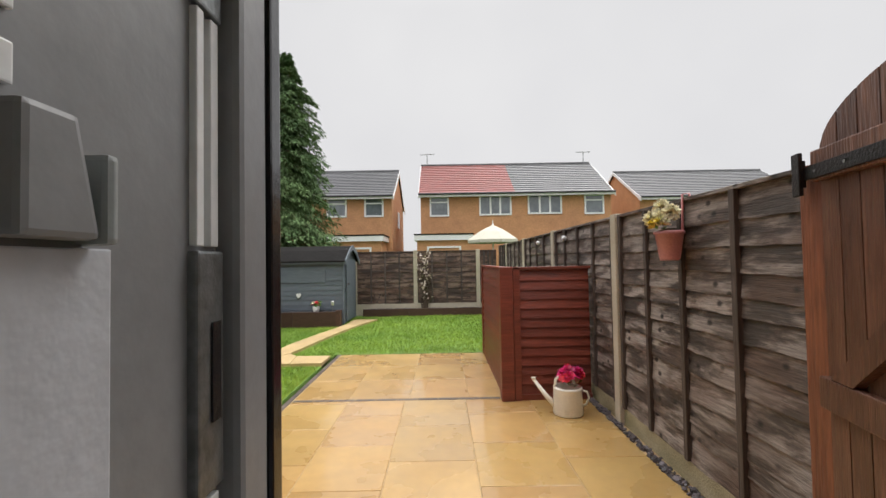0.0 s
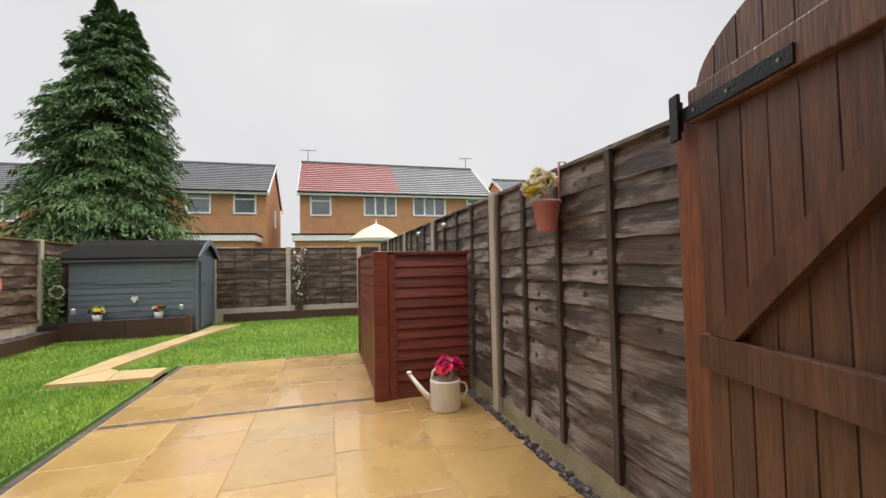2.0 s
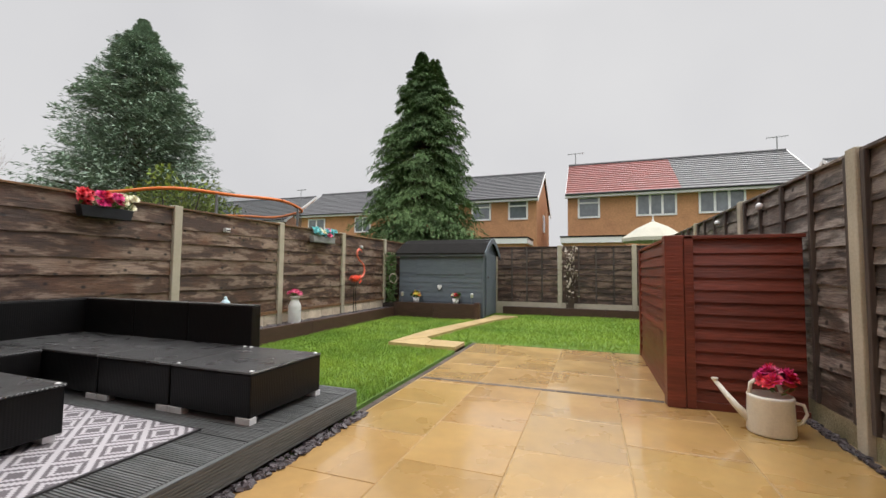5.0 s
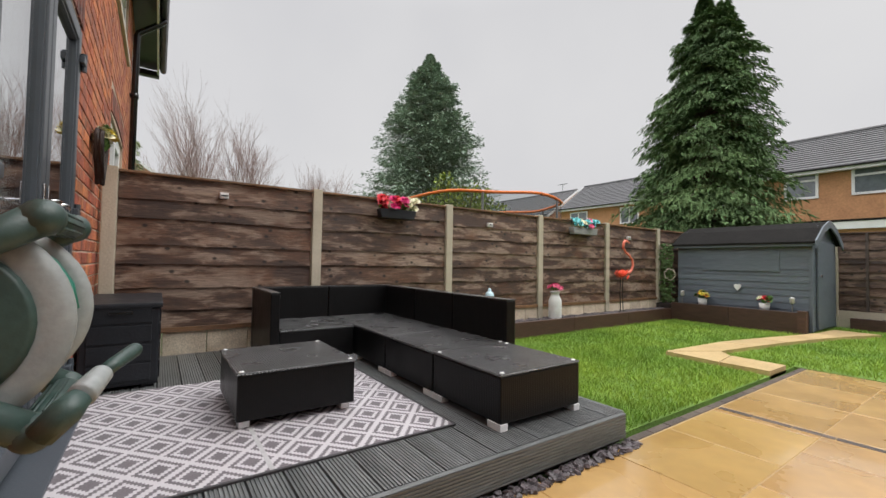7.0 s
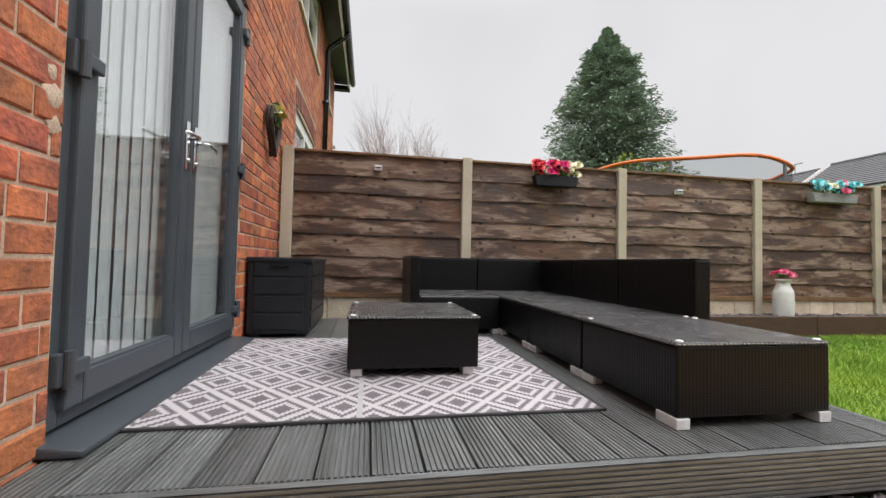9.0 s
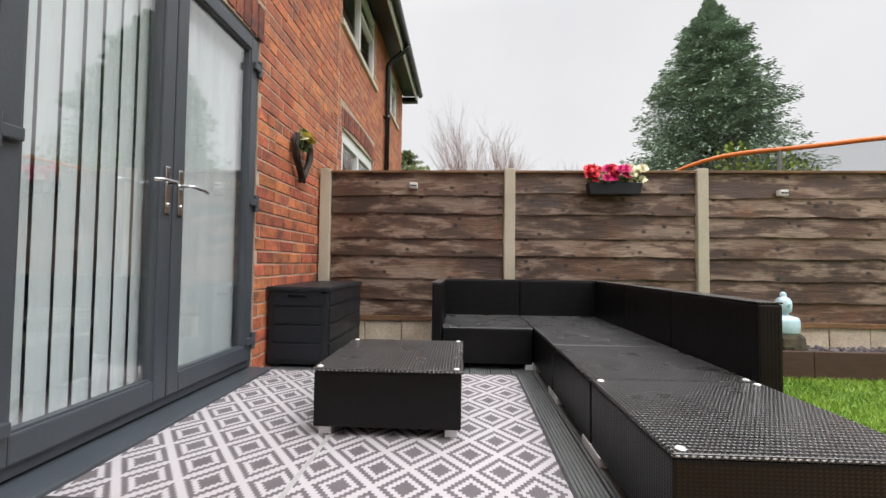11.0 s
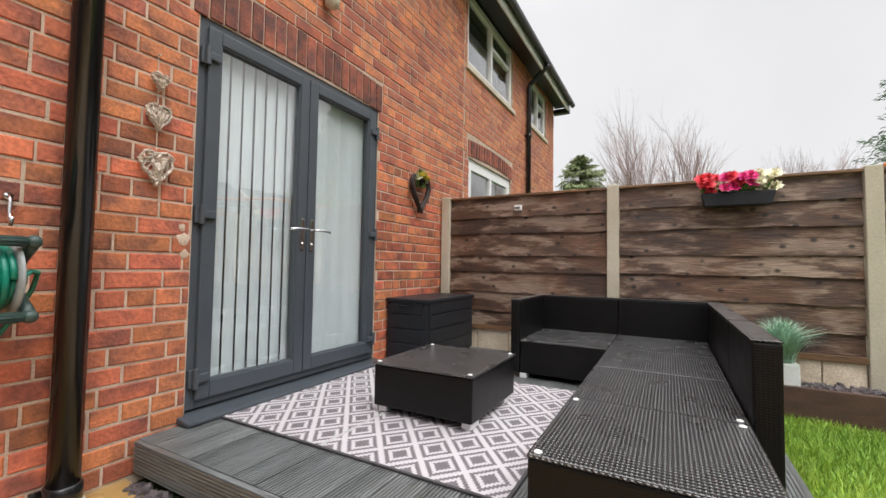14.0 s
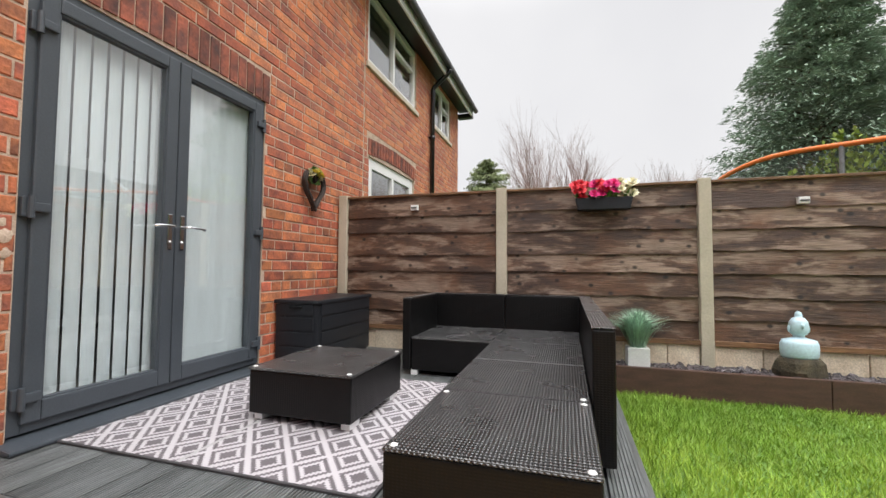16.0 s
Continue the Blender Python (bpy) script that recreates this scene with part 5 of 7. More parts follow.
for x in (-0.663, -0.877):
    bm = bm_new()
    for d in (-1, 1):
        tube(bm, [(x, WALL + 0.01, 0.91 + d * 0.03), (x, 0.74, 0.91 + d * 0.035), (x, 0.80, 0.91 + d * 0.045), (x, 0.865, 0.91 + d * 0.09), (x, 0.918, 0.91 + d * 0.125)], 0.015, 10, [0.011, 0.012, 0.014, 0.018, 0.021])
    lathe(bm, (x, *RC), [(0.001, -0.010), (0.030, -0.010), (0.034, 0.0), (0.030, 0.010), (0.001, 0.010)], 20, "x")
    for z in (1.035, 0.785):
        ball(bm, (x, 0.918, z), 0.0225, 1, 1, 1, 3)
        lathe(bm, (x - 0.012, 0.918, z), [(0.010, 0.0), (0.021, 0.004), (0.021, 0.02), (0.010, 0.024)], 16, "x")
    part("side_bracket", bm, M_REELD, hr, "dark grey-green curved bracket", True)
for z in (1.035, 0.785):
    bm = bm_new()
    cyl(bm, (-0.663, 0.918, z), (-0.877, 0.918, z), 0.0165, n=16)
    for k in range(10):
        a = 2 * math.pi * k / 10
        cyl(bm, (-0.69, 0.918 + 0.0165 * math.cos(a), z + 0.0165 * math.sin(a)), (-0.85, 0.918 + 0.0165 * math.cos(a), z + 0.0165 * math.sin(a)), 0.0022, n=6)
    part("cross_bar", bm, M_REELD, hr, "fluted grey-green bar", True)
part("wall_plate", boxed((-0.89, WALL + 0.004, 0.82), (-0.65, WALL + 0.02, 1.0), 0.006), M_REELD, hr)
n0, n1 = Vector((-0.640, 0.962, 0.826)), Vector((-0.682, 0.978, 0.842))
bm = bm_new()
tube(bm, [n0, n0.lerp(n1, 0.1), n0.lerp(n1, 0.55), n0.lerp(n1, 0.95), n1], 0.012, 16, [0.0145, 0.0155, 0.014, 0.0125, 0.011])
nz = part("spray_nozzle", bm, M_REELG, hr, "grey ribbed nozzle collar", True)
bm = bm_new()
tube(bm, [n1, (-0.70, 0.988, 0.848), (-0.735, 1.008, 0.858), (-0.74, 1.011, 0.860)], 0.008, 12, [0.0085, 0.0095, 0.010, 0.0075])
part("nozzle_tip", bm, M_REELD, nz, "dark green nozzle tip", True)
bm = bm_new()
tube(bm, [n0, (-0.628, 0.952, 0.815), (-0.632, 0.93, 0.79)], 0.014, 12, [0.013, 0.017, 0.016])
part("nozzle_clip", bm, M_REELD, nz, "dark nozzle holder", True)
bm = bm_new()
tube(bm, [(-0.84, 0.90, 0.90), (-0.885, 0.88, 0.935), (-0.915, 0.84, 0.93), (-0.92, 0.78, 0.87), (-0.90, 0.72, 0.78), (-0.84, 0.68, 0.66), (-0.76, 0.665, 0.56), (-0.66, 0.66, 0.48), (-0.5, 0.66, 0.42), (-0.36, 0.66, 0.45), (-0.28, 0.64, 0.5)], 0.008, 8)
part("loose_hose", bm, M_HOSE, hr, "green hose end hanging down", True)

hr.location += Vector((0.02, -0.015, 0))

# ---- drainpipes ----
def drainpipe(x, y, z0, z1, r, label, offset_top=True, collars=(0.02, 1.95, 3.2)):
    p = thing("drainpipe", (x, y, z0), label, "drainpipe", "drainpipes")
    bm = bm_new()
    pts = [(x, y, z0), (x, y, z1 - 0.35)]
    if offset_top:
        pts += [(x, y + 0.02, z1 - 0.30), (x, y + 0.25, z1 - 0.10), (x, 0.985, z1 - 0.04), (x, 0.985, z1)]
    tube(bm, pts, r, 14)
    part("pipe", bm, M_PIPE, p, "", True)
    for z in [z0 + h for h in collars]:
        bm = bm_new()
        lathe(bm, (x, y, z), [(r, 0), (r + 0.009, 0.004), (r + 0.009, 0.07), (r, 0.075)], 16)
        box(bm, (x - r - 0.03, WALL + 0.001, z + 0.02), (x + r + 0.03, WALL + 0.012, z + 0.05), 0.002)
        part("bracket", bm, M_PIPE, p, "", True)
    return p


drainpipe(-1.045, WALL + 0.07, 0.0, 4.44, 0.053, "shiny black plastic drainpipe on the brick wall", collars=(0.03,))
drainpipe(-7.13, WALL + 0.055, 0.0, 4.44, 0.04, "dark plastic drainpipe between the houses")
bm = bm_new()
lathe(bm, (-1.045, WALL + 0.07, -0.02), [(0.06, 0), (0.072, 0.02), (0.068, 0.05), (0.05, 0.055)], 18)
solid("drain_collar", bm, M_CONC, "grey drain collar at the foot of the pipe", "drain", smooth=True, base=(-1.045, WALL + 0.058, -0.02))

# ---- flowers and small things ----
def blossom(bm, c, r, petals=7, up=(0, 0, 1)):
    c, up = Vector(c), Vector(up).normalized()
    q = up.to_track_quat("Z", "Y").to_matrix()
    for lay, (s, lift) in enumerate(((1.0, 0.15), (0.72, 0.45), (0.42, 0.75))):
        for k in range(petals - lay):
            a = 2 * math.pi * k / (petals - lay) + lay * 0.5 + random.uniform(-0.2, 0.2)
            d, t = Vector((math.cos(a), math.sin(a), 0)), Vector((-math.sin(a), math.cos(a), 0))
            pts = [Vector((0, 0, 0)), d * r * s * 0.55 + t * r * 0.36 * s + Vector((0, 0, r * lift * 0.5)), d * r * s + Vector((0, 0, r * lift)), d * r * s * 0.55 - t * r * 0.36 * s + Vector((0, 0, r * lift * 0.5))]
            v = [bm.verts.new(c + q @ p) for p in pts]
            bm.faces.new((v[0], v[1], v[2]))
            bm.faces.new((v[0], v[2], v[3]))


def bouquet(parent, c, spread, colours, n, r, dome=0.6, box_ax=None):
    """Clustered blossoms of each colour and some leaves between them."""
    for col in colours:
        for _ in range(n):
            bm = bm_new()
            a, d = random.uniform(0, 6.283), math.sqrt(random.random())
            p = Vector((c[0] + spread[0] * d * math.cos(a), c[1] + spread[1] * d * math.sin(a), c[2] + spread[2] * (1 - d * d * dome) + random.uniform(-0.3, 0.3) * r))
            blossom(bm, p, r * random.uniform(0.85, 1.2), 9, (p - Vector(c)) + Vector((0, 0, 0.06)))
            part("flower", bm, FLOWER[col], parent, col + " cloth flower")
    bm = bm_new()
    for _ in range(n * 2):
        a = random.uniform(0, 6.283)
        p = Vector((c[0] + spread[0] * 0.8 * math.cos(a) * random.random(), c[1] + spread[1] * 0.8 * math.sin(a) * random.random(), c[2] - 0.3 * r))
        q = p + Vector((math.cos(a) * spread[0] * 0.5, math.sin(a) * spread[1] * 0.5, spread[2] * random.uniform(0.3, 1.0)))
        s = Vector((-math.sin(a), math.cos(a), 0)) * r * 0.3
        v = [bm.verts.new(x) for x in (p, (p + q) / 2 + s, q, (p + q) / 2 - s)]
        bm.faces.new(v)
    part("leaves", bm, FLOWER["green"], parent)


# watering can
wc = thing("watering_can", (1.30, 3.86, 0), "cream enamel watering can holding pink and red flowers", "watering can")
bm = bm_new()
lathe(bm, (1.30, 3.86, 0), [(0.001, 0.002), (0.12, 0.002), (0.125, 0.012), (0.118, 0.20), (0.122, 0.21), (0.118, 0.22), (0.108, 0.222), (0.108, 0.16), (0.001, 0.16)], 28)
part("body", bm, M_WHITEP, wc, "", True)
bm = bm_new()
tube(bm, [(1.20, 3.87, 0.06), (1.13, 3.90, 0.13), (1.03, 3.95, 0.26)], 0.02, 10, [0.026, 0.02, 0.013])
lathe(bm, (1.03, 3.95, 0.255), [(0.012, 0), (0.022, 0.015), (0.02, 0.02), (0.002, 0.018)], 14)
part("spout", bm, M_WHITEP, wc, "", True)
bm = bm_new()
tube(bm, [(1.19, 3.86, 0.20), (1.20, 3.86, 0.28), (1.26, 3.86, 0.325), (1.33, 3.86, 0.315), (1.36, 3.86, 0.24)], 0.012, 8)
part("top_handle", bm, M_WHITEP, wc, "", True)
bm = bm_new()
tube(bm, [(1.41, 3.85, 0.19), (1.46, 3.84, 0.18), (1.475, 3.84, 0.13), (1.45, 3.84, 0.08), (1.41, 3.85, 0.06)], 0.009, 8)
part("side_handle", bm, M_WHITEP, wc, "", True)
bouquet(wc, (1.33, 3.86, 0.25), (0.10, 0.10, 0.10), ["magenta", "pink", "red", "magenta", "red"], 5, 0.052)
wc.scale = (1.03, 1.0, 1.08)

# pot hung on the fence
fp = thing("hanging_plant_pot", (1.59, 2.68, 1.34), "dusty pink pot of cream and yellow flowers hung on the fence", "plant pot")
bm = bm_new()
lathe(bm, (1.585, 2.68, 1.34), [(0.001, 0), (0.052, 0), (0.056, 0.01), (0.078, 0.155), (0.085, 0.157), (0.085, 0.175), (0.078, 0.177), (0.07, 0.15), (0.001, 0.15)], 28)
part("pot", bm, M_PINKPOT, fp, "", True)
bm = bm_new()
tube(bm, [(1.625, 2.66, 1.40), (1.655, 2.66, 1.50), (1.66, 2.66, 1.735), (1.70, 2.66, 1.74), (1.72, 2.66, 1.66)], 0.007, 6)
part("hook", bm, M_PINKPOT, fp, "", True)
bouquet(fp, (1.515, 2.66, 1.535), (0.035, 0.05, 0.04), ["yellow", "yellow", "cream"], 3, 0.038)
for c in ((1.535, 2.68, 1.60), (1.58, 2.64, 1.625), (1.525, 2.76, 1.60), (1.57, 2.73, 1.665)):
    bm = bm_new()
    for up in ((-1, 0, 0.2), (0, -1, 0.2), (0, 1, 0.2), (0, 0, 1), (-0.6, -0.6, 0.6), (1, 0, 0.3), (-0.6, 0.6, 0.5)):
        blossom(bm, c, 0.058, 9, up)
    part("rose", bm, FLOWER["cream"], fp, "cream white cloth rose")


def trough(y0, y1, colours, label):
    t = thing("flower_trough", (-4.11, (y0 + y1) / 2, 1.47), label, "planter", "fence-top flower troughs")
    bm = boxed((-4.155, y0, 1.47), (-4.065, y1, 1.575), 0.008)
    for v in bm.verts:
        if v.co.z < 1.5:
            v.co.y += (0.02 if v.co.y < (y0 + y1) / 2 else -0.02)
    part("trough", bm, M_BLACKP if y0 < 5 else M_VELVET, t, "dark grey trough")
    bm = bm_new()
    for y in (y0 + 0.06, y1 - 0.06):
        tube(bm, [(-4.14, y, 1.57), (-4.16, y, 1.71), (-4.22, y, 1.715), (-4.235, y, 1.66)], 0.004, 6)
    part("hanger", bm, M_IRON, t)
    for i, col in enumerate(colours):
        s = y0 + (y1 - y0) * (i + 0.5) / len(colours)
        for _ in range(4):
            bm = bm_new()
            blossom(bm, (-4.09 + random.uniform(-0.04, 0.05), s + random.uniform(-0.04, 0.04), 1.60 + random.uniform(0, 0.10)), random.uniform(0.045, 0.06), 9, (0.9, random.uniform(-0.5, 0.5), 0.8))
            part("flower", bm, FLOWER[col], t, col + " cloth flower")
    bm = bm_new()
    for _ in range(40):
        p = Vector((-4.11, random.uniform(y0, y1), 1.57))
        q = p + Vector((random.uniform(-0.02, 0.08), random.uniform(-0.06, 0.06), random.uniform(0.02, 0.09)))
        s = Vector((0, 0.012, 0))
        bm.faces.new([bm.verts.new(x) for x in (p, (p + q) / 2 + s, q, (p + q) / 2 - s)])
    part("leaves", bm, FLOWER["green"], t)


trough(3.0, 3.46, ["red", "red", "cream", "magenta", "red", "magenta", "cream", "cream", "cream"], "dark trough of red, pink and cream flowers hung on the fence")
trough(6.30, 6.92, ["teal", "teal", "cream", "teal", "pink", "teal", "teal"], "dark trough of turquoise flowers hung on the fence")

for y, z in ((1.49, 1.555), (4.66, 1.50), (7.95, 1.48)):
    s = thing("solar_light", (-4.17, y, z), "small white solar light screwed to the fence", "light", "solar fence lights")
    part("housing", boxed((-4.175, y - 0.035, z - 0.025), (-4.125, y + 0.035, z + 0.028), 0.006), M_WHITE, s)
    part("lens", boxed((-4.124, y - 0.028, z - 0.006), (-4.119, y + 0.028, z + 0.004)), M_PIPE, s)
for x, y, z in ((1.645, 5.0, 1.60), (1.645, 6.3, 1.60)):
    s = thing("solar_light", (x, y, z), "small white solar light screwed to the fence", "light", "solar fence lights")
    bm = bm_new()
    ball(bm, (x, y, z), 0.03)
    part("lens", bm, M_WHITE, s, "", True)

# flamingo
fl = thing("flamingo_ornament", (-4.0, 7.55, 0.19), "coral red metal flamingo garden ornament in the slate bed", "ornament")
bm = bm_new()
ball(bm, (-4.0, 7.51, 0.85), 0.085, 0.6, 1.4, 0.75, 3)
part("body", bm, M_CORAL, fl, "", True)
for k in range(15):
    a = random.uniform(-0.9, 0.9)
    bm = bm_new()
    y, z = 7.40 + 0.016 * k, 0.85 + 0.07 * math.sin(a)
    sgn = 1 if k % 2 else -1
    v = [bm.verts.new(p) for p in ((-4.0 + sgn * 0.035, y + 0.05, z + 0.02), (-4.0 + sgn * 0.062, y + 0.01, z - 0.02), (-4.0 + sgn * 0.048, y - 0.05, z - 0.075), (-4.0 + sgn * 0.04, y - 0.015, z - 0.01))]
    bm.faces.new(v)
    bm.normal_update()
    bmesh.ops.solidify(bm, geom=bm.faces[:], thickness=0.004)
    part("feather", bm, M_CORAL, fl)
bm = bm_new()
tube(bm, [(-4.0, 7.60, 0.86), (-4.0, 7.71, 0.865), (-4.0, 7.79, 0.91), (-4.0, 7.835, 0.995), (-4.0, 7.81, 1.10), (-4.0, 7.72, 1.165), (-4.0, 7.615, 1.215), (-4.0, 7.545, 1.295), (-4.0, 7.55, 1.37), (-4.0, 7.60, 1.41), (-4.0, 7.66, 1.405)], 0.02, 8, [0.034, 0.026, 0.022, 0.02, 0.019, 0.018, 0.017, 0.018, 0.022, 0.026, 0.018])
tube(bm, [(-4.0, 7.655, 1.405), (-4.0, 7.70, 1.395), (-4.0, 7.725, 1.37)], 0.012, 8, [0.016, 0.012, 0.005])
part("neck", bm, M_CORALP, fl, "curved coral pink neck", True)
for y in (7.47, 7.54):
    bm = bm_new()
    tube(bm, [(-4.0, y, 0.80), (-4.0, y - 0.025, 0.52), (-4.0, y + 0.01, 0.16)], 0.007, 6)
    part("leg", bm, M_IRON, fl, "thin dark leg")

# milk churn
mc = thing("milk_churn", (-4.02, 5.83, 0.19), "white enamel milk churn with pink flowers in the slate bed", "ornament")
bm = bm_new()
lathe(bm, (-4.02, 5.83, 0.185), [(0.001, 0), (0.090, 0), (0.094, 0.015), (0.094, 0.26), (0.090, 0.285), (0.066, 0.335), (0.060, 0.35), (0.060, 0.385), (0.074, 0.392), (0.074, 0.41), (0.06, 0.412), (0.001, 0.40)], 24)
part("body", bm, M_WHITE, mc, "", True)
bouquet(mc, (-4.02, 5.83, 0.62), (0.09, 0.09, 0.06), ["magenta", "pink"], 6, 0.05)

# bust statue, plain
SX, SY = -4.0, 4.54
bm = bm_new()
prof = [(0.001, 0.0), (0.108, 0.0), (0.114, 0.01), (0.118, 0.06), (0.116, 0.10), (0.104, 0.126), (0.060, 0.138), (0.036, 0.146), (0.035, 0.160), (0.052, 0.172), (0.058, 0.200), (0.060, 0.232), (0.054, 0.262), (0.038, 0.284), (0.022, 0.290), (0.024, 0.306), (0.018, 0.326), (0.001, 0.334)]
lathe(bm, (0, 0, 0), prof, 24)
for v in bm.verts:
    v.co = Vector((v.co.x * (0.72 if v.co.z < 0.16 else 0.92) + SX, v.co.y + SY, v.co.z + 0.335))
ball(bm, (SX + 0.058, SY, 0.565), 0.012, 1, 0.8, 1.6)
for d in (-1, 1):
    ball(bm, (SX, SY + d * 0.060, 0.54), 0.014, 0.8, 0.6, 2.0)
solid("bust_statue", bm, mat("pale_blue_glaze", (0.52, 0.70, 0.77), 0.35, 0.15, 8, 60, 0.1), "pale blue garden bust with a topknot on a dark stone", "statue", smooth=True, base=(SX, SY, 0.335))
bm = bm_new()
lathe(bm, (SX, SY, 0.18), [(0.001, 0), (0.15, 0), (0.155, 0.06), (0.148, 0.12), (0.125, 0.152), (0.001, 0.155)], 11)
for v in bm.verts:
    v.co += Vector((0.03 * noise.noise(v.co * 9), 0.04 * noise.noise(v.co * 7), 0)) if v.co.z < 0.33 else Vector((0, 0, 0))
    v.co.x = SX + (v.co.x - SX) * 0.75
solid("stone_block", bm, mat("mossy_stone", (0.085, 0.068, 0.04), 0.85, 0.5, 14, 70, 0.6, color2=(0.035, 0.03, 0.02)), "dark mossy stone under the bust", "stone", base=(SX, SY, 0.18))

# grass in a pale pot
gg = thing("potted_grass", (-3.98, 3.46, 0.19), "blue-green ornamental grass in a square white pot", "plant")
bm = boxed((-4.06, 3.38, 0.19), (-3.90, 3.54, 0.35), 0.008)
part("pot", bm, M_WHITE, gg)
vs, fs = [], []
for _ in range(760):
    a, r = rng.uniform(0, 6.283), rng.uniform(0.03, 0.30)
    p = np.array([-3.98 + rng.normal(0, 0.02), 3.46 + rng.normal(0, 0.02), 0.345])
    d = np.array([math.cos(a), math.sin(a), 0])
    h = rng.uniform(0.17, 0.30) * (1.15 - r)
    mid, tip = p + d * r * 0.4 + [0, 0, h * 0.8], p + d * r + [0, 0, h]
    t = np.array([-math.sin(a), math.cos(a), 0]) * 0.003
    o = len(vs)
    vs += [tuple(p - t), tuple(p + t), tuple(mid + t), tuple(mid - t), tuple(tip)]
    fs += [(o, o + 1, o + 2, o + 3), (o + 3, o + 2, o + 4)]
me = bpy.data.meshes.new("blades")
me.from_pydata([tuple(ROOT[gg.name] @ Vector(v)) for v in vs], [], fs)
me.materials.append(island(mat("blue_green_blades", (0.36, 0.54, 0.40), 0.5, 0.2, 5, 30, 0), 0.3))
ob = new("blades", me)
ob.parent = gg
ob["label"] = "fine arching blue-green blades"

# small pots before the shed
def small_pot(x, y, z, m, cols, label, r=0.075, h=0.13):
    p = thing("flower_pot", (x, y, z), label, "plant pot", "pots on the planter")
    bm = bm_new()
    lathe(bm, (x, y, z), [(0.001, 0), (r * 0.75, 0), (r, h), (r * 0.9, h), (r * 0.85, h * 0.8), (0.001, h * 0.8)], 20)
    part("pot", bm, m, p, "", True)
    bouquet(p, (x, y, z + h), (0.11, 0.10, 0.10), cols, 4, 0.055)


small_pot(-3.38, 9.0, 0.30, M_WHITE, ["yellow", "cream", "orange", "green"], "white pot of yellow and orange flowers on the planter")
small_pot(-2.47, 9.0, 0.30, M_WHITE, ["red", "cream", "green"], "white pot of red flowers on the planter")
hp = thing("hanging_heart", (-2.88, 9.11, 0.62), "small white heart hung on the shed", "ornament")


def heart_pts(c, s, n=28, plane="xz"):
    out = []
    for i in range(n):
        t = 2 * math.pi * i / n
        x, z = 0.78 * math.sin(t) ** 3, (13 * math.cos(t) - 5 * math.cos(2 * t) - 2 * math.cos(3 * t) - math.cos(4 * t)) / 16
        out.append(Vector((c[0] + s * x, c[1], c[2] + s * z)))
    return out


bm = bm_new()
front = [bm.verts.new(p + Vector((0, -0.012, 0))) for p in heart_pts((-2.88, 9.11, 0.66), 0.065)]
back = [bm.verts.new(p + Vector((0, 0.008, 0))) for p in heart_pts((-2.88, 9.11, 0.66), 0.065)]
bm.faces.new(front)
bm.faces.new(back[::-1])
for i in range(28):
    bm.faces.new((front[i], front[(i + 1) % 28], back[(i + 1) % 28], back[i]))
part("heart", bm, M_WHITE, hp)
for x in (-3.72, -2.12):
    s = thing("garden_lantern", (x, 9.0, 0.30), "slim silver solar lantern on the planter", "light", "planter lanterns")
    bm = bm_new()
    cyl(bm, (x, 9.0, 0.29), (x, 9.0, 0.45), 0.008)
    part("stake", bm, M_TIN, s)
    bm = bm_new()
    lathe(bm, (x, 9.0, 0.45), [(0.02, 0), (0.035, 0.01), (0.03, 0.07), (0.04, 0.08), (0.01, 0.10)], 12)
    part("lamp", bm, M_SILVER, s, "", True)

# ivy and wreath by the shed, twisted dead climber on the end fence
iv = thing("climbing_ivy", (-4.08, 9.05, 0.29), "dark ivy climbing the fence corner", "plant")
bm = bm_new()
for _ in range(800):
    p = Vector((random.uniform(-4.14, -3.92), random.uniform(8.98, 9.12), random.uniform(0.3, 1.42)))
    s = random.uniform(0.012, 0.03)
    m = pose(*p, random.uniform(0, 360), random.uniform(0, 360), random.uniform(0, 360))
    bm.faces.new([bm.verts.new(m @ Vector(q)) for q in ((-s, -s * 0.6, 0), (0, -s, 0), (s, -s * 0.3, 0), (s * 0.3, s, 0), (-s * 0.8, s * 0.5, 0))])
part("leaves", bm, M_LEAF, iv)
bm = bm_new()
for i in range(40):
    a = 2 * math.pi * i / 40
    b = a + 2 * math.pi / 40 * 1.5
    r1, r2 = 0.10 + random.uniform(-0.02, 0.02), 0.10 + random.uniform(-0.02, 0.02)
    tube(bm, [(-3.93 + r1 * math.cos(a), 8.97, 0.83 + r1 * math.sin(a)), (-3.93 + r2 * math.cos(b), 8.96, 0.83 + r2 * math.sin(b))], 0.006, 5)
solid("twig_wreath", bm, M_WICKER, "round twig wreath hung on the ivy", "wreath", base=(-3.93, 8.97, 0.83))
dc = thing("dead_climber", (-0.22, 10.62, 0.15), "dry twisted brown climber against the end fence", "plant")
for k in range(16):
    bm = bm_new()
    x, pts = -0.22 + random.uniform(-0.05, 0.05), []
    top = random.uniform(0.9, 1.6)
    for i in range(9):
        z = 0.14 + (top - 0.14) * i / 8
        pts.append((x + 0.10 * noise.noise((k * 3.1, i * 0.7, 1)) * (1 + i / 5), 10.62 + 0.05 * noise.noise((k, i * 0.7, 7)), z))
    tube(bm, pts, 0.008, 5, [0.016 - 0.0014 * i for i in range(9)])
    part("stem", bm, M_BARK, dc)
bm = bm_new()
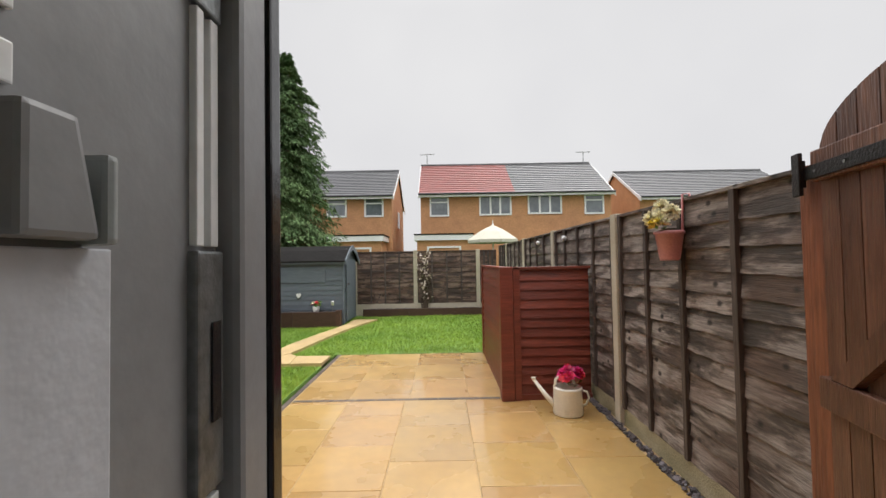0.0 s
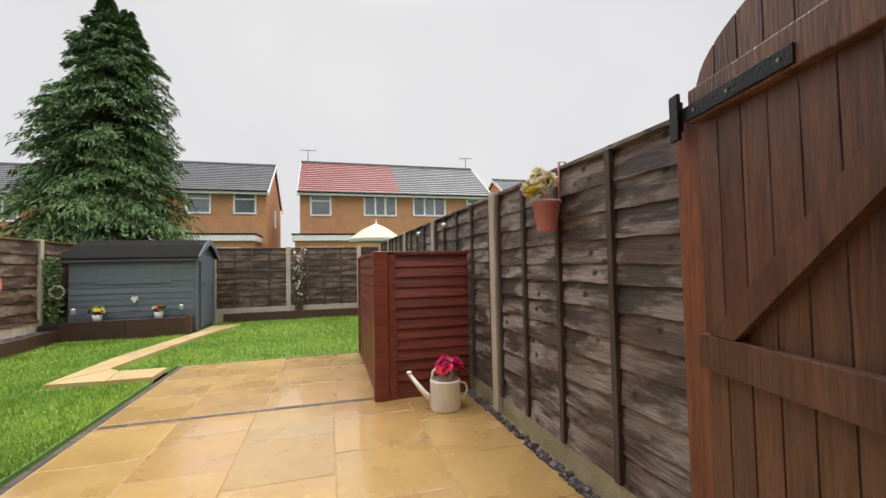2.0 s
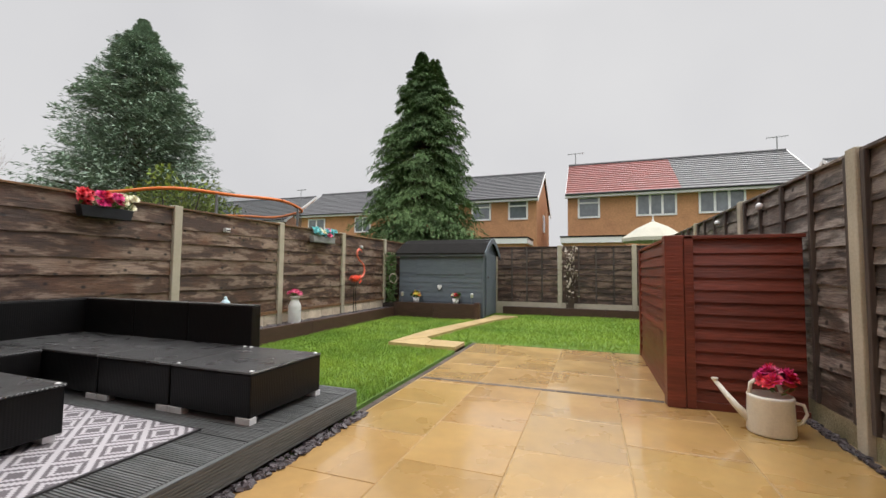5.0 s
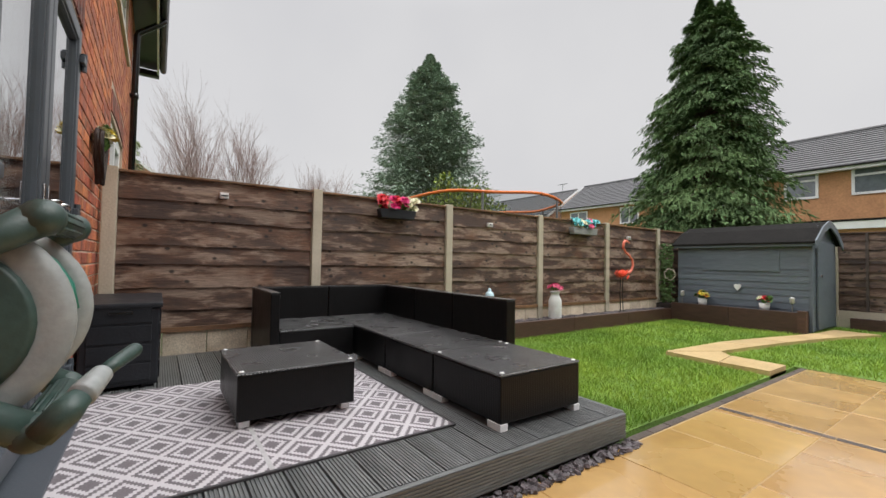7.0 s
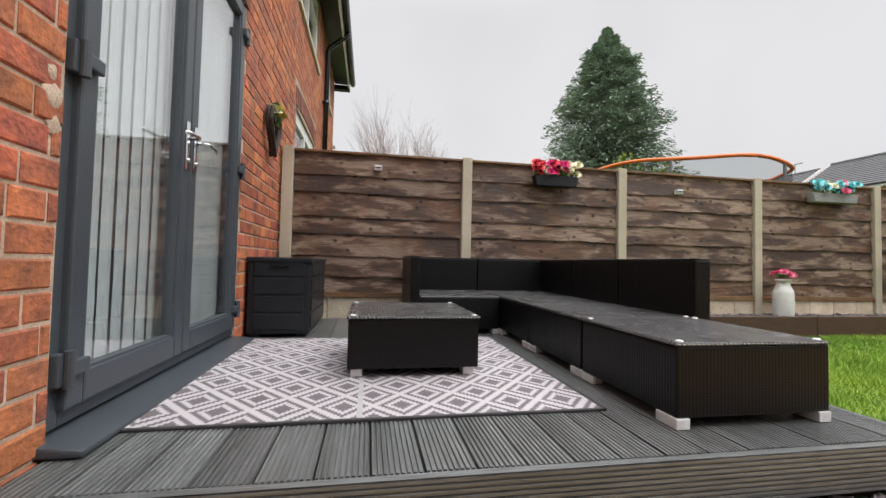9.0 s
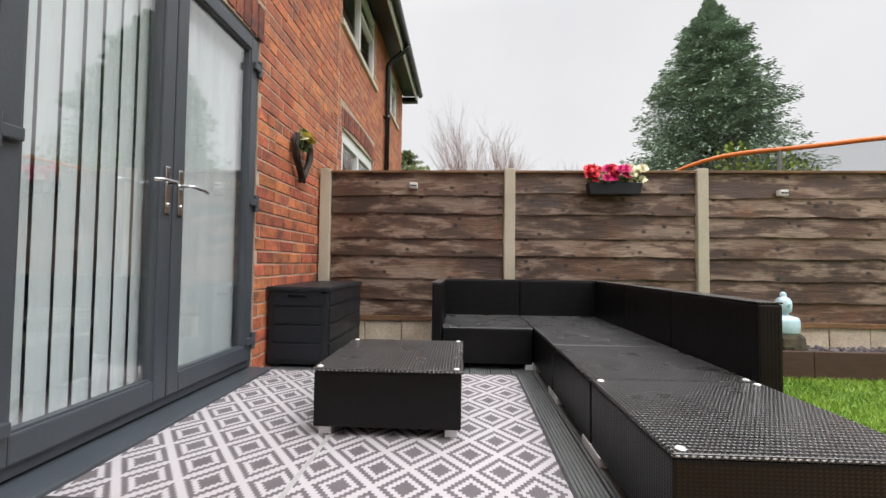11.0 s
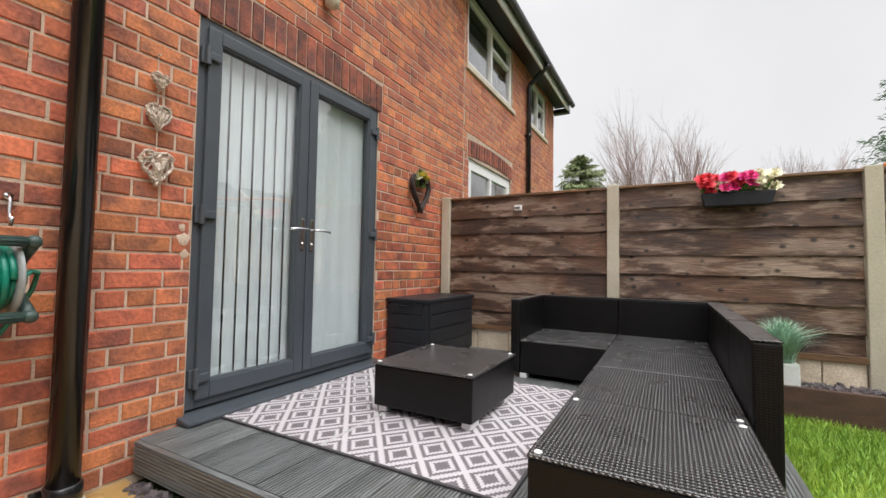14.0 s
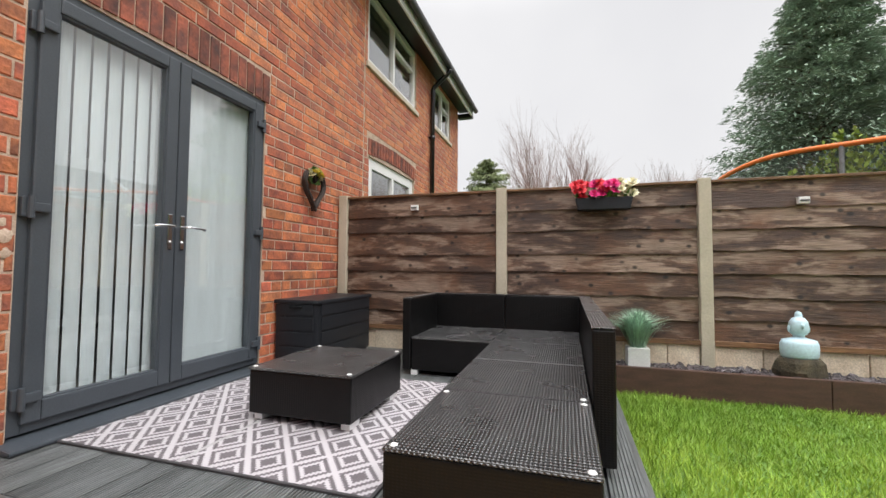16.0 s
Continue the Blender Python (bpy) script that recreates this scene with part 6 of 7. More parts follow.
for _ in range(120):
    p = Vector((-0.22 + random.gauss(0, 0.10), 10.58 + random.uniform(-0.05, 0.05), random.uniform(0.4, 1.6)))
    s = random.uniform(0.02, 0.05)
    m = pose(*p, random.uniform(0, 360), random.uniform(0, 360), random.uniform(0, 360))
    bm.faces.new([bm.verts.new(m @ Vector(q)) for q in ((-s, 0, 0), (0, -s * 0.5, 0.01), (s, 0, 0), (0, s * 0.5, -0.01))])
part("leaves", bm, M_WICKER, dc, "dry pale leaves")

# wall ornaments
hh = thing("hanging_hearts", (-1.34, WALL + 0.02, 1.40), "string of three pale wicker hearts on the brick wall", "ornament")


def wicker_heart(c, s, m, turns=60, r=0.0035):
    bm = bm_new()
    base = heart_pts(c, s, 36)
    for k in range(3):
        tube(bm, [p + Vector((random.uniform(-1, 1) * s * 0.06, random.uniform(-0.01, 0.02), random.uniform(-1, 1) * s * 0.06)) for p in base + base[:1]], r * 1.6, 5)
    for _ in range(turns):
        p, q = random.sample(base, 2)
        mid = (p + q) / 2 + Vector((0, random.uniform(0.0, 0.03), 0))
        tube(bm, [p, mid, q], r, 5)
    return bm


for z, s in ((1.84, 0.042), (1.67, 0.065), (1.43, 0.088)):
    part("wicker_heart", wicker_heart((-1.345, WALL + 0.025, z), s, M_WICKER), M_WICKER, hh)
bm = bm_new()
tube(bm, [(-1.34, WALL + 0.012, 1.97), (-1.343, WALL + 0.02, 1.7), (-1.345, WALL + 0.02, 1.5)], 0.0025, 5)
cyl(bm, (-1.34, WALL - 0.002, 1.965), (-1.34, WALL + 0.03, 1.965), 0.004)
part("cord", bm, M_WICKER, hh)
wh = thing("heart_planter", (-3.67, WALL + 0.03, 1.48), "dark wicker heart planter with yellow-green flowers on the wall", "planter")
bm = bm_new()
for k in range(9):
    base = heart_pts((-3.67, WALL + 0.03 + random.uniform(0, 0.04), 1.70), 0.185 + random.uniform(-0.015, 0.02), 36)
    tube(bm, [p + Vector((random.uniform(-1, 1) * 0.006, 0, random.uniform(-1, 1) * 0.006)) for p in base + base[:1]], 0.011, 6)
part("wicker_frame", bm, M_DWICK, wh, "", True)
bouquet(wh, (-3.64, WALL + 0.07, 1.74), (0.10, 0.04, 0.12), ["green", "yellow", "cream", "cream"], 6, 0.05)
hk = thing("wall_hook", (-0.86, WALL + 0.02, 1.10), "small chrome wall hook above the hose reel", "hook")
bm = bm_new()
tube(bm, [(-0.86, WALL + 0.01, 1.22), (-0.86, WALL + 0.03, 1.19), (-0.86, WALL + 0.025, 1.15), (-0.86, WALL + 0.05, 1.10), (-0.86, WALL + 0.06, 1.13)], 0.006, 8)
cyl(bm, (-0.86, WALL - 0.002, 1.21), (-0.86, WALL + 0.012, 1.21), 0.014)
part("hook", bm, M_CHROME, hk, "", True)
wl1 = thing("wall_lamp", (-2.42, WALL, 2.86), "small white outdoor spotlight above the French doors", "lamp")
bm = bm_new()
lathe(bm, (-2.42, WALL + 0.06, 2.80), [(0.02, 0.0), (0.05, 0.02), (0.055, 0.08), (0.04, 0.10), (0.01, 0.11)], 18)
part("head", bm, M_CREAMP, wl1, "", True)
part("wall_plate", boxed((-2.47, WALL + 0.003, 2.86), (-2.37, WALL + 0.03, 2.96), 0.006), M_CREAMP, wl1)
part("arm", boxed((-2.43, WALL + 0.03, 2.885), (-2.41, WALL + 0.07, 2.91), 0.003), M_CREAMP, wl1)

# ---- houses beyond the garden ----
def gable_house(name, x0, x1, y0, y1, eave, ridge, label, roofs, wins, side_wins=(), ext=None, base=-0.04):
    """A two-storey house, ridge along x. roofs: (x0, x1, material); wins: (x0, x1, z0, z1, lights)."""
    h = thing(name, ((x0 + x1) / 2, (y0 + y1) / 2, base), label, "house", "houses behind the gardens")
    ym = (y0 + y1) / 2
    bm = bm_new()
    prof = [(y0, base), (y1, base), (y1, eave), (ym, ridge - 0.15), (y0, eave)]
    a = [bm.verts.new((x0, *p)) for p in prof]
    b = [bm.verts.new((x1, *p)) for p in prof]
    for i in range(5):
        bm.faces.new((a[i], a[(i + 1) % 5], b[(i + 1) % 5], b[i]))
    bm.faces.new(a[::-1])
    bm.faces.new(b)
    part("wall", bm, M_HOUSEB, h)
    for ra, rb, m in roofs:
        bm = bm_new()
        rows_n, line = 16, []
        zs = eave - 0.35 * (ridge - eave) / (ym - y0)
        for ys, steps in ((y0 - 0.35, range(rows_n)), (y1 + 0.35, range(rows_n - 1, -1, -1))):
            for k in steps:
                t0, t1 = k / rows_n, (k + 1) / rows_n
                lo, hi = (ys + (ym - ys) * t0, zs + (ridge - zs) * t0 + 0.05), (ys + (ym - ys) * t1, zs + (ridge - zs) * t1)
                line += [lo, hi] if ys < ym else [hi, lo]
        cols = [(bm.verts.new((ra, *p)), bm.verts.new((rb, *p))) for p in line]
        for p, q in zip(cols, cols[1:]):
            bm.faces.new((p[0], p[1], q[1], q[0]))
        part("roof", bm, m, h, "rows of interlocking tiles")
    bm = bm_new()
    cyl(bm, (x0 - 0.1, ym, ridge + 0.02), (x1 + 0.1, ym, ridge + 0.02), 0.09, n=8)
    part("ridge_tiles", bm, M_TILEG, h)
    part("fascia", boxed((x0 - 0.1, y0 - 0.36, eave - 0.30), (x1 + 0.1, y0 - 0.33, eave - 0.10)), M_UPVCW, h, "white fascia board")
    part("soffit", boxed((x0 - 0.1, y0 - 0.33, eave - 0.28), (x1 + 0.1, y0 - 0.002, eave - 0.25)), M_UPVCW, h)
    bm = bm_new()
    cyl(bm, (x0 - 0.1, y0 - 0.41, eave - 0.14), (x1 + 0.1, y0 - 0.41, eave - 0.14), 0.055, n=8)
    part("gutter", bm, M_GUTTER, h)
    for xs, d in ((x1, 1), (x0, -1)):
        bm = bm_new()
        for ya in (y0 - 0.35, y1 + 0.35):
            za = eave - 0.35 * (ridge - eave) / (ym - y0)
            vv = [bm.verts.new(p) for p in ((xs + d * 0.11, ya, za + 0.03), (xs + d * 0.11, ym, ridge + 0.03), (xs + d * 0.11, ym, ridge - 0.17), (xs + d * 0.11, ya, za - 0.17))]
            bm.faces.new(vv)
        bm.normal_update()
        bmesh.ops.solidify(bm, geom=bm.faces[:], thickness=0.03)
        part("bargeboard", bm, M_UPVCW, h, "white bargeboard")
    for xa, xb, za, zb, lights in wins:
        w = part("window", ring_frame(xa, xb, za, zb, 0.09, y0 - 0.05, y0 - 0.002, 0.0), M_UPVCW, h, "white framed window")
        for i in range(lights):
            s0, s1 = xa + 0.09 + (xb - xa - 0.18) * i / lights, xa + 0.09 + (xb - xa - 0.18) * (i + 1) / lights
            part("pane", boxed((s0 + 0.005, y0 - 0.03, za + 0.09), (s1 - 0.005, y0 - 0.004, zb - 0.09)), M_PANE, w)
            if i:
                part("mullion", boxed((s0 - 0.05, y0 - 0.055, za + 0.09), (s0 + 0.05, y0 - 0.03, zb - 0.09)), M_UPVCW, w)
        if lights == 1:
            zt = za + (zb - za) * 0.70
            part("transom", boxed((xa + 0.09, y0 - 0.055, zt - 0.04), (xb - 0.09, y0 - 0.031, zt + 0.04)), M_UPVCW, w)
    for ya, yb, za, zb, d in side_wins:
        xs = x1 if d > 0 else x0
        w = part("side_window", boxed((xs + 0.002, ya, za), (xs + 0.05, yb, zb)) if d > 0 else boxed((xs - 0.05, ya, za), (xs - 0.002, yb, zb)), M_UPVCW, h, "small white side window")
        part("pane", boxed((xs + d * 0.051 - 0.004, ya + 0.08, za + 0.08), (xs + d * 0.051 + 0.006, yb - 0.08, zb - 0.08)), M_PANE, w)
    for e in ext or ():
        xa, xb, dep, zt = e
        ex = part("extension", boxed((xa, y0 - dep, base), (xb, y0 - 0.002, zt)), M_HOUSEB, h)
        part("flat_roof", boxed((xa - 0.12, y0 - dep - 0.15, zt + 0.002), (xb + 0.12, y0 - 0.004, zt + 0.26)), M_UPVCW, ex, "white edged flat roof")
        part("roof_felt", boxed((xa - 0.14, y0 - dep - 0.17, zt + 0.262), (xb + 0.14, y0 - 0.004, zt + 0.33)), M_FELT, ex)
        w = part("window", ring_frame(xa + 0.5, xb - 0.5, zt - 1.3, zt - 0.30, 0.09, y0 - dep - 0.05, y0 - dep - 0.002, 0.0), M_UPVCW, ex)
    return h


M_PANE = mat("far_window_glass", (0.16, 0.18, 0.20), 0.08, 0.3, 0.8, 4, 0.0, spec=1.0, gloss_var=0.03)
gable_house("brick_house", -0.9, 9.7, 23, 30, 5.15, 7.45, "pair of orange brick houses, one red and one grey roof half", [(-1.0, 4.35, M_TILER), (4.35, 9.8, M_TILEG)],
            [(-0.40, 0.68, 3.80, 4.92, 1), (2.35, 4.15, 3.82, 4.95, 3), (5.05, 6.95, 3.85, 4.98, 3), (8.2, 9.3, 3.8, 4.92, 1)], ext=[(-1.0, 1.7, 2.2, 2.38), (6.4, 8.8, 2.2, 2.38)])
gable_house("brick_house", -11.2, -2.45, 22.6, 29.2, 5.05, 7.0, "orange brick house with a grey tiled roof and a gable end", [(-11.3, -2.35, M_TILEG)],
            [(-3.95, -2.9, 3.8, 4.85, 1), (-6.0, -4.9, 3.8, 4.85, 1), (-9.5, -8.0, 3.8, 4.85, 2)], [(25.5, 26.3, 3.4, 4.4, 1)], ext=[(-6.9, -2.75, 2.0, 2.38)])
gable_house("brick_house", -20.5, -13.2, 26, 32, 5.2, 7.2, "tan brick house with a grey tiled roof beyond the fence", [(-20.6, -13.1, M_TILEG)],
            [(-15.6, -14.3, 3.7, 4.8, 2), (-19.6, -18.1, 3.7, 4.8, 2)], ext=[(-17.0, -13.4, 1.5, 2.2)])
gable_house("brick_house", -33, -22.5, 27, 34, 5.1, 7.4, "orange brick house with a long grey roof, partly hidden", [(-33.1, -22.4, M_TILEG)],
            [(-25, -23.5, 3.7, 4.8, 2), (-29, -27.5, 3.7, 4.8, 2)])
gable_house("brick_house", 11.6, 21, 23.6, 30.2, 4.9, 6.9, "orange brick house with a grey tiled roof behind the side fence", [(11.5, 21.1, M_TILEG)], [(13, 14.2, 3.8, 4.8, 1), (16, 18, 3.8, 4.8, 3)])
gable_house("brick_house", -41, -31, -4, 3, 4.9, 7.0, "low brick house far off behind the bare trees", [(-41.1, -30.9, M_TILEG)], [(-39, -37, 3.6, 4.7, 2), (-34, -32.6, 3.6, 4.7, 2)])
for x, y, z in ((-0.6, 26.4, 7.45), (9.4, 26.4, 7.45), (-24.0, 30.5, 7.4)):
    bm = bm_new()
    tube(bm, [(x, y, z - 0.6), (x, y, z + 0.75)], 0.025, 6)
    tube(bm, [(x - 0.45, y, z + 0.7), (x + 0.5, y, z + 0.74)], 0.018, 6)
    for k in range(6):
        tube(bm, [(x - 0.4 + 0.16 * k, y - 0.18, z + 0.7), (x - 0.4 + 0.16 * k, y + 0.18, z + 0.72)], 0.012, 5)
    solid("tv_aerial", bm, M_TIN, "thin metal television aerial on a roof", "aerial", group="roof aerials", base=(x, y, z - 0.6))

# ---- parasol over the end fence ----
pr = thing("parasol", (1.95, 14.0, -0.04), "open cream canvas garden parasol with a white finial", "parasol")
bm = bm_new()
n = 8
tiers = [(0.03, 2.52), (0.45, 2.32), (0.88, 2.02)]
rings = [[bm.verts.new((1.95 + r * math.cos(2 * math.pi * k / n + 0.2), 14.0 + r * math.sin(2 * math.pi * k / n + 0.2), z)) for k in range(n)] for r, z in tiers]
rings.append([bm.verts.new((v.co.x, v.co.y, v.co.z - 0.10)) for v in rings[-1]])
skin(bm, rings, False)
part("canopy", bm, M_CREAMCL, pr)
bm = bm_new()
cyl(bm, (1.95, 14, -0.04), (1.95, 14, 2.5), 0.022)
part("pole", bm, M_WHITE, pr)
bm = bm_new()
lathe(bm, (1.95, 14, 2.5), [(0.03, 0), (0.04, 0.03), (0.015, 0.08), (0.02, 0.16), (0.004, 0.2)], 10)
part("finial", bm, M_WHITE, pr)

# ---- trampoline next door ----
tp = thing("trampoline", (-6.9, 6.6, -0.04), "neighbour's trampoline with orange padded rim and dark net", "trampoline")
TC, TR = (-6.6, 6.55), 1.62
ZT = 2.22
ringp = [(TC[0] + TR * math.cos(2 * math.pi * k / 48), TC[1] + TR * math.sin(2 * math.pi * k / 48), ZT + 0.02 * math.cos(6 * 2 * math.pi * k / 48)) for k in range(49)]
bm = bm_new()
tube(bm, ringp, 0.028, 8)
part("top_rim", bm, M_ORANGE, tp, "orange foam rim", True)
for k in range(6):
    a = 2 * math.pi * (k + 0.35) / 6
    bm = bm_new()
    cyl(bm, (TC[0] + TR * math.cos(a), TC[1] + TR * math.sin(a), -0.04), (TC[0] + TR * math.cos(a), TC[1] + TR * math.sin(a), ZT), 0.022)
    part("pole", bm, M_TIN, tp)
net = glass_mat("dark_net", (0.66, 0.68, 0.68))
for lk in list(net.node_tree.links):
    if lk.to_socket.name in ("Fac",):
        net.node_tree.links.remove(lk)
[nd for nd in net.node_tree.nodes if nd.type == "MIX_SHADER"][0].inputs[0].default_value = 0.04
[nd for nd in net.node_tree.nodes if nd.type == "BSDF_GLOSSY"][0].inputs["Roughness"].default_value = 0.9
bm = bm_new()
lo = [bm.verts.new((p[0], p[1], 0.75)) for p in ringp[:-1]]
hi = [bm.verts.new((p[0], p[1], p[2] - 0.02)) for p in ringp[:-1]]
skin(bm, [lo, hi], False)
part("net", bm, net, tp, "dark see-through safety net")
bm = bm_new()
lathe(bm, (*TC, 0.72), [(0.01, 0), (TR - 0.1, 0), (TR + 0.02, 0.02), (TR + 0.02, 0.05), (0.01, 0.03)], 32)
part("mat_and_pad", bm, M_BLACKP, tp)

# ---- trees ----
def conifer(name, c, height, radius, m, label, seed, boughs=330, per=46, low=0.08, double=False, droop=0.35, size=0.17, full=0.8, lift=0.0):
    r = np.random.default_rng(seed)
    t = thing(name, c, label, "tree")
    bm = bm_new()
    tube(bm, [(c[0], c[1], c[2]), (c[0] + 0.05, c[1], c[2] + height * 0.5), (c[0], c[1], c[2] + height * 0.97)], 0.1, 8, [radius * 0.09, radius * 0.05, 0.012])
    part("trunk", bm, M_BARK, t)
    vs, fs = [], []
    bmb = bm_new()
    for i in range(boughs):
        h = low + (1 - low) * (i + r.uniform(0, 1)) / boughs
        prof = (1 - h) ** full * (0.95 + 0.05 * math.sin(h * 23))
        if h < 0.2:
            prof *= 0.80 + h
        L = radius * (prof + 0.02) * min(1.0, 0.35 + 0.65 * (1 - h) / 0.16) * (r.uniform(0.66, 1.0) if r.uniform() < 0.8 else r.uniform(0.98, 1.08))
        a = r.uniform(0, 2 * math.pi)
        d = np.array([math.cos(a), math.sin(a), 0.0])
        sd = np.array([-d[1], d[0], 0.0])
        root = np.array([c[0], c[1], c[2] + h * height])
        if double and h > 0.72 and r.uniform() < 0.35:
            root = root + np.array([0.42, 0.1, -0.25])
        rise = 0.10 + lift * 0.5 + 0.5 * max(0.0, h - 0.80) / 0.2
        for s in range(per):
            f = 0.25 + 0.75 * (s + r.uniform(0, 1)) / per
            wide = 0.30 * L * (1 - 0.55 * f) + 0.05
            p = root + d * L * f + sd * r.normal(0, 0.42) * wide + np.array([0, 0, L * (rise * f - droop * f * f) + r.normal(0, 0.035)])
            out = d * r.uniform(0.45, 1.0) + sd * r.normal(0, 0.55) + np.array([0, 0, lift - r.uniform(0.05, 0.9) * (0.6 + f * 0.5) * (1 if h < 0.9 else 0.2)])
            out /= np.linalg.norm(out)
            ln = size * r.uniform(0.6, 1.35)
            side = np.cross(out, [0, 0, 1.0]) + r.normal(0, 0.35, 3)
            side /= np.linalg.norm(side)
            w = ln * r.uniform(0.08, 0.16)
            o = len(vs)
            tip = p + out * ln + np.array([0, 0, -0.25 * ln * (1 - lift)])
            mid = p + out * ln * 0.5
            vs += [tuple(p), tuple(mid + side * w), tuple(tip), tuple(mid - side * w), tuple(mid + out * ln * 0.22 + side * w * 2.0), tuple(mid + out * ln * 0.22 - side * w * 2.0)]
            fs += [(o, o + 1, o + 2, o + 3), (o, o + 1, o + 4), (o, o + 5, o + 3)]
        if i % 3 == 0 and h < 0.9:
            e = root + d * L * 0.8 + np.array([0, 0, L * (rise * 0.8 - droop * 0.64)])
            tube(bmb, [tuple(root), tuple((root + e) / 2 + [0, 0, 0.06 * L]), tuple(e)], 0.02, 5, [0.035, 0.02, 0.008])
    part("branchwork", bmb, M_BARK, t)
    me = bpy.data.meshes.new("crown")
    inv = np.array(c)
    me.from_pydata([tuple(np.array(v) - inv) for v in vs], [], fs)
    me.materials.append(m)
    ob = new("crown", me)
    ob.parent = t
    ob["label"] = "layered drooping evergreen sprays"
    return t


conifer("cypress_tree", (-4.85, 12.6, -0.04), 8.05, 2.9, M_LEAF, "tall dark green cypress tree with drooping layered branches", 3, 900, 125, 0.08, True, 0.40, 0.13, 0.72)
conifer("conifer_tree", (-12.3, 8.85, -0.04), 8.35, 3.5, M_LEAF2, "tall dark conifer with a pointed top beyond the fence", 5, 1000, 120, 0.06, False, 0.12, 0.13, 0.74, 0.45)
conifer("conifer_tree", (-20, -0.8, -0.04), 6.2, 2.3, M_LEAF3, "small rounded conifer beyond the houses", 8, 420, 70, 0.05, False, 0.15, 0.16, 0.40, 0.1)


def bush(name, c, rad, m, label, seed, n=3200):
    r = np.random.default_rng(seed)
    t = thing(name, c, label, "bush")
    bm = bm_new()
    for k in range(7):
        a = 6.283 * k / 7
        tube(bm, [(c[0], c[1], c[2]), (c[0] + 0.3 * rad[0] * math.cos(a), c[1] + 0.3 * rad[1] * math.sin(a), c[2] + rad[2]), (c[0] + 0.6 * rad[0] * math.cos(a), c[1] + 0.6 * rad[1] * math.sin(a), c[2] + 1.7 * rad[2])], 0.02, 5, [0.04, 0.03, 0.01])
    part("stems", bm, M_BARK, t)
    vs, fs = [], []
    for _ in range(n):
        v = r.normal(0, 1, 3)
        v /= np.linalg.norm(v)
        lump = 0.85 + 0.22 * noise.noise(Vector(v * 2.3))
        p = np.array([v[0] * rad[0], v[1] * rad[1], rad[2] + v[2] * rad[2]]) * lump * r.uniform(0.8, 1.05)
        out = v + r.normal(0, 0.5, 3)
        out /= np.linalg.norm(out)
        s = np.cross(out, r.normal(0, 1, 3))
        s /= np.linalg.norm(s)
        ln = r.uniform(0.07, 0.16)
        o = len(vs)
        vs += [tuple(p), tuple(p + out * ln * 0.5 + s * ln * 0.3), tuple(p + out * ln), tuple(p + out * ln * 0.5 - s * ln * 0.3)]
        fs += [(o, o + 1, o + 2, o + 3)]
    me = bpy.data.meshes.new("crown")
    me.from_pydata(vs, [], fs)
    me.materials.append(m)
    ob = new("crown", me)
    ob.parent = t
    return t


bush("lime_bush", (-10.0, 8.45, -0.04), (1.3, 1.9, 1.86), M_LIME, "yellow-green leafy bush beside the conifer", 11, 11000)


def bare_tree(name, c, height, spread, label, seed, depth=6):
    r = np.random.default_rng(seed)
    t = thing(name, c, label, "tree", "bare winter trees")
    bm = bm_new()

    def grow(p, d, ln, rad, lev):
        pts, q = [Vector(p)], Vector(p)
        dd = Vector(d)
        for _ in range(3):
            dd = (dd + Vector(r.normal(0, 0.10, 3)) + Vector((0, 0, 0.06))).normalized()
            q = q + dd * ln / 3
            pts.append(q.copy())
        tube(bm, pts, rad, 4 if lev > 1 else 6, [rad, rad * 0.86, rad * 0.72, rad * 0.58])
        if lev >= depth:
            return
        for k in range(4 if lev < 3 else 3 if lev < 5 else 2):
            a = r.uniform(0, 6.283)
            s = dd.orthogonal().normalized()
            s.rotate(Matrix.Rotation(a, 3, dd))
            nd = (dd + s * r.uniform(0.3, 0.6) * spread).normalized()
            base = pts[1 + (k % 3)] if k else pts[-1]
            grow(base, nd, ln * r.uniform(0.68, 0.9), rad * 0.58, lev + 1)
    trunk = 0.25 * height
    grow(c, (0, 0, 1), trunk, 0.055, 0)
    part("branchwork", bm, M_TWIG, t, "bare grey-brown twigs")
    return t


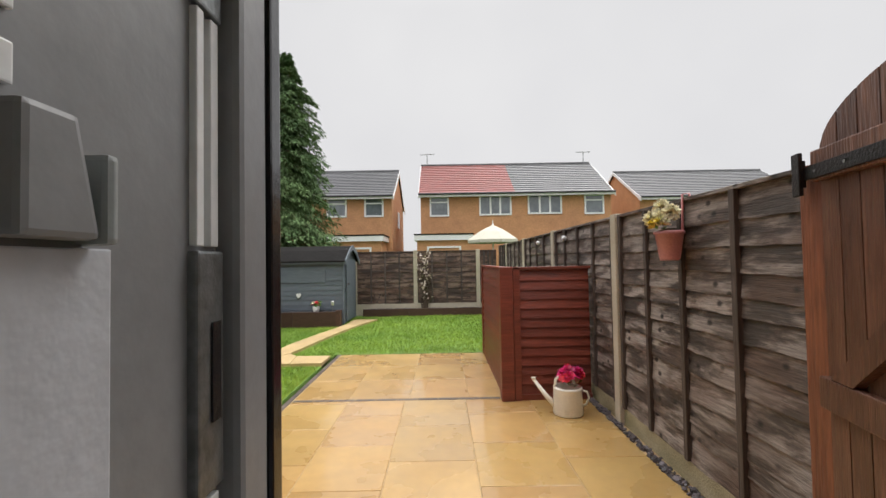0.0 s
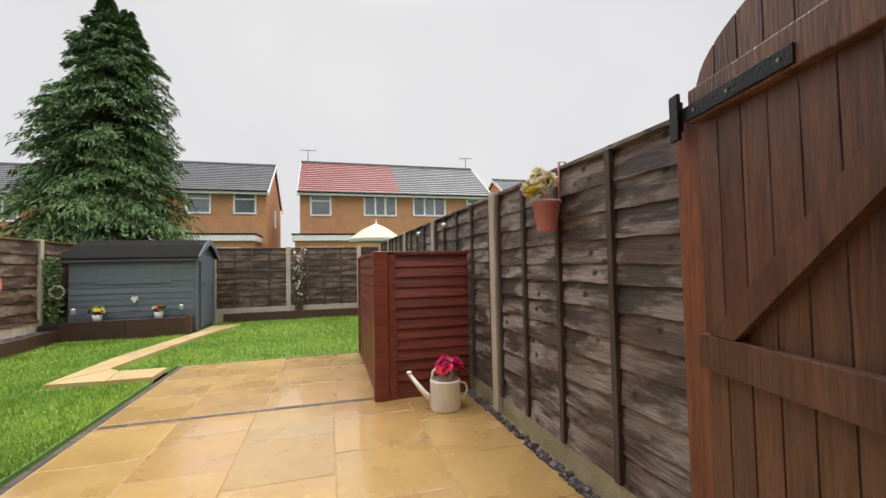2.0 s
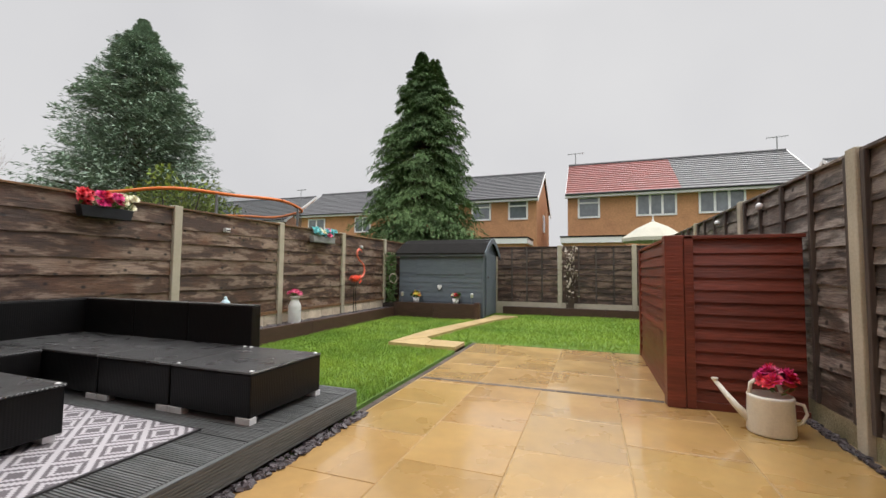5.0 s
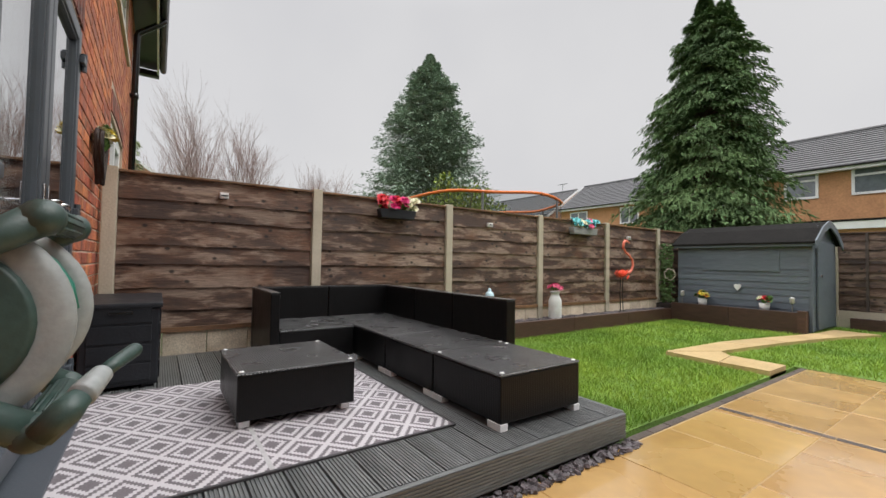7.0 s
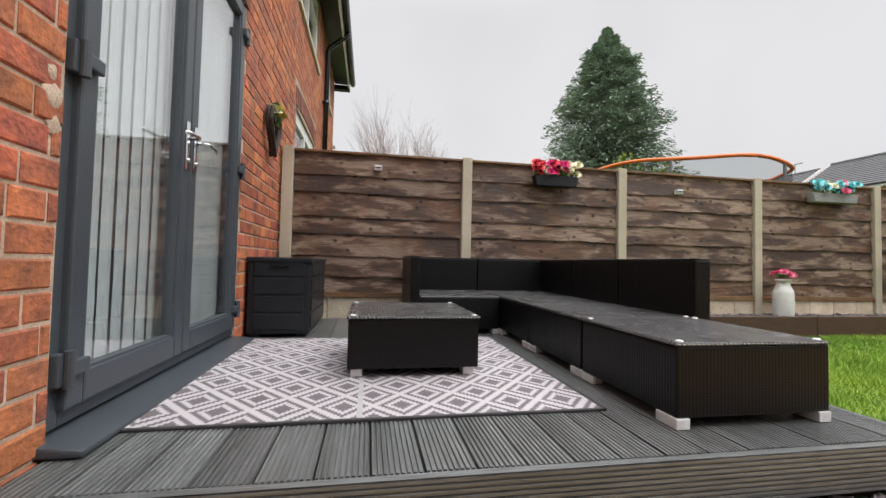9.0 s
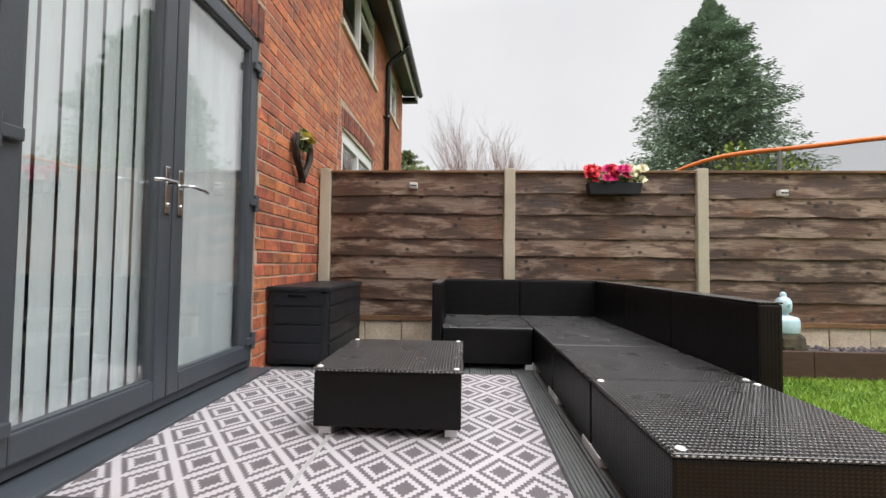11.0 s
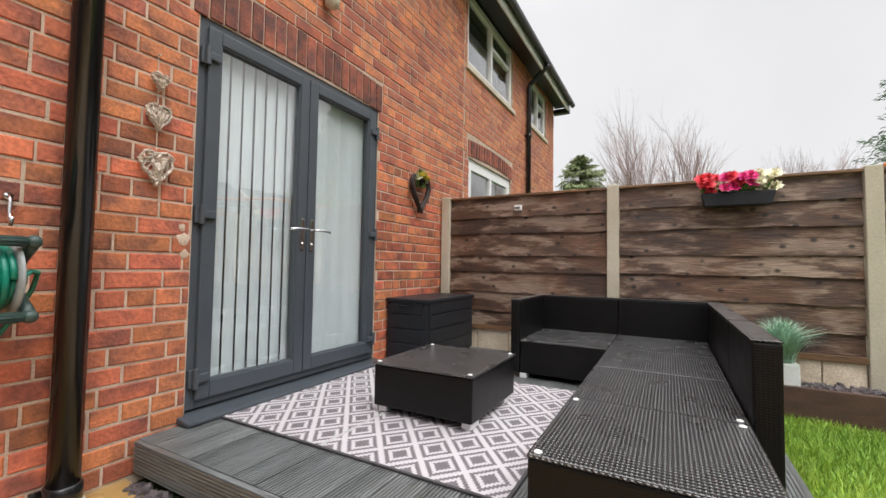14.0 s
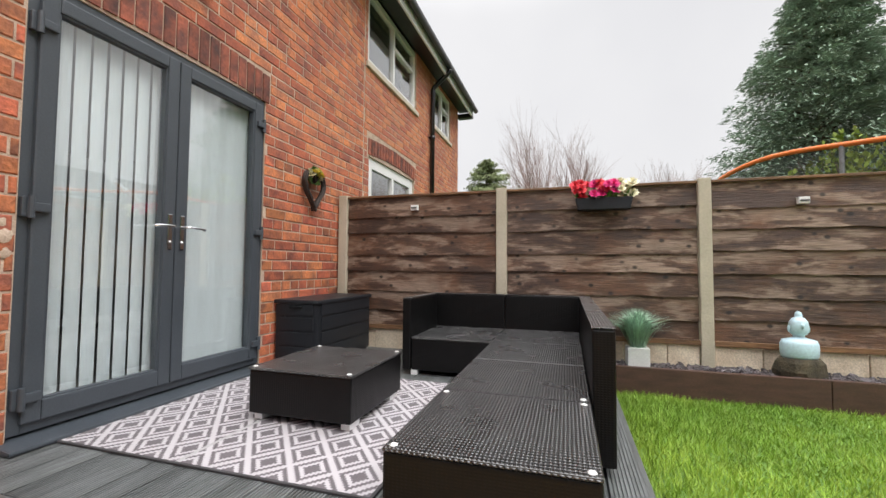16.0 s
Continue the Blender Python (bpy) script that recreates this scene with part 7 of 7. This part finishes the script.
for i, (x, y, h) in enumerate(((-15.0, 2.0, 6.1), (-15.0, 3.15, 5.9), (-17.0, 6.2, 5.7), (-18.5, 0.4, 5.2), (-20, 8.2, 5.2), (-19.0, 2.7, 4.9))):
    bare_tree("bare_tree", (x, y, -0.04), h, 0.47, "leafless winter tree with fine upright twigs", 20 + i)

# ---- lawn grass ----
def inside_path(x, y):
    if 5.62 < y < 6.13 and -2.36 < x < -1.38:
        return True
    if 6.0 <= y < 9.75:
        c = np.interp(y, [5.9, 6.3, 6.95, 7.65, 8.35, 9.0, 9.7], [-2.18, -2.18, -2.10, -1.98, -1.83, -1.68, -1.54])
        return abs(x - c) < (0.19 if y < 9 else 0.24)
    return False


vs, fs = [], []
areas = [(-3.85, -1.395, 3.24, 4.6, 26000), (-3.85, -1.395, 4.6, 6.4, 24000), (-3.85, -1.395, 6.4, 8.85, 17000), (-1.40, 1.62, 6.335, 8.4, 17000), (-1.92, 1.62, 8.4, 10.4, 13000)]
for x0, x1, y0, y1, n in areas:
    for _ in range(n):
        x, y = rng.uniform(x0, x1), rng.uniform(y0, y1)
        if inside_path(x, y):
            continue
        a = rng.uniform(0, 6.283)
        h = rng.uniform(0.022, 0.05) * (1 + 0.5 * noise.noise((x * 1.3, y * 1.3, 0)))
        w = rng.uniform(0.0022, 0.0045) * (1 + 0.12 * max(0, y - 4))
        lean = rng.normal(0, 0.45, 2) * h
        dx, dy = math.cos(a) * w, math.sin(a) * w
        o = len(vs)
        vs += [(x - dx, y - dy, 0.0), (x + dx, y + dy, 0.0), (x + lean[0], y + lean[1], h)]
        fs.append((o, o + 1, o + 2))
raw("grass", vs, fs, M_GRASS, "short wet green grass blades of the lawn", "grass")

# ---- the bricks that the walk passes nearest, one by one ----
for x, z, ln in near_list:
    if ln not in BRICK_MESH:
        me = bpy.data.meshes.new("brick")
        v, f = brick_geo(ln)
        me.from_pydata(v, [], f)
        me.materials.append(M_BRICK)
        BRICK_MESH[ln] = me
    ob = new("brick", BRICK_MESH[ln])
    ob.parent = wall_house
    ob.matrix_basis = pose(x, WALL + rng.uniform(-0.003, 0.002), z, 0, rng.uniform(-0.4, 0.4), rng.uniform(-0.5, 0.5))
